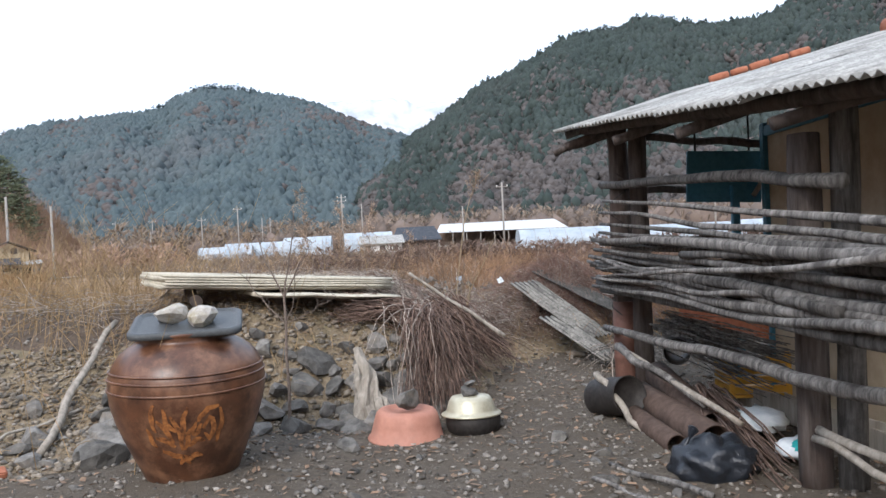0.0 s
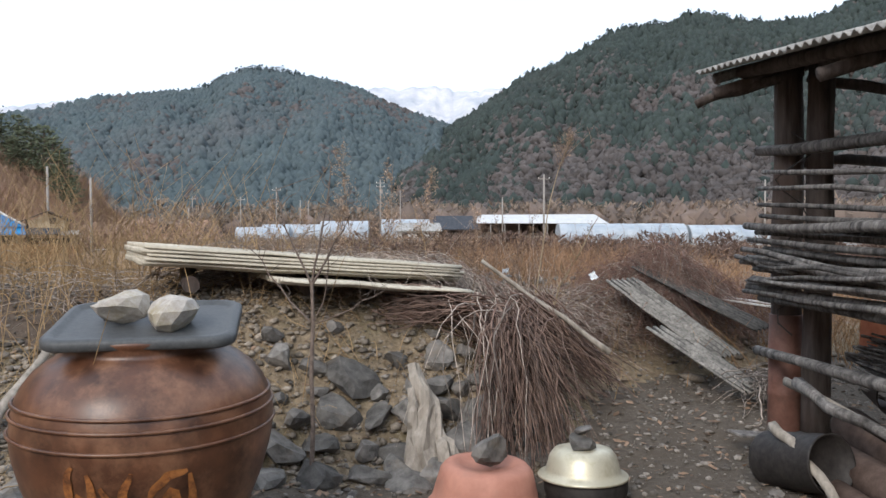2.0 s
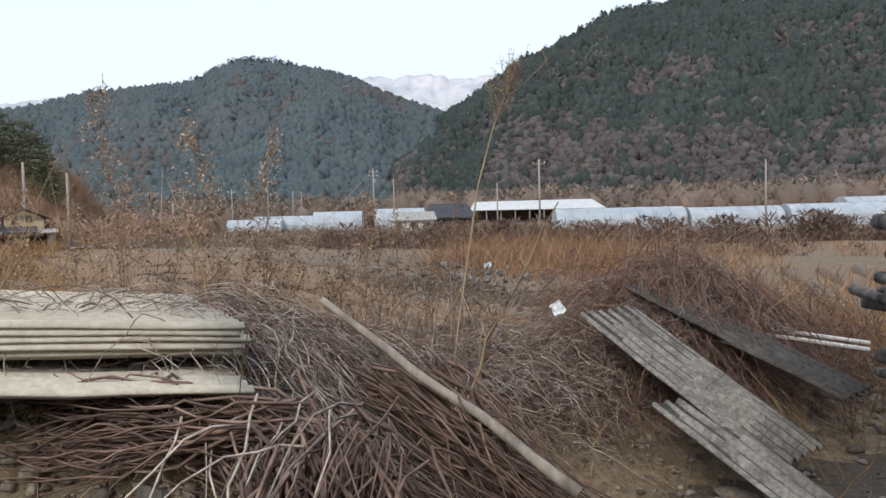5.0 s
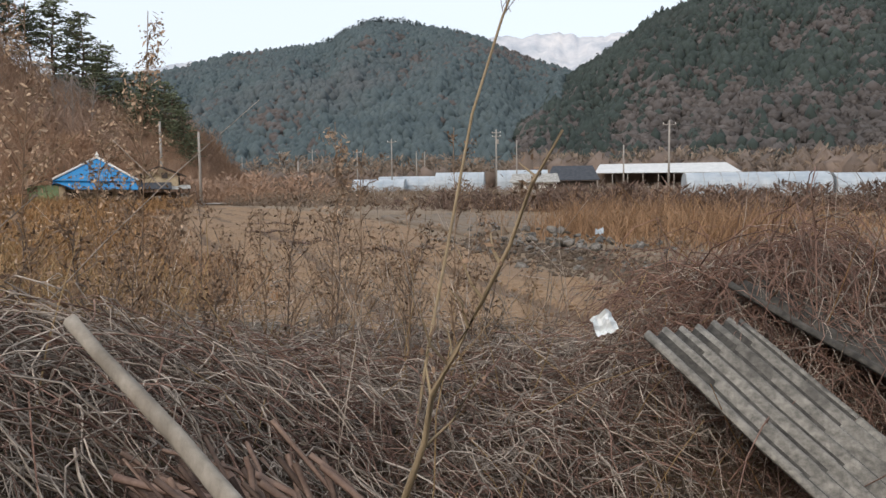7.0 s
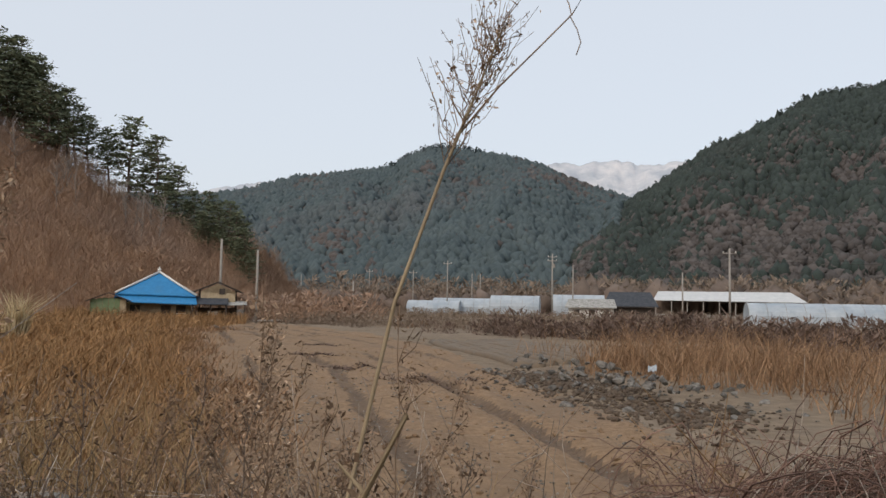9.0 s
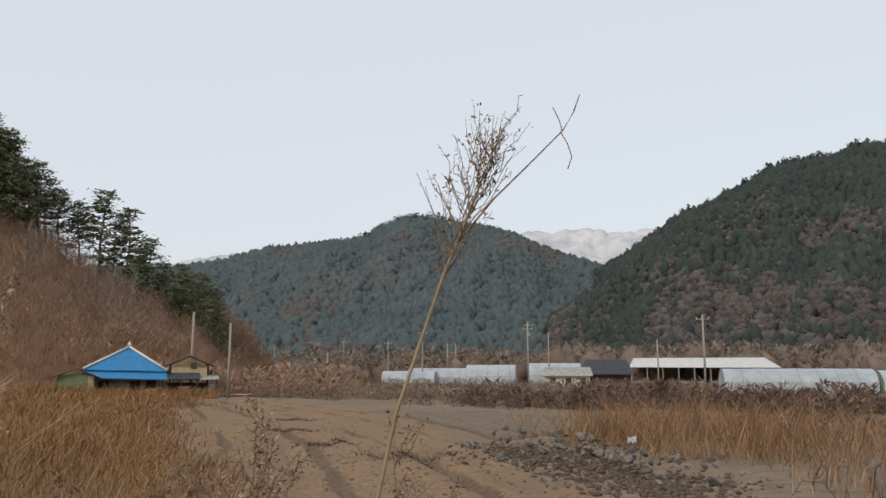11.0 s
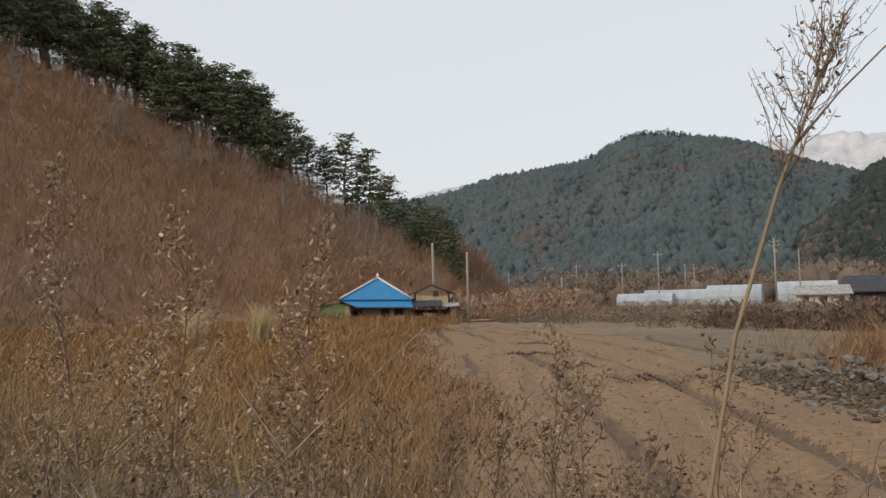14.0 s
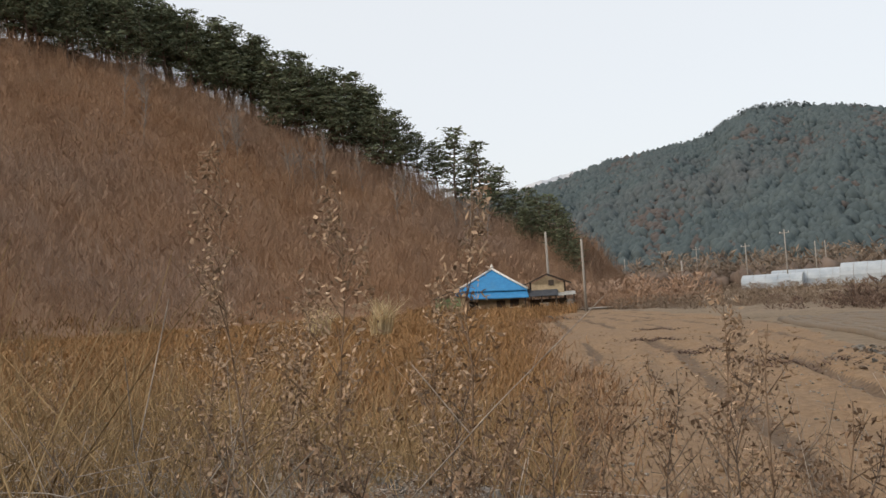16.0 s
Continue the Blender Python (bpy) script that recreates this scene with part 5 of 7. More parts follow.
# ---- brambles and weeds on the mound ----
def tangle(name, label, xs, ys, count, length, r, material, seed, lift=0.12, curl=1.0, k=8, depth=0.25, up=0.2, need=0.9, kink=0.175, settle=1.4):
    """A mat of arching stems over the ground."""
    g = np.random.default_rng(seed)
    x0, y0 = xs[0] + (xs[1] - xs[0]) * g.random(count * 2), ys[0] + (ys[1] - ys[0]) * g.random(count * 2)
    ok = foot_distance(x0, y0) > need
    x0, y0 = x0[ok][:count], y0[ok][:count]
    m_ = len(x0)
    a_ = g.random(m_) * 6.283
    ln = length * (0.4 + 0.9 * g.random(m_))
    turn = curl * g.standard_normal(m_)
    s_ = np.linspace(0, 1, k)
    ang = a_[:, None] + turn[:, None] * s_[None] + kink * np.cumsum(g.standard_normal((m_, k)), 1)
    step = ln[:, None] / (k - 1)
    px = x0[:, None] + np.cumsum(np.cos(ang) * step, 1)
    py = y0[:, None] + np.cumsum(np.sin(ang) * step, 1)
    arch = lift * (0.3 + 1.2 * g.random(m_))[:, None] * np.sin(np.pi * np.clip(s_ * 0.95 + 0.05, 0, 1))[None]
    pz = height(px, py) + depth * g.random(m_)[:, None] ** settle + arch + up * g.random(m_)[:, None] * s_[None] ** 1.5 * (g.random(m_) < 0.25)[:, None]
    rr = r * (0.45 + 1.0 * g.random(m_))[:, None] * np.linspace(1, 0.4, k)[None]
    v_, q_ = tubes(np.stack([px, py, pz], -1), rr, 3)
    return tagged(mesh_part(name, mesh_of(name, v_, q_, True), material), label, "brambles", kind="stuff")


tangle("dry_brambles", "tangled mat of bleached bramble stems on the mound", (-2.0, 1.4), (5.8, 8.0), 10000, 0.32, 0.0019, TWIG, 61, depth=0.20, lift=0.05, up=0.08, need=0.35, curl=1.6, kink=0.75)
tangle("dry_brambles", "dark dead twigs deep in the bramble mat", (-2.0, 1.6), (5.8, 8.0), 4200, 0.30, 0.0021, CANE, 66, depth=0.12, lift=0.03, up=0.05, need=0.35, curl=1.6, kink=0.75)
tangle("dry_brambles", "reddish bramble stems arching over the mound", (-0.9, 2.6), (6.2, 7.9), 2000, 0.50, 0.0020, VINE, 62, lift=0.07, depth=0.18, up=0.12, need=0.4, kink=0.5)
tangle("bramble_arches", "dark red bramble canes arching beside the slabs", (0.75, 2.7), (7.0, 8.8), 1500, 0.6, 0.0021, VINE, 63, lift=0.22, depth=0.22, up=0.15, need=0.4, kink=0.4)
tangle("bramble_heap", "domed heap of dark brambles over the old sheets", (0.75, 1.75), (7.45, 8.1), 1900, 0.42, 0.0019, VINE, 67, lift=0.07, depth=0.28, up=0.05, need=0.4, curl=2.2, kink=0.4, settle=0.8)
tangle("bramble_heap", "bleached twigs through the bramble heap", (0.75, 1.75), (7.4, 8.1), 1100, 0.36, 0.0017, TWIG, 68, lift=0.07, depth=0.28, up=0.05, need=0.4, curl=2.0, kink=0.5, settle=0.8)
tangle("dry_brambles", "thin dead stems on the bank's soil", (-4.5, 0.1), (3.6, 6.2), 1000, 0.22, 0.0022, STRAW, 64, lift=0.05, depth=0.02, need=0.25, up=0.1)
tangle("dry_brambles", "dead stems on the mound beside the meadow", (-5.5, -2.0), (5.6, 9.3), 1400, 0.5, 0.003, TWIG, 65, lift=0.06, depth=0.14, up=0.25)


def upright(x, y, tall, n_stems, spread_, r, g, k=6, lean=0.25):
    """Thin upright stems from a patch: (n, k, 3)."""
    bx, by = x + spread_ * g.standard_normal(n_stems), y + spread_ * g.standard_normal(n_stems)
    bz = height(bx, by)
    s_ = np.linspace(0, 1, k)
    h = tall * (0.5 + 0.6 * g.random(n_stems))
    lx, ly = lean * g.standard_normal(n_stems), lean * g.standard_normal(n_stems)
    p = np.stack([bx[:, None] + lx[:, None] * s_[None] ** 1.4 * h[:, None], by[:, None] + ly[:, None] * s_[None] ** 1.4 * h[:, None], bz[:, None] + h[:, None] * s_[None]], -1)
    p = p + 0.012 * np.cumsum(g.standard_normal((n_stems, k, 3)), 1)
    return p, r * np.linspace(1, 0.35, k)[None].repeat(n_stems, 0)


# straw-like dead grass across the mound
for nm, lb, cx0, cy0, nst, sp, tl, mt, sd in (("dead_grass", "straw-coloured dead grass among the brambles", 0.2, 7.6, 130, 0.6, 0.36, STRAW, 71), ("dead_grass", "straw-coloured dead grass at the end of the mound", -1.6, 7.2, 170, 0.7, 0.5, STRAW, 72),
                                              ("dead_grass", "dry orange grass beyond the hut", 2.6, 8.4, 900, 0.8, 0.55, GRASS, 73), ("dead_grass", "straw-coloured dead grass behind the stones", -3.4, 6.4, 700, 0.9, 0.85, STRAW, 74)):
    g = np.random.default_rng(sd)
    p, rr = upright(cx0, cy0, tl, nst, sp, 0.0028, g, 5, 0.5)
    v, f = tubes(p, rr, 3)
    tagged(mesh_part(nm, mesh_of(nm, v, f), mt), lb, "grass", kind="stuff")


def seed_heads(p, count, size, g, lo=0.45, out=0.05):
    """Small withered leaf and seed flakes along stems."""
    n_, k_, _ = p.shape
    i = g.integers(0, n_, count)
    s_ = (lo + (1 - lo) * g.random(count)) * (k_ - 1.001)
    j = s_.astype(int)
    fr = (s_ - j)[:, None]
    c = p[i, j] * (1 - fr) + p[i, j + 1] * fr + out * g.standard_normal((count, 3)) * 0.5
    d1, d2 = size * g.standard_normal((count, 3)), size * 0.5 * g.standard_normal((count, 3))
    v_ = np.stack([c - d1, c + d2, c + d1, c - d2], 1).reshape(-1, 3)
    return v_, np.arange(count * 4).reshape(-1, 4)


def weed(x, y, tall, seed, label, lean=(0.0, 0.0), branches=14, flakes=260, r=0.006, group="dead weeds on the mound", material=WEED, heads=SEED, spread_=0.35, z=None, fl=0.010):
    """A withered weed: a leaning stem with upswept side branches and clustered seed flakes."""
    g = np.random.default_rng(seed)
    t = thing("dead_weed", label, "weed", None, group)
    s_ = np.linspace(0, 1, 9)
    b0 = np.array(over(x, y)) if z is None else np.array([x, y, z])
    main = np.stack([b0[0] + lean[0] * tall * s_ ** 1.2, b0[1] + lean[1] * tall * s_ ** 1.2, b0[2] + tall * s_], -1) + 0.01 * np.cumsum(g.standard_normal((9, 3)), 0)
    v_, q_ = tubes(main[None], r * np.linspace(1, 0.3, 9)[None], 5)
    mesh_part("stem", mesh_of("stem", v_, q_, True), material, t)
    br = []
    for i in range(branches):
        f_ = 0.22 + 0.72 * (i + g.random()) / branches
        base_ = np.array([np.interp(f_, s_, main[:, c]) for c in range(3)])
        a_ = g.random() * 6.283
        ln = tall * spread_ * (1.15 - f_) * (0.6 + 0.7 * g.random())
        tip_ = base_ + np.array([math.cos(a_) * ln * 0.6, math.sin(a_) * ln * 0.6, ln * 0.9]) + 0.3 * ln * np.array([lean[0], lean[1], 0])
        mid_ = (base_ + tip_) / 2 + 0.12 * ln * g.standard_normal(3)
        br.append(np.stack([base_, (base_ + mid_) / 2, mid_, (mid_ + tip_) / 2, tip_]))
    br = np.array(br)
    v_, q_ = tubes(br, r * 0.5 * np.linspace(1, 0.3, 5)[None].repeat(len(br), 0), 3)
    tagged(mesh_part("branching", mesh_of("branching", v_, q_, True), material, t), kind="stuff")
    v_, q_ = seed_heads(br, flakes, fl, g, 0.3, 0.025)
    tagged(mesh_part("seed_fluff", mesh_of("seed_fluff", v_, q_), heads, t), kind="stuff")
    return t


# tall stalk with a feathery head
stalk = thing("tall_stalk", "tall bent straw-coloured stalk with a feathery dry head", "weed")
SP = np.array([[0.06, 6.96, 0.42], [0.105, 7.01, 0.75], [0.145, 7.07, 1.0], [0.194, 7.13, 1.3], [0.262, 7.19, 1.54], [0.318, 7.20, 1.68], [0.362, 7.20, 1.79]])
v, f = tubes(SP[None], np.array([[0.0044, 0.0042, 0.0039, 0.0036, 0.0034, 0.0024, 0.0013]]), 7)
mesh_part("stem", mesh_of("stem", v, f, True), STALK, stalk)
g = np.random.default_rng(81)
hb = []
for i in range(84):
    f_ = g.random() ** 0.8
    b0 = SP[4] + (SP[6] - SP[4]) * f_
    a_ = g.random() * 6.283
    ln = 0.20 * (1.1 - 0.6 * f_) * (0.5 + 0.7 * g.random())
    hb.append(np.linspace(b0, b0 + np.array([0.52 * ln * math.cos(a_) + 0.10 * ln, 0.52 * ln * math.sin(a_), ln * 0.8]), 5) + 0.006 * g.standard_normal((5, 3)))
hb = np.array(hb)
for one in hb:
    v, f = tubes(one[None], 0.0010 * np.linspace(1, 0.5, 5)[None], 3)
    mesh_part("side_branch", mesh_of("side_branch", v, f), WEED, stalk)
v, f = seed_heads(hb, 640, 0.0026, g, 0.3, 0.010)
tagged(mesh_part("seed_fluff", mesh_of("seed_fluff", v, f), SEED, stalk), kind="stuff")
wisp = np.array([[[0.29, 7.2, 1.61], [0.36, 7.2, 1.69], [0.43, 7.2, 1.755], [0.49, 7.2, 1.812], [0.51, 7.2, 1.845], [0.522, 7.2, 1.878]]])
v, f = tubes(wisp, np.array([[0.0021, 0.0018, 0.0015, 0.0013, 0.0011, 0.0009]]), 5)
mesh_part("long_tendril", mesh_of("long_tendril", v, f, True), WEED, stalk)
wisp = np.array([[[0.485, 7.2, 1.81], [0.498, 7.2, 1.785], [0.505, 7.2, 1.76], [0.497, 7.2, 1.738]], [[0.488, 7.2, 1.812], [0.484, 7.2, 1.83], [0.478, 7.2, 1.845], [0.472, 7.2, 1.858]]])
v, f = tubes(wisp, np.full((2, 4), 0.0010), 4)
mesh_part("tendril", mesh_of("tendril", v, f, True), WEED, stalk)

# sapling before the sheets
sap = thing("sapling", "thin leafless grey sapling growing from the stones", "sapling", None)
pts = np.array([[-1.02, 4.76, 0.05], [-1.015, 4.79, 0.3], [-1.03, 4.83, 0.52], [-1.03, 4.87, 0.72], [-1.04, 4.9, 0.89]])
v, f = tubes(pts[None], np.array([[0.011, 0.010, 0.0095, 0.0085, 0.0075]]), 8)
mesh_part("trunk", mesh_of("trunk", v, f, True), SAPBARK, sap)
for k, (dx, dy, dz, r_) in enumerate([(0.03, 0.0, 0.48, 0.006), (-0.17, 0.0, 0.42, 0.006), (0.28, 0.02, 0.37, 0.006), (-0.32, 0.03, 0.29, 0.005), (0.12, -0.05, 0.32, 0.004), (0.36, 0.05, 0.08, 0.0035)]):
    b0 = pts[4] if k < 3 else pts[3]
    g = np.random.default_rng(90 + k)
    main = np.linspace(b0, b0 + [dx, dy, dz], 7) + 0.016 * np.cumsum(g.standard_normal((7, 3)), 0) * (np.linspace(0, 1, 7)[:, None])
    v, f = tubes(main[None], r_ * np.linspace(1, 0.4, 7)[None], 5)
    branch = mesh_part("branch", mesh_of("branch", v, f, True), SAPBARK, sap)
    for i in (2, 3, 4, 4, 5, 5, 6):
        tw = np.linspace(main[i], main[i] + np.array([0.09 * g.standard_normal(), 0.06 * g.standard_normal(), 0.03 + 0.07 * g.random()]), 5) + 0.006 * g.standard_normal((5, 3))
        tw[0] = main[i]
        v, f = tubes(tw[None], r_ * 0.38 * np.linspace(1, 0.4, 5)[None], 4)
        mesh_part("twig", mesh_of("twig", v, f, True), SAPBARK, branch)

# withered weeds round the end of the path, near and along the mound
WEEDS = [(-0.55, 7.80, 0.72, (-0.12, 0.0)), (-0.52, 7.82, 0.70, (0.32, 0.12)), (-0.12, 8.0, 0.70, (0.25, 0.05)), (-0.15, 8.05, 0.52, (-0.25, 0.0)), (-0.85, 7.75, 0.60, (0.15, 0.1)), (-0.35, 8.1, 0.45, (0.1, 0.1)),
         (-0.62, 7.05, 0.66, (0.08, 0.0)), (-0.96, 6.98, 1.15, (0.02, 0.0)), (-0.74, 7.10, 1.05, (0.05, 0.0)), (-0.36, 7.6, 0.92, (0.03, 0.0)), (0.06, 7.5, 0.85, (0.04, 0.0)), (-0.42, 7.22, 0.62, (0.1, 0.0)), (-1.18, 6.9, 1.2, (-0.05, 0.0)), (-1.05, 7.35, 0.95, (0.02, 0.05)), (-1.4, 7.2, 1.0, (0.1, 0.0)), (-1.65, 7.4, 0.95, (0.05, 0.0)),
         (-1.9, 7.25, 0.95, (0.05, 0.05)), (-2.1, 7.6, 0.8, (-0.1, 0.0)), (-2.4, 7.0, 0.75, (0.1, 0.0)), (-2.7, 7.6, 0.8, (0, 0.1)), (0.55, 8.35, 0.5, (0.1, 0.0)), (0.9, 8.5, 0.5, (-0.1, 0.1)), (1.3, 8.6, 0.5, (0.1, 0.1)),
         (0.2, 8.5, 0.42, (0.0, 0.1)), (-1.2, 8.4, 0.5, (0.1, 0.2)), (-0.55, 6.85, 0.6, (0.3, 0.1)), (-3.1, 6.9, 0.8, (0.1, 0)), (-3.4, 7.4, 0.9, (0, 0)), (-0.05, 7.3, 0.7, (0.02, 0)), (-0.22, 7.4, 0.8, (0.05, 0)), (0.1, 7.6, 0.5, (0.1, 0))]
for k, (x, y, tall, ln) in enumerate(WEEDS):
    weed(x, y, tall, 100 + k, "withered brown weed with dry seed heads", ln, (30 if tall > 0.9 else 17) + k % 5, 1300 if tall > 0.9 else 320, 0.0032, fl=0.0042 if tall > 0.9 else 0.0040, heads=SEED if x < -1.3 or tall > 0.9 else DARKSEED, spread_=0.26 if tall > 0.9 else 0.35)
weed(0.138, 6.65, 0.68, 151, "stout pale weed stem leaning over the brambles", (0.46, -0.29), 9, 160, 0.0078, material=STALK, heads=DARKSEED, spread_=0.22, z=0.49, fl=0.004)
for k, (x, y, tall, ln) in enumerate([(-0.85, 7.1, 0.70, (0.12, 0.0)), (-0.30, 7.35, 0.68, (0.05, 0.1)), (-0.48, 7.5, 0.72, (0.15, 0.0)), (-0.12, 7.45, 0.60, (0.1, 0.1)), (-0.70, 7.45, 0.75, (-0.1, 0.0)), (0.12, 7.7, 0.55, (0.1, 0.0)), (-0.95, 7.5, 0.62, (0.2, 0.0)), (0.75, 8.3, 0.62, (-0.1, 0.0)), (-0.57, 6.66, 0.46, (0.1, 0.0)), (-0.76, 6.76, 0.50, (-0.1, 0.0)), (-0.42, 6.80, 0.44, (0.2, 0.1)), (-0.92, 6.6, 0.48, (0.1, 0.1)), (-0.66, 6.9, 0.50, (0.2, 0.0))]):
    weed(x, y, tall, 160 + k, "dark brown weed with curled withered leaves", ln, 20, 300, 0.0030, material=SAPBARK, heads=DARKSEED, fl=0.0046)


# ---- meadow, field edge and valley floor ----
def blades(name, label, px, py, tall, width, material, seed, lean=0.35, category="grass"):
    """Dry grass blades as bent strips standing on the ground."""
    g = np.random.default_rng(seed)
    n_ = len(px)
    b_ = np.stack([px, py, height(px, py) - 0.02], -1)
    a_ = g.random(n_) * 6.283
    side = np.stack([np.cos(a_), np.sin(a_), 0 * a_], -1) * (width * (0.6 + 0.8 * g.random(n_)))[:, None]
    d_ = np.stack([lean * g.standard_normal(n_) + 0.08, lean * g.standard_normal(n_), np.ones(n_)], -1) * (tall * (0.55 + 0.6 * g.random(n_)))[:, None]
    bend = np.stack([0.25 * g.standard_normal(n_), 0.25 * g.standard_normal(n_), -0.1 * np.ones(n_)], -1) * tall[:, None] if np.ndim(tall) else 0
    m1, m2 = b_ + d_ * 0.55, b_ + d_ + bend
    v_ = np.stack([b_ - side, b_ + side, m1 + side * 0.8, m1 - side * 0.8, m2 + side * 0.25, m2 - side * 0.25], 1).reshape(-1, 3)
    o = (np.arange(n_) * 6)[:, None]
    q_ = np.concatenate([o + np.array([0, 1, 2, 3]), o + np.array([3, 2, 4, 5])])
    return tagged(mesh_part(name, mesh_of(name, v_, q_), material), label, category, kind="stuff")


g = np.random.default_rng(201)
r = 5 + 62 * g.random(105000) ** 1.35
a = np.radians(12 + 75 * g.random(105000))
mx, my = 0.4 - r * np.sin(a), 6 + r * np.cos(a)
keep = (mx < lerp_table(my, FIELD_LEFT) - 0.1 + 1.1 * fbm(mx * 0.5, my * 0.5, 44)) & (my > 8.6) & (hill(mx, my) < 1.5)
mx, my, r = mx[keep], my[keep], r[keep]
h_ = (0.42 + 0.25 * fbm(mx * 0.3, my * 0.3, 45)) * np.clip(0.75 + r * 0.012, 0.75, 1.3)
blades("meadow_grass", "knee-high rusty orange dry grass filling the meadow", mx, my, np.maximum(h_, 0.2), 0.0022 + 0.0005 * r, GRASS, 202)
g = np.random.default_rng(203)
mx, my = -6.0 + 5.2 * g.random(5200), 8.2 + 6.5 * g.random(5200)
keep = mx < lerp_table(my, FIELD_LEFT) + 0.2
mx, my = mx[keep], my[keep]
blades("meadow_grass", "straw-coloured grass at the near edge of the meadow", mx, my, 0.42 + 0.28 * g.random(len(mx)), 0.0024 * np.ones(len(mx)), STRAW, 204, 0.35)
g = np.random.default_rng(205)
n = 2600
u_, w_ = 7.5 * (2 * g.random(n) - 1), 1.3 * g.standard_normal(n)
blades("tall_grass", "waist-high rusty grass before the farmhouse", -40.3 + 0.84 * u_ + 0.54 * w_, 62.2 + 0.54 * u_ - 0.84 * w_, 0.75 + 0.45 * g.random(n), 0.03 * np.ones(n), GRASS, 206, 0.25)
for k, (x, y, tl) in enumerate([(-21.4, 28.4, 2.0), (-24.6, 28.0, 1.8)]):
    g = np.random.default_rng(210 + k)
    n = 240
    a, rr = g.random(n) * 6.283, 0.42 * np.sqrt(g.random(n))
    ob = blades("plume_grass", "tall clump of pale plume grass in the meadow", x + rr * np.cos(a), y + rr * np.sin(a), tl * (0.7 + 0.3 * g.random(n)), 0.016 * np.ones(n), PALEGRASS, 212 + k, 0.12, "grass clump")
g = np.random.default_rng(220)
mx, my = 1.6 + 2.4 * g.standard_normal(7000), 29 + 3.4 * g.standard_normal(7000)
keep = (mx > lerp_table(my, FIELD_RIGHT) + 2.2) & (my > 23) & (fbm(mx * 0.5, my * 0.5, 48) > -0.25)
mx, my = mx[keep], my[keep]
blades("reeds", "rust-coloured reeds beyond the rubble heap", mx, my, 0.55 + 1.0 * g.random(len(mx)) ** 1.5, 0.009 * np.ones(len(mx)), REDREED, 221, 0.32, "reeds")
mx, my = 3 + 22 * g.random(9000), 12 + 30 * g.random(9000)
keep = (mx > lerp_table(my, FIELD_RIGHT) + 3) & (fbm(mx * 0.15, my * 0.15, 47) > -0.1)
mx, my = mx[keep], my[keep]
blades("reeds", "dry orange grass beside the field", mx, my, 0.35 + 0.4 * g.random(len(mx)), 0.011 * np.ones(len(mx)), REDREED, 222, 0.3, "grass")


def bushes(name, label, where, size, count, material, bare=True, category="bushes", spiky=1.5):
    v_, f_ = tufted(np.asarray(where), np.asarray(size), np.asarray(size) * spiky, count, False, bare, 0.55)
    return tagged(mesh_part(name, mesh_of(name, v_, f_), material), label, category, kind="stuff")


DARKBUSH = surface("dark_bare_hedge", (0.10, 0.068, 0.055), (0.20, 0.14, 0.11), 1.2, 0.95, 0.0, vary=0.35)
BROWNBUSH = surface("brown_bare_bushes", (0.16, 0.118, 0.088), (0.28, 0.215, 0.16), 0.7, 0.95, 0.0, (0.19, 0.15, 0.12), 0.06, 0.45, vary=0.25)
FOOTTREE = surface("brown_bare_crowns", (0.118, 0.086, 0.068), (0.20, 0.15, 0.12), 0.25, 0.95, 0.0, (0.145, 0.118, 0.10), 0.03, 0.45, vary=0.2)
n = 3200
bx, by = -75 + 175 * rng.random(n), 72 + 125 * rng.random(n) ** 1.2
keep = (bx > lerp_table(by, FIELD_RIGHT) + 2) | (by > 78)
keep &= ~((np.abs(by - 105) < 5) & (bx > 8) & (bx < 62)) & ~((by > 70) & (by < 106) & (bx > 3) & (bx < 62) & True) & (hill(bx, by) < 0.5) & ~((by > 62) & (by < 78) & (bx < -26)) & ~((by > 110) & (by < 151) & (bx > -50) & (bx < 0) & (rng.random(n) < 0.6)) & ~((by > 112) & (by < 169) & (bx > -2) & (bx < 28) & (rng.random(n) < 0.7))
bx, by = bx[keep], by[keep]
sz = 0.3 + 0.6 * rng.random(len(bx)) ** 2
bushes("valley_bushes", "leafless brown bushes over the valley floor", np.stack([bx, by, height(bx, by) - 0.2], -1), sz, 34, BROWNBUSH)
n = 420
t_ = rng.random(n)
bx, by = -10 + 50 * t_ + rng.standard_normal(n), 56 - 12 * t_ + 1.6 * rng.standard_normal(n)
bushes("dark_hedge", "dark leafless hedge between the fields", np.stack([bx, by, height(bx, by) - 0.2], -1), 0.55 + 0.75 * rng.random(n) ** 2, 110, DARKBUSH)
n = 500
bx, by = -34 + 34 * rng.random(n), 66 + 12 * rng.random(n)
keep = bx > lerp_table(by, FIELD_RIGHT) + 1
bx, by = bx[keep], by[keep]
bushes("brown_hedge", "brown bushes along the field's far edge", np.stack([bx, by, height(bx, by) - 0.2], -1), 0.35 + 0.6 * rng.random(len(bx)) ** 2.5, 70, BROWNBUSH)
n = 420
bx, by = -46 + 58 * rng.random(n), 116 + 9 * rng.random(n)
bushes("field_bushes", "low leafless brown bushes before the far greenhouses", np.stack([bx, by, height(bx, by) - 0.2], -1), 0.5 + 0.7 * rng.random(n) ** 2, 60, BROWNBUSH)
n = 1900
a = np.radians(-45 + 78 * rng.random(n))
r = 185 + 45 * rng.random(n)
bx, by = -r * np.sin(a), r * np.cos(a)
keep = hill(bx, by) < 0.5
bx, by = bx[keep], by[keep]
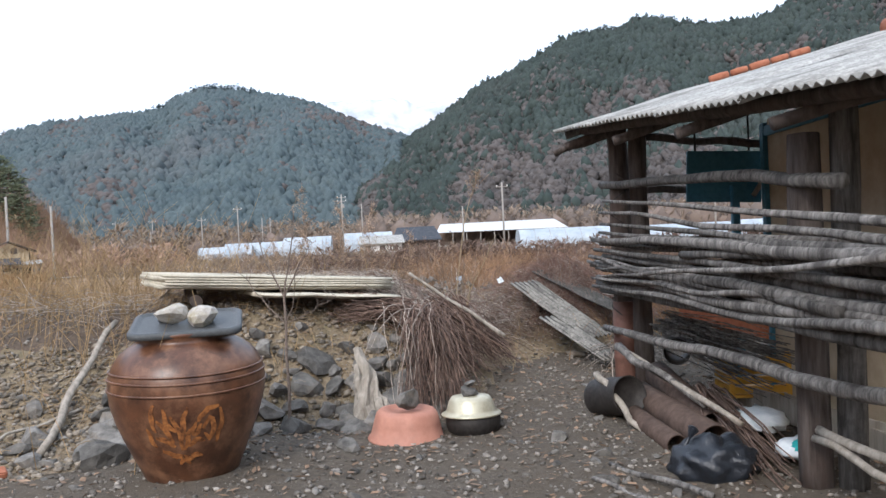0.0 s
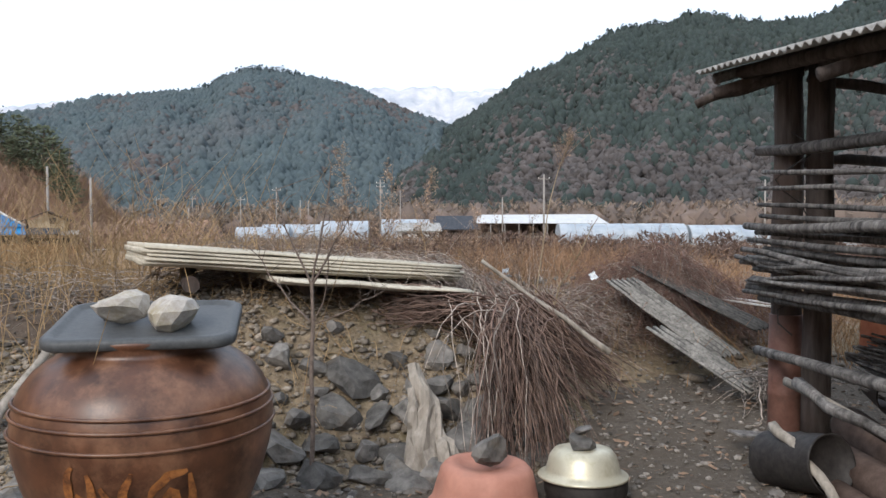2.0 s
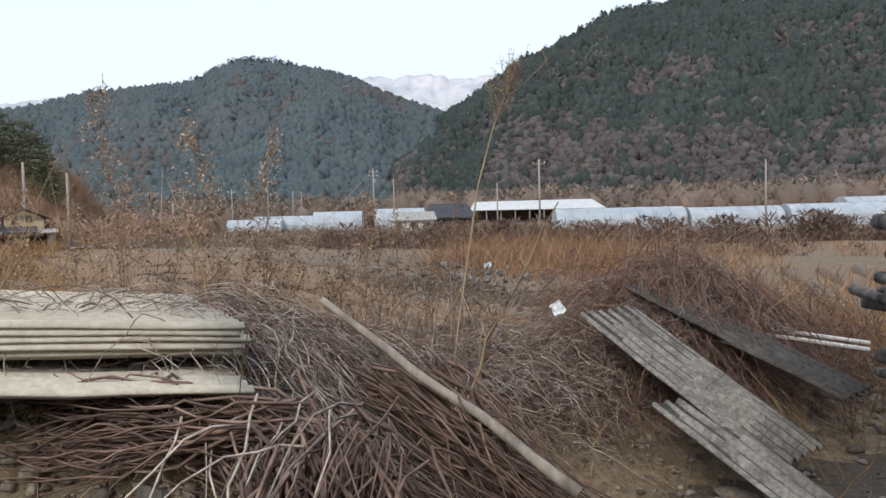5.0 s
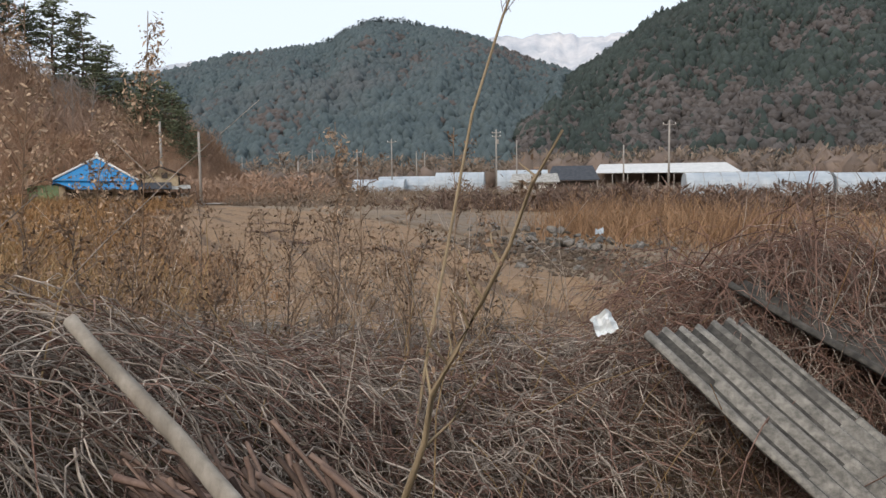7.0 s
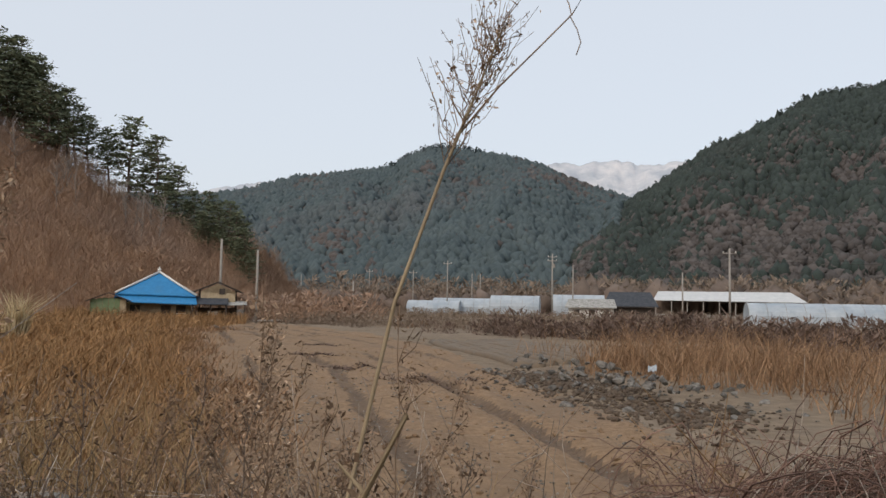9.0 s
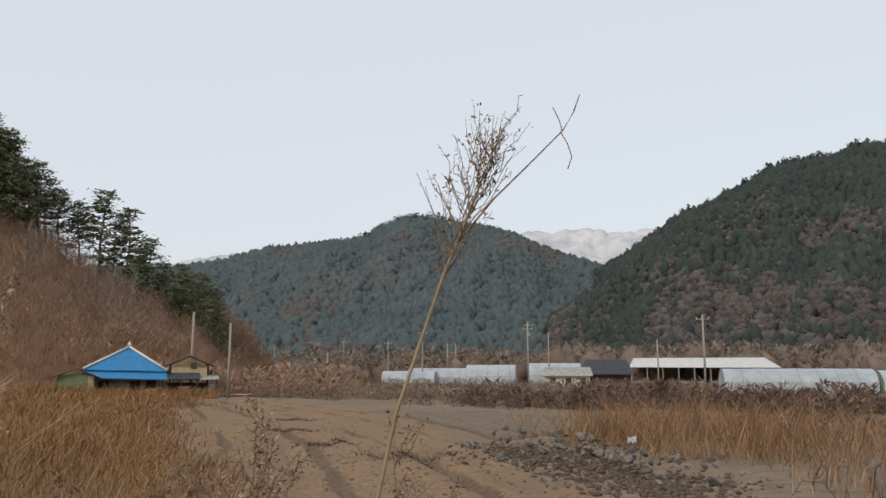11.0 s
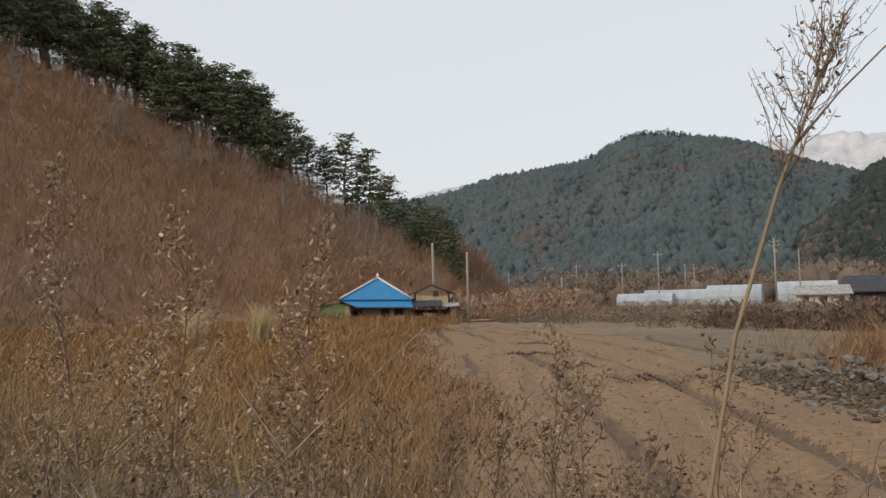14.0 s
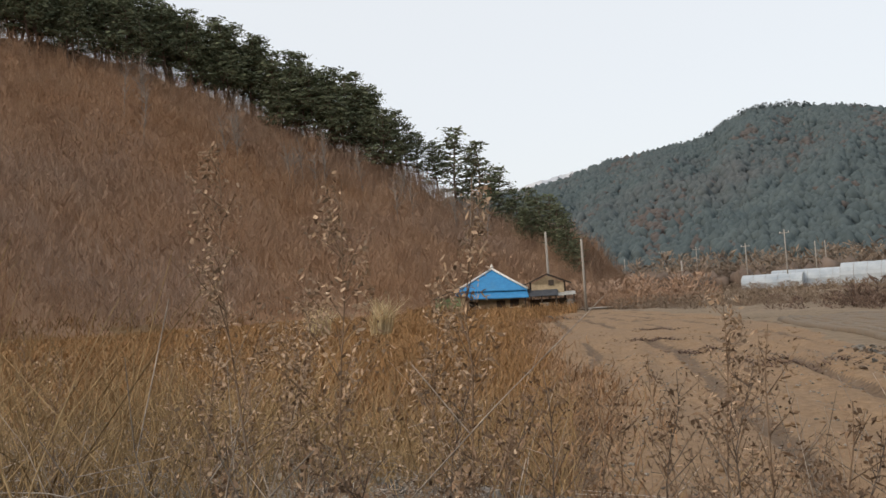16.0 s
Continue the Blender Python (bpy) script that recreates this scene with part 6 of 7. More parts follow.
bushes("valley_trees", "leafless reddish brown trees at the mountain's foot", np.stack([bx, by, height(bx, by) - 0.3], -1), 1.8 + 2.6 * rng.random(len(bx)) ** 2, 60, BROWNBUSH, category="trees", spiky=2.2)
n = 420
bx, by = -16 + 30 * rng.random(n), 33 + 30 * rng.random(n)
keep = (bx > lerp_table(by, FIELD_RIGHT) + 6.5) & (fbm(bx * 0.12, by * 0.12, 63) > 0.02)
bx, by = bx[keep], by[keep]
bushes("scrub_bushes", "low dark leafless scrub between the beds", np.stack([bx, by, height(bx, by) - 0.15], -1), 0.4 + 0.6 * rng.random(len(bx)) ** 2, 110, DARKBUSH)
n = 1500
a = np.radians(-42 + 72 * rng.random(n))
r = 178 + 34 * rng.random(n)
bx, by = -r * np.sin(a), r * np.cos(a)
sz = (1.3 + 1.5 * rng.random(n)) * np.where(np.degrees(a) < 6, 1.25, 0.8)
keep = (hill(bx, by) < 0.5) & (fbm(bx * 0.03, by * 0.03, 61) > -0.25)
bx, by, sz = bx[keep], by[keep], sz[keep]
p = np.stack([bx, by, height(bx, by) - 0.4], -1)
crowns("valley_tree_crowns", "rounded leafless brown trees massed at the mountain's foot", p, sz, sz * 2.3, FOOTTREE, 0.0)
v, f = tufted(p, sz * 1.15, sz * 2.7, 26, False, True, 0.7)
tagged(mesh_part("valley_tree_twigs", mesh_of("valley_tree_twigs", v, f), BROWNBUSH), "bare twigs over the brown trees at the mountain's foot", "trees", kind="stuff")
n = 160
bx, by = -58 + 30 * rng.random(n), 72 + 14 * rng.random(n)
bushes("shrubs", "bare shrubs behind the blue-roofed house", np.stack([bx, by, height(bx, by) - 0.3], -1), 0.9 + 0.9 * rng.random(n), 90, HILLBRUSH, spiky=2.0)


# ---- utility poles and wires ----
def utility_pole(x, y, top, label, arms=1, r=0.13, group="utility poles along the valley"):
    z = float(height(x, y))
    t = thing("utility_pole", label, "utility pole", Matrix.Translation((x, y, z - 0.2)), group)
    h = top - z + 0.2
    part("shaft", log_bm([(0, 0, 0), (0, 0, h * 0.5), (0, 0, h)], [r, r * 0.85, r * 0.7], 10, 0.0), POLEMAT, t, smooth=True)
    for k in range(arms):
        part("crossarm", box_bm(1.7, 0.1, 0.12, 0.01, (0, 0, h - 0.6 - 0.7 * k)), POLEMAT, t)
        for dx in (-0.75, 0.0, 0.75):
            part("insulator", lathe_bm([(0.05, 0), (0.07, 0.1), (0.04, 0.2)], 8), WHITEPAINT, t).location = (dx, 0, h - 0.54 - 0.7 * k)
    if arms > 1:
        part("transformer", lathe_bm([(0.2, 0), (0.22, 0.05), (0.22, 0.7), (0.2, 0.75)], 12), POLEMAT, t).location = (0.3, 0, h - 2.6)
    return t


def bearing(px, d, py):
    """A place by bearing in degrees, distance and height over the eye's level per metre."""
    return 0.5 - d * math.sin(radians(px)), 5.8 + d * math.cos(radians(px)), 1.37 + d * py


for a_, d, e, arms in ((15.4, 150, 0.047, 1), (17.9, 160, 0.0345, 1), (21.1, 190, 0.0345, 1), (22.2, 85, 0.019, 0), (23.4, 220, 0.033, 1), (6.3, 145, 0.0435, 0), (-1.3, 112, 0.0345, 0), (13.6, 170, 0.031, 0), (13.0, 175, 0.031, 0), (26.0, 230, 0.026, 0)):
    x, y, tp = bearing(a_, d, e)
    utility_pole(x, y, tp, "thin concrete utility pole among valley bushes", arms)
utility_pole(8.6, 111, 8.1, "tall concrete utility pole with a crossarm near the greenhouses", 1, 0.16)
utility_pole(-19.2, 150, 9.7, "tall concrete pole carrying a transformer", 2, 0.18)
utility_pole(-40.1, 72.0, 6.6, "plain pole behind the blue-roofed house", 0, 0.15)
utility_pole(-34.1, 68.2, 5.3, "weathered wooden pole beside the lane", 0, 0.14)
utility_pole(34.5, 99.0, 6.6, "concrete pole standing before the greenhouses", 0, 0.13)
utility_pole(47.0, 92.0, 7.2, "concrete pole standing before the greenhouses", 0, 0.13)
cable = thing("power_cable", "thin power cable strung between the valley poles", "cable")
for z0 in (7.6, 7.0):
    p = np.array([[[8.6 + (34.5 - 8.6) * s, 111 - 12 * s, z0 - (z0 - 6.3) * s - 0.8 * 4 * s * (1 - s)] for s in np.linspace(0, 1, 9)], [[-19.2 + 27.8 * s, 150 - 39 * s, z0 + 1.2 - 1.2 * s - 1.0 * 4 * s * (1 - s)] for s in np.linspace(0, 1, 9)]])
    v, f = tubes(p, np.full((2, 9), 0.02), 4)
    mesh_part("wire", mesh_of("wire", v, f), IRON, cable)


# ---- buildings ----
def slab(name, corners, thick, material, parent, label=""):
    """A flat plate from its corners, given its thickness downwards."""
    bm = bmesh.new()
    top = [bm.verts.new(c) for c in corners]
    low = [bm.verts.new(Vector(c) - Vector((0, 0, thick))) for c in corners]
    bm.faces.new(top)
    bm.faces.new(list(reversed(low)))
    for i in range(len(top)):
        j = (i + 1) % len(top)
        bm.faces.new((top[j], top[i], low[i], low[j]))
    bmesh.ops.recalc_face_normals(bm, faces=bm.faces)
    return part(name, bm, material, parent, label)


def placed(x, y, turn):
    return Matrix.Translation((x, y, 0)) @ Matrix.Rotation(radians(turn), 4, 'Z')


house = thing("farmhouse", "low farmhouse with a bright blue hipped sheet roof", "house", placed(-41.9, 64.9, 33) @ Matrix.Diagonal((0.9, 0.92, 1, 1)))
Z0 = float(height(-41.9, 64.9)) - 0.1
apex_f, apex_b = (0.0, 2.4, 3.15), (0.0, 5.5, 3.15)
cl, cr, bl, br = (-3.75, -0.2, 1.25), (3.6, -0.2, 1.1), (-3.75, 8.0, 1.25), (3.6, 8.0, 1.15)
slab("roof", [cl, cr, apex_f], 0.08, ROOFBLUE, house)
slab("roof", [cr, br, apex_b, apex_f], 0.08, ROOFBLUE, house)
slab("roof", [bl, cl, apex_f, apex_b], 0.08, ROOFBLUE, house)
slab("roof", [br, bl, apex_b], 0.08, ROOFBLUE, house)
slab("roof_skirt", [(-3.9, -0.95, 0.58), (3.7, -0.95, 0.40), (3.55, 0.1, 1.06), (-3.75, 0.1, 1.21)], 0.07, ROOFBLUE, house)
for a_, b_ in ((cl, apex_f), (cr, apex_f), (apex_f, apex_b), (cr, br)):
    part("ridge_cap", log_bm([Vector(a_) + Vector((0, -0.05, 0.08)), (Vector(a_) + Vector(b_)) / 2 + Vector((0, -0.05, 0.06)), Vector(b_) + Vector((0, -0.05, 0.08))], [0.10, 0.10, 0.10], 8, 0), WHITEPAINT, house, "white ridge cap", True)
part("finial", lathe_bm([(0.18, 0), (0.12, 0.12), (0.2, 0.25), (0.08, 0.4), (0.03, 0.55)], 12), WHITEPAINT, house, "white finial").location = (0, 2.4, 3.15)
part("wall", box_bm(6.4, 0.2, 2.0, 0.01, (-0.1, 0.4, Z0 + 1.0)), MUDWALL, house)
part("wall", box_bm(0.2, 7.0, 2.0, 0.01, (3.0, 4.0, Z0 + 1.0)), MUDWALL, house)
part("wall", box_bm(0.2, 7.0, 2.0, 0.01, (-3.2, 4.0, Z0 + 1.0)), MUDWALL, house)
part("door", box_bm(0.9, 0.08, 1.5, 0.01, (0.8, 0.26, Z0 + 0.75)), SHADEWALL, house)
for dx in (-2.0, 2.2):
    w = part("window", box_bm(0.9, 0.08, 0.7, 0.01, (dx, 0.26, Z0 + 1.2)), SHADEWALL, house)
    part("frame", box_bm(1.0, 0.06, 0.06, 0.005, (dx, 0.20, Z0 + 0.83)), WHITEPAINT, w)

gs = thing("green_shed", "small faded green board shed with a gable roof", "shed", placed(-43.2, 60.3, 38))
Z0 = float(height(-43.2, 60.3)) - 0.1
for k in range(6):
    part("board", box_bm(0.42, 0.05, 2.0 + 0.07 * (3 - abs(k - 2.5)), 0.01, (-1.1 + 0.44 * k, 0, Z0 + 1.0)), (GREENSHED, GREENSHED, GREENSHED, GREENSHED, GREENSHED, MUDWALL)[k], gs)
part("wall", box_bm(0.06, 2.4, 1.9, 0.01, (1.35, 1.25, Z0 + 0.95)), MUDWALL, gs)
part("wall", box_bm(0.06, 2.4, 1.9, 0.01, (-1.35, 1.25, Z0 + 0.95)), GREENSHED, gs)
slab("roof", [(-1.75, -0.35, Z0 + 1.85), (0, -0.35, Z0 + 2.55), (0, 2.8, Z0 + 2.55), (-1.75, 2.8, Z0 + 1.85)], 0.07, SHADEWALL, gs)
slab("roof", [(0, -0.35, Z0 + 2.55), (1.75, -0.35, Z0 + 1.85), (1.75, 2.8, Z0 + 1.85), (0, 2.8, Z0 + 2.55)], 0.07, SHADEWALL, gs)

s2 = thing("storage_shed", "cluttered plaster shed with a dark gable roof", "shed", placed(-38.2, 68.6, 32))
Z0 = float(height(-38.2, 68.6)) - 0.1
part("wall", box_bm(2.2, 0.15, 1.5, 0.02, (0.0, 0, 1.0)), MUDWALL, s2)
part("wall", box_bm(3.4, 0.12, 1.4, 0.02, (0.0, 0.1, Z0 + 0.7)), SHADEWALL, s2)
part("wall", box_bm(0.12, 3.0, 3.0, 0.02, (1.6, 1.6, Z0 + 1.5)), SHADEWALL, s2)
part("wall", box_bm(0.12, 3.0, 3.0, 0.02, (-1.6, 1.6, Z0 + 1.5)), SHADEWALL, s2)
part("window", box_bm(0.3, 0.08, 0.4, 0.01, (0.3, -0.06, 1.3)), SHADEWALL, s2)
slab("roof", [(-2.1, -0.5, 1.55), (0, -0.5, 2.45), (0, 3.4, 2.45), (-2.1, 3.4, 1.55)], 0.1, SHADEWALL, s2)
slab("roof", [(0, -0.5, 2.45), (2.2, -0.5, 1.5), (2.2, 3.4, 1.5), (0, 3.4, 2.45)], 0.1, SHADEWALL, s2)
slab("gable", [(-1.55, -0.53, 1.5), (1.6, -0.53, 1.45), (0, -0.53, 2.22)], 0.03, MUDWALL, s2)
part("window_board", box_bm(0.5, 0.04, 0.5, 0.01, (0.35, -0.56, 1.55)), SHADEWALL, s2)
part("wall", box_bm(3.0, 0.1, 0.9, 0.01, (0.0, -0.45, 1.05)), MUDWALL, s2)
slab("lean_to_roof", [(-2.4, -1.8, 0.45), (0.9, -1.8, 0.4), (0.9, -0.1, 1.1), (-2.4, -0.1, 1.1)], 0.06, DARKROOF, s2)
slab("lean_to_roof", [(0.6, -1.6, 0.35), (2.5, -1.6, 0.4), (2.5, -0.1, 0.7), (0.6, -0.1, 0.7)], 0.05, ROOFSLATE, s2)
for dx in (-2.1, -0.6, 0.7, 2.3):
    part("post", log_bm([(dx, -1.6, Z0), (dx, -1.6, 0.4)], [0.07, 0.06], 8, 0), SHADEWALL, s2)
part("sheeting", box_bm(0.8, 0.05, 1.0, 0.01, (-0.4, -1.4, Z0 + 0.6)), PALEWOOD, s2)
part("sheeting", box_bm(0.7, 0.05, 1.3, 0.01, (2.0, -1.5, Z0 + 0.65)), GREYWOOD, s2)


def greenhouse(x, y, length, w, tall, turn, label, group="plastic greenhouses in the valley"):
    """A film tunnel with hoops and closed ends."""
    z = float(height(x, y))
    t = thing("greenhouse", label, "greenhouse", Matrix.Translation((x, y, z - 0.1)) @ Matrix.Rotation(radians(turn), 4, 'Z'), group)
    bm = bmesh.new()
    ns, nl = 12, max(6, int(length))
    prof = []
    for i in range(ns + 1):
        a_ = math.pi * i / ns
        prof.append((-(w / 2) * math.cos(a_), tall * (0.30 + 0.70 * math.sin(a_)) if 0 < i < ns else 0.0))
    rows = [[bm.verts.new((length * (j / nl - 0.5), py, pz + 0.03 * noise.noise(Vector((j * 1.3, py, x))))) for py, pz in prof] for j in range(nl + 1)]
    for p0, p1 in zip(rows, rows[1:]):
        for i in range(ns):
            bm.faces.new((p0[i], p1[i], p1[i + 1], p0[i + 1]))
    bm.faces.new(rows[0])
    bm.faces.new(list(reversed(rows[-1])))
    bmesh.ops.recalc_face_normals(bm, faces=bm.faces)
    part("film", bm, FILM, t, smooth=False)
    for j in range(0, nl + 1, 2):
        hoop = np.array([[(length * (j / nl - 0.5), py * 1.012, pz * 1.012) for py, pz in prof]])
        v_, q_ = tubes(hoop, np.full((1, ns + 1), 0.025), 4)
        mesh_part("hoop", mesh_of("hoop", v_, q_), POLEMAT, t)
    part("base_rail", box_bm(length, 0.06, 0.12, 0.01, (0, -w / 2 - 0.02, 0.3)), POLEMAT, t)
    return t


greenhouse(18.4, 107, 16.6, 5.5, 2.9, 2, "long white film greenhouse tunnel")
greenhouse(33.0, 107, 11.8, 5.5, 2.7, 1, "long bluish film greenhouse tunnel")
greenhouse(46.0, 106, 13.5, 5.5, 2.8, 0, "long bluish film greenhouse tunnel")
greenhouse(58.0, 112, 18, 6.0, 3.6, 0, "larger blue-grey film greenhouse tunnel behind the others")
greenhouse(-42.0, 151, 10, 6, 2.7, 8, "white film greenhouse tunnel far across the fields")
greenhouse(-36.0, 155, 14, 6, 3.2, 8, "white film greenhouse tunnel far across the fields")
greenhouse(-26.0, 150, 9, 6, 3.8, 5, "white film greenhouse tunnel far across the fields")
greenhouse(-15.5, 160, 10, 6, 4.2, 5, "pale film greenhouse half hidden by bushes")

barn = thing("barn", "long open barn with a pale sheet roof", "barn", placed(0, 170, 0))
Z0 = float(height(12, 170)) - 0.1
slab("roof", [(-1.5, -2, 1.55), (26.8, -2, 1.45), (24.8, 5, 3.4), (-0.6, 5, 3.35)], 0.12, BARNROOF, barn)
slab("roof", [(24.8, 5, 3.4), (26.8, 12, 1.45), (-1.5, 12, 1.55), (-0.6, 5, 3.35)], 0.12, BARNROOF, barn)
slab("gable", [(24.9, 5, 3.25), (26.7, -1.6, 1.45), (26.7, 11.6, 1.45)], 0.05, SHADEWALL, barn)
for k in range(10):
    part("post", box_bm(0.18, 0.18, 1.5 - Z0, 0.01, (-1.0 + 3.0 * k, -1.7, (1.5 + Z0) / 2)), POLEMAT, barn)
part("wall", box_bm(27, 0.2, 2.8, 0.02, (12.5, 10.5, Z0 + 1.4)), SHADEWALL, barn)
part("low_wall", box_bm(27, 0.2, 0.8, 0.02, (12.5, -1.4, Z0 + 0.4)), POLEMAT, barn)
dk = thing("dark_roofed_house", "low house with a dark tiled gable roof", "house", placed(-4.7, 140, 2))
Z0 = float(height(-4.7, 140)) - 0.1
slab("roof", [(-4.6, -1, 0.4), (4.4, -1, 0.4), (3.2, 3, 2.75), (-3.6, 3, 2.75)], 0.15, DARKROOF, dk)
slab("roof", [(-4.6, 7, 0.4), (-3.6, 3, 2.75), (3.2, 3, 2.75), (4.4, 7, 0.4)], 0.15, DARKROOF, dk)
part("wall", box_bm(7.6, 6, 2.0, 0.02, (0, 3, Z0 + 1.0)), SHADEWALL, dk)
wh = thing("small_house", "small white-walled house with a grey roof", "house", placed(-10.5, 131, 3))
Z0 = float(height(-10.5, 131)) - 0.1
part("wall", box_bm(7, 4, 1.9, 0.02, (0, 2, Z0 + 0.95)), WHITEPAINT, wh)
slab("roof", [(-4, -0.7, Z0 + 1.9), (4, -0.7, Z0 + 1.9), (3.6, 2, Z0 + 3.2), (-3.6, 2, Z0 + 3.2)], 0.12, ROOFSLATE, wh)
slab("roof", [(-4, 4.7, Z0 + 1.9), (-3.6, 2, Z0 + 3.2), (3.6, 2, Z0 + 3.2), (4, 4.7, Z0 + 1.9)], 0.12, ROOFSLATE, wh)
for dx in (-2.2, 0.2, 2.4):
    part("window", box_bm(0.9, 0.08, 0.8, 0.01, (dx, -0.03, Z0 + 1.1)), SHADEWALL, wh)

# lane beyond the field, mulched beds
lane = bmesh.new()
prev = None
for s in np.linspace(0, 1, 12):
    x, y = -36.5 + 13 * s, 72 + 20 * s
    z = float(height(x, y)) + 0.14
    pair = (lane.verts.new((x - 1.0, y + 0.8, z)), lane.verts.new((x + 1.0, y - 0.8, z)))
    if prev:
        lane.faces.new((prev[0], prev[1], pair[1], pair[0]))
    prev = pair
tagged(part("road", lane, surface("concrete_lane", (0.42, 0.38, 0.33), (0.52, 0.48, 0.42), 3, 0.9, 0.2)), "pale concrete lane leading past the house", "road", kind="structure")
for k in range(12):
    s = k / 11
    a_, b_ = Vector((-9.6 + 2.2 * s, 40.5 + 5.5 * s, 0)), Vector((-3.2 + 3.4 * s, 28.5 + 7.5 * s, 0))
    t = thing("mulched_bed", "low vegetable bed under grey mulch film", "vegetable bed", None, "mulched beds beside the field")
    pts = []
    for i in range(14):
        p = a_.lerp(b_, i / 13)
        p.z = float(height(p.x, p.y)) - 0.02
        pts.append(p)
    part("film", log_bm(pts, [0.19 + 0.02 * math.sin(i * 2.1 + k) for i in range(14)], 8, 0.15, k), MULCH, t, smooth=True)
for k in range(9):
    a_, b_ = Vector((3.2 + 0.75 * k, 14.5 + 0.2 * k, 0)), Vector((5.2 + 1.0 * k, 24 + 0.2 * k, 0))
    t = thing("mulched_bed", "low vegetable bed under grey mulch film", "vegetable bed", None, "mulched beds beside the rubble")
    pts = []
    for i in range(12):
        p = a_.lerp(b_, i / 11)
        p.z = float(height(p.x, p.y)) - 0.02
        pts.append(p)
    part("film", log_bm(pts, [0.20] * 12, 8, 0.2, 40 + k), MULCH, t, smooth=True)
for k, (x, y, sx, sy) in enumerate([(-4.2, 22.3, 1.1, 0.24), (-7.6, 25.6, 0.8, 0.2), (-10.4, 29.5, 0.9, 0.2), (-13.5, 37.0, 1.0, 0.25)]):
    n = 260
    gx_, gy_ = x + sx * 0.5 * rng.standard_normal(n), y + sy * rng.standard_normal(n)
    blades("straw_patch", "dark flattened patch of rotting straw on the field", gx_, gy_, 0.10 * np.ones(n), 0.02 * np.ones(n), DARKBUSH, 230 + k, 1.6, "straw")


# ---- stones ----
def pebbles(name, label, px, py, size, material, seed, sink=0.3):
    g = np.random.default_rng(seed)
    n_ = len(px)
    v_ = ICO_V[None] * (1 + 0.28 * g.standard_normal((n_, len(ICO_V), 1)))
    v_ = v_ * (size[:, None] * np.array([1.0, 0.8, 0.55]))[:, None] * (0.75 + 0.5 * g.random((n_, 1, 3)))
    a_ = g.random(n_) * 6.283
    c_, s_ = np.cos(a_)[:, None], np.sin(a_)[:, None]
    x_, y_ = v_[..., 0] * c_ - v_[..., 1] * s_, v_[..., 0] * s_ + v_[..., 1] * c_
    v_ = np.stack([x_, y_, v_[..., 2]], -1) + np.stack([px, py, height(px, py) + size * sink], -1)[:, None]
    f_ = ICO_F[None] + (np.arange(n_) * len(ICO_V))[:, None, None]
    return tagged(mesh_part(name, mesh_of(name, v_.reshape(-1, 3), f_.reshape(-1, 3)), material), label, "pebbles", kind="stuff")


g = np.random.default_rng(301)
n = 15000
pebbles("gravel", "loose grey-brown gravel over the yard", -3.6 + 5.8 * g.random(n), 2.6 + 4.6 * g.random(n), 0.003 + 0.019 * g.random(n) ** 3.4, PEBBLE, 302)
n = 24000
px, py = -4.2 + 4.6 * g.random(n), 3.6 + 2.4 * g.random(n)
ok = (foot_distance(px, py) > 0.0) & (foot_distance(px, py) < 1.3)
pebbles("bank_stones", "small stones and clods in the earth bank", px[ok], py[ok], 0.004 + 0.026 * g.random(ok.sum()) ** 3.2, EDGESTONE, 303)
n = 4200
px, py = -3.5 + 6.0 * g.random(n), 8.35 + 0.45 * g.standard_normal(n)
pebbles("edge_rubble", "pale rubble along the mound's far edge", px, py, 0.012 + 0.065 * g.random(n) ** 3, EDGESTONE, 304)
n = 2400
t_ = g.random(n)
px, py = -3.0 + 4.6 * t_ + 0.5 * g.standard_normal(n), 25.5 - 7.0 * t_ + 1.1 * g.standard_normal(n)
pebbles("rubble_spread", "grey rubble scattered at the field's edge", px, py, 0.02 + 0.06 * g.random(n) ** 2.5, LITTER, 305)
n = 5000
px, py = -9 + 12 * g.random(n), 9.8 + 16 * g.random(n) ** 1.4
row = 0.94 * px + 0.34 * py
shift = np.where(g.random(n) < 0.75, np.round(row / 0.7) * 0.7 + 0.09 * g.standard_normal(n) - row, 0.0)
px, py = px + 0.94 * shift, py + 0.34 * shift
ok = (px > lerp_table(py, FIELD_LEFT)) & (px < lerp_table(py, FIELD_RIGHT))
pebbles("field_stones", "small pale stones scattered over the tilled field", px[ok], py[ok], 0.006 + 0.022 * g.random(ok.sum()) ** 2, PEBBLE, 306)

wall = thing("stone_wall", "dry-laid wall of grey fieldstones holding the bank", "stone wall", kind="structure")
prnd = random.Random(5)


def wall_stone(x, y, size, k, sink=0.2, parent=None):
    ob = new("stone", ROCKS[k % 10])
    z = float(height(x, y))
    ob.matrix_world = Matrix.Translation((x, y, z + size * sink)) @ Euler((prnd.uniform(-0.4, 0.4), prnd.uniform(-0.4, 0.4), prnd.uniform(0, 6.28))).to_matrix().to_4x4() @ Matrix.Diagonal((size * prnd.uniform(0.95, 1.45), size * prnd.uniform(0.75, 1.0), size * prnd.uniform(0.5, 0.85), 1))
    ob.parent = parent
    return ob


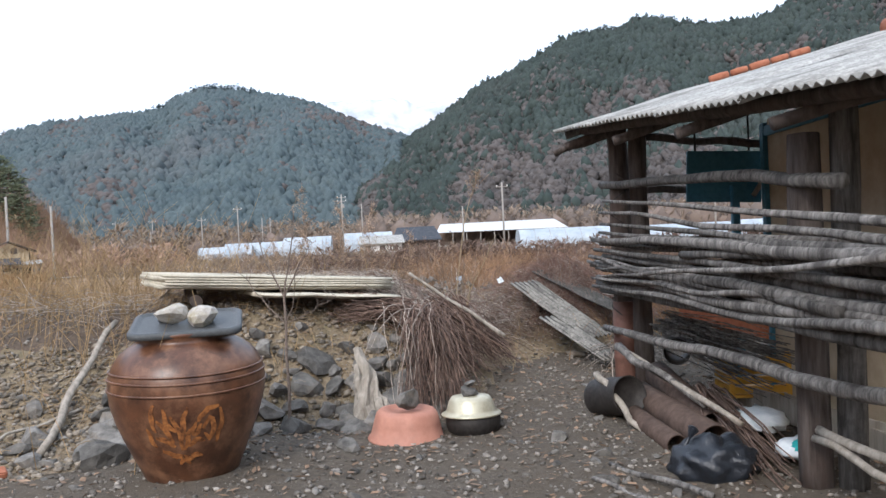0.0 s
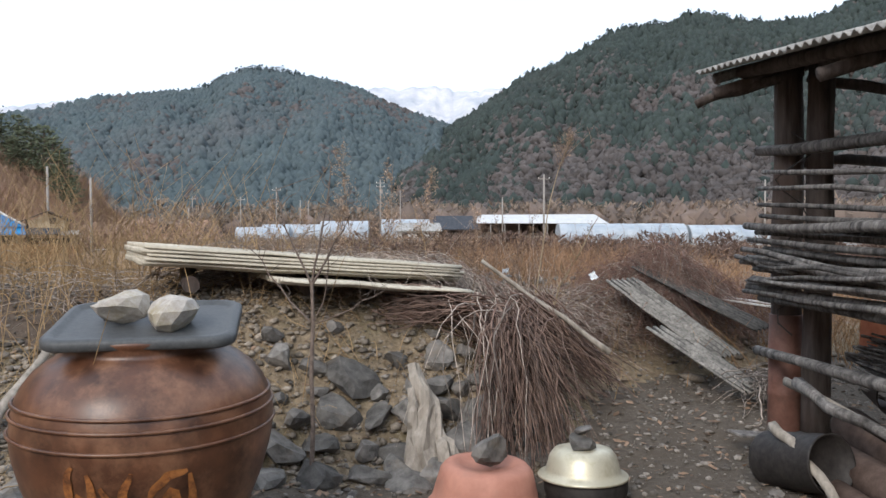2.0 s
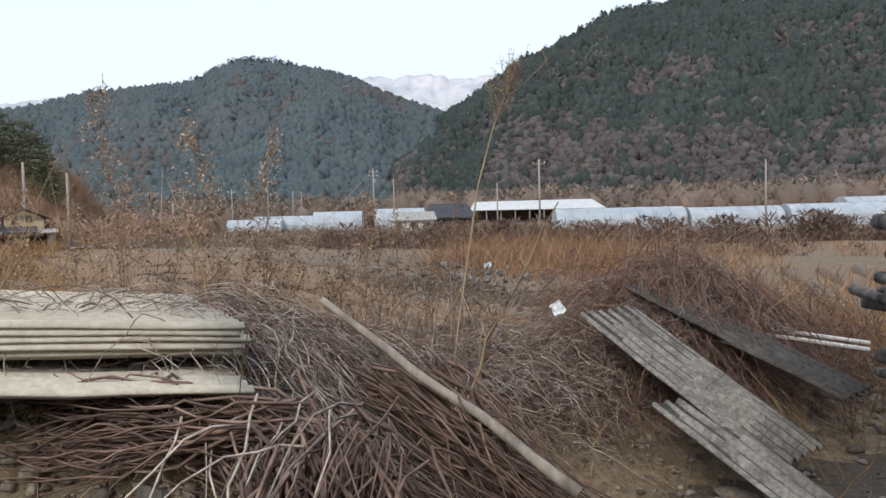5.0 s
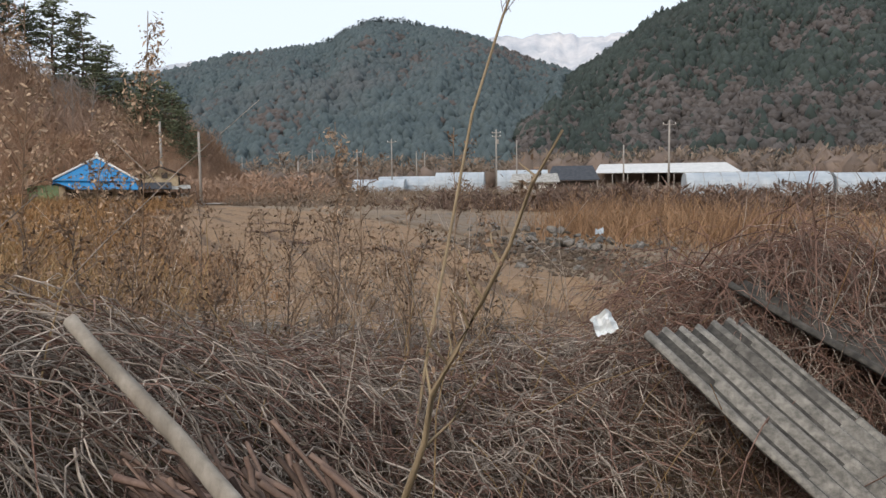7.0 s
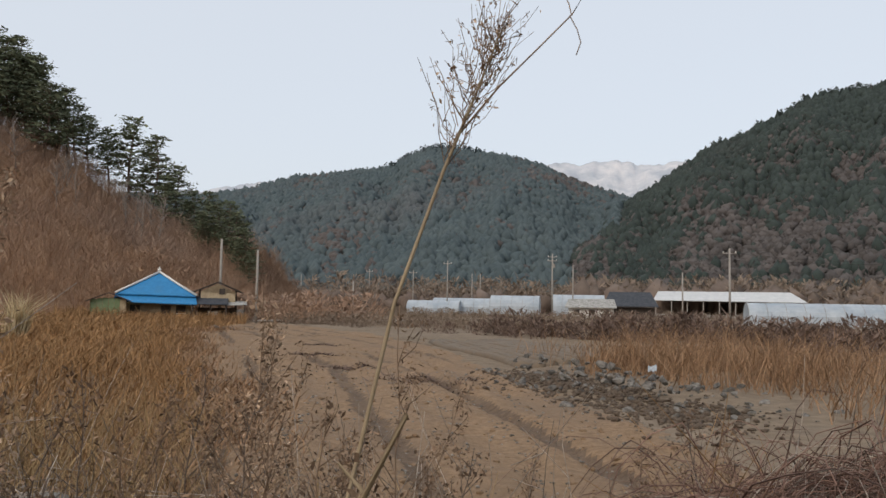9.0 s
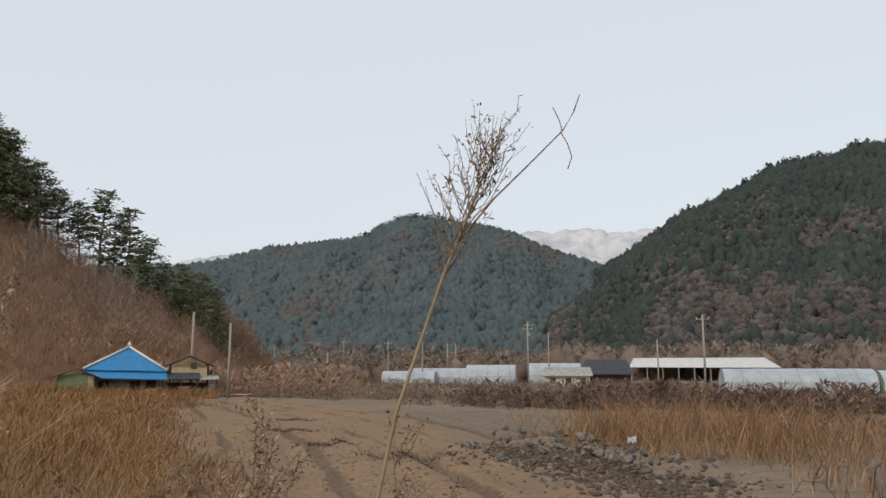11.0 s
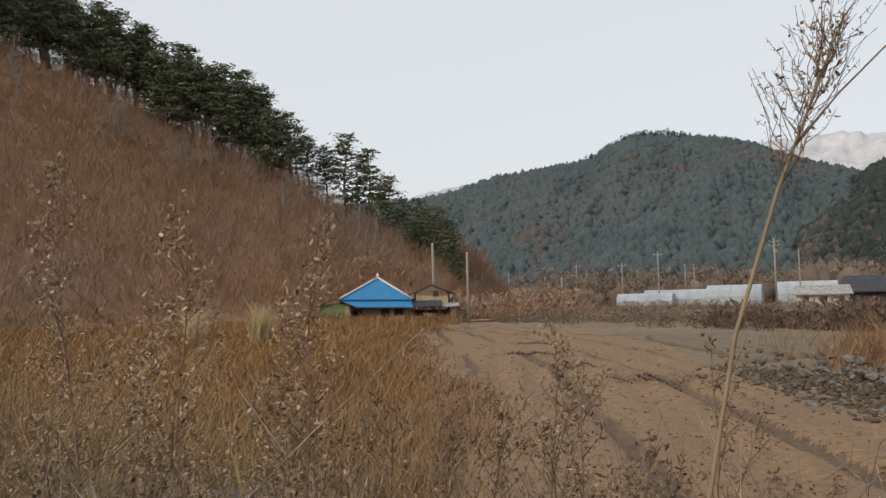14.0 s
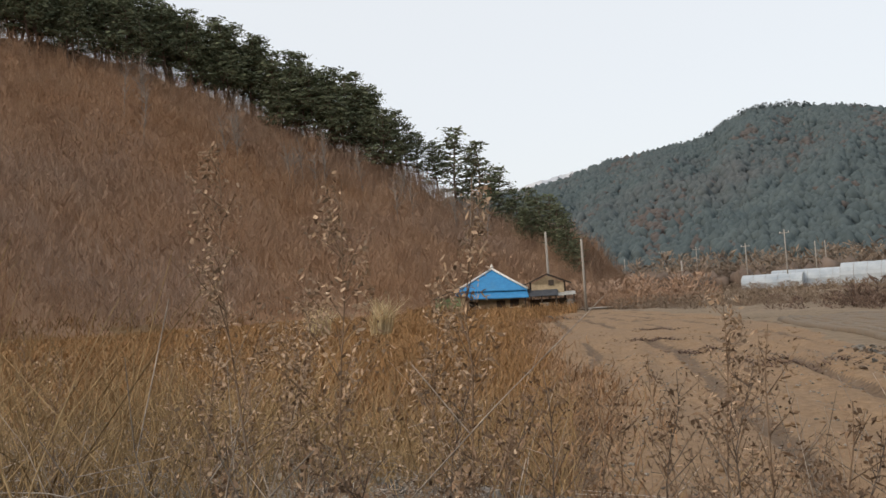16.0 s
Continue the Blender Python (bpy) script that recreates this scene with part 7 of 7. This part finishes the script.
count = 0
for course, (dd, step, s0) in enumerate(((0.06, 0.16, 0.15), (0.19, 0.15, 0.14), (0.31, 0.145, 0.13), (0.43, 0.14, 0.115), (0.54, 0.16, 0.085), (0.66, 0.4, 0.06))):
    x = -2.0 + 0.05 * (course % 2)
    while x < 0.16:
        fy = float(np.interp(x, [p[0] for p in FOOT], [p[1] for p in FOOT]))
        s = s0 * prnd.choice((0.55, 0.75, 0.95, 1.1, 1.35)) * prnd.uniform(0.85, 1.15)
        wall_stone(x - 0.35 * dd, fy + dd * 0.95 + prnd.uniform(-0.03, 0.03), s, count, 0.15, wall)
        count += 1
        x += step * prnd.uniform(0.75, 1.3)
for k in range(64):
    x = prnd.uniform(-4.3, -1.9)
    fy = float(np.interp(x, [p[0] for p in FOOT], [p[1] for p in FOOT]))
    wall_stone(x, fy + prnd.uniform(0.05, 1.0), prnd.choice((0.045, 0.06, 0.08, 0.11)) * prnd.uniform(0.7, 1.2), k, 0.1, wall)
for k in range(58):
    x, y = prnd.uniform(-3.6, 1.1), prnd.uniform(3.4, 5.0)
    if float(foot_distance(np.array(x), np.array(y))) < 0.02 and math.hypot(x - JX, y - JY) > 0.5 and math.hypot(x + 0.28, y - 4.68) > 0.3 and math.hypot(x - 0.13, y - 4.72) > 0.25:
        s = prnd.choice((0.025, 0.03, 0.035, 0.05, 0.07)) * prnd.uniform(0.7, 1.2)
        rock(x, y, float(height(x, y)) + s * 0.15, (s * 1.2, s * 0.9, s * 0.65), k, x * 7, STONE, "loose grey stone lying on the gravel", "loose stones in the yard")
for k in range(34):
    x, y = prnd.uniform(-2.6, 2.0), 8.45 + prnd.uniform(-0.35, 0.5)
    s = prnd.choice((0.04, 0.05, 0.07, 0.11)) * prnd.uniform(0.8, 1.2)
    rock(x, y, float(height(x, y)) + s * 0.2, (s * 1.2, s, s * 0.75), k, x * 5, STONE, "pale weathered stone at the mound's far edge", "stones at the mound's edge")
heap = thing("rubble_heap", "heap of grey rubble at the edge of the field", "rubble heap")
for k in range(260):
    t_ = prnd.random()
    ox, oy = prnd.gauss(0, 0.9), prnd.gauss(0, 0.9)
    x, y = -2.6 + 4.2 * t_ + ox, 25.2 - 5.6 * t_ + oy
    s = prnd.choice((0.04, 0.055, 0.07, 0.11)) * prnd.uniform(0.7, 1.2)
    ob = wall_stone(x, y, s, k, 0.1, heap)
    ob.location.z += max(0, 0.5 - 0.32 * (ox * ox + oy * oy))
for k in range(40):
    x, y = -31 + prnd.uniform(-4, 6), 52 + prnd.uniform(-5, 6)
    if abs(x - float(lerp_table(y, FIELD_LEFT))) < 2.2:
        s = prnd.uniform(0.12, 0.3)
        rock(x, y, float(height(x, y)) + 0.05, (s * 1.3, s, s * 0.7), k, x, STONE, "pale stone heaped along the field's edge by the house", "stones by the house")
t = thing("plastic_debris", "torn pale plastic film snagged on the rubble heap", "plastic scrap")
bm = bmesh.new()
bmesh.ops.create_grid(bm, x_segments=12, y_segments=8, size=0.09)
for q in bm.verts:
    q.co.z = 0.08 * noise.noise(q.co * 8) + 0.05 * noise.noise(q.co * 22)
bm.transform(Matrix.Translation((0.40, 22.9, -0.1)) @ Matrix.Rotation(0.5, 4, 'X'))
part("film", bm, FILM, t)

# fallen leaves and chips on the yard and bank
n = 3200
px, py = -3.8 + 6.0 * rng.random(n), 2.8 + 3.9 * rng.random(n)
c = np.stack([px, py, height(px, py) + 0.012], -1)
d1, d2 = 0.016 * rng.standard_normal((n, 3)) * [1, 1, 0.3], 0.009 * rng.standard_normal((n, 3)) * [1, 1, 0.3]
v = np.stack([c - d1, c + d2, c + d1, c - d2], 1).reshape(-1, 3)
tagged(mesh_part("leaf_litter", mesh_of("leaf_litter", v, np.arange(4 * n).reshape(-1, 4)), WEED), "dry leaf litter and chips on the gravel", "leaf litter", kind="stuff")
for k, (x, y, s) in enumerate([(0.20, 4.25, 0.20), (-0.75, 4.72, 0.10), (-2.2, 4.5, 0.14), (-0.9, 5.35, 0.12), (0.1, 4.4, 0.12)]):
    n = 500
    a_, rr = rng.random(n) * 6.283, s * np.sqrt(rng.random(n))
    blades("moss_patch", "patch of yellow-green moss on the ground", x + rr * np.cos(a_), y + 0.6 * rr * np.sin(a_), 0.012 * np.ones(n), 0.004 * np.ones(n), MOSS, 240 + k, 0.8, "moss")
# rusty tufts softening the meadow's edge, and straw among the stones
g = np.random.default_rng(401)
n = 5200
my = 11 + 42 * g.random(n) ** 1.5
mx = lerp_table(my, FIELD_LEFT) + 0.35 * (1 + my * 0.03) * g.standard_normal(n) + 0.9 * fbm(my * 0.7, my * 0.0, 52)
blades("edge_tufts", "low rusty tufts along the meadow's edge", mx, my, 0.16 + 0.22 * g.random(n), 0.003 + 0.0004 * my, REDREED, 402, 0.5)
n = 1500
mx, my = -5.6 + 3.4 * g.random(n), 6.6 + 2.6 * g.random(n)
blades("dead_grass", "tall straw grass on the bank beside the meadow", mx, my, 0.5 + 0.4 * g.random(n), 0.0024 * np.ones(n), STRAW, 404, 0.3)
# wheel ruts and clods over the tilled field
n = 2600
px, py = -16 + 17 * g.random(n), 9.8 + 26 * g.random(n) ** 1.3
ok = (px > lerp_table(py, FIELD_LEFT)) & (px < lerp_table(py, FIELD_RIGHT))
pebbles("field_clods", "crumbled clods of earth on the tilled field", px[ok], py[ok], 0.012 + 0.05 * g.random(ok.sum()) ** 2.4, FIELD, 405, 0.1)

# fine upright stems standing out of the brambles
g = np.random.default_rng(501)
sets = []
for k in range(34):
    x, y = -1.7 + 3.0 * g.random(), 6.5 + 1.9 * g.random()
    if float(foot_distance(np.array(x), np.array(y))) < 0.5:
        continue
    p, rr = upright(x, y, 0.42 + 0.25 * g.random(), 7, 0.09, 0.0022, g, 5, 0.3)
    sets.append(tubes(p, rr, 3))
    f_ = g.random((7, 1))
    p0 = p[:, 2] * f_ + p[:, 3] * (1 - f_)
    sets.append(tubes(np.stack([p0, p0 + 0.10 * g.standard_normal((7, 3)) + [0, 0, 0.06]], 1), np.full((7, 2), 0.0013), 3))
v, f = join(*sets)
tagged(mesh_part("upright_stems", mesh_of("upright_stems", v, f), TWIG), "fine grey-brown stems standing out of the brambles", "weeds", kind="stuff")
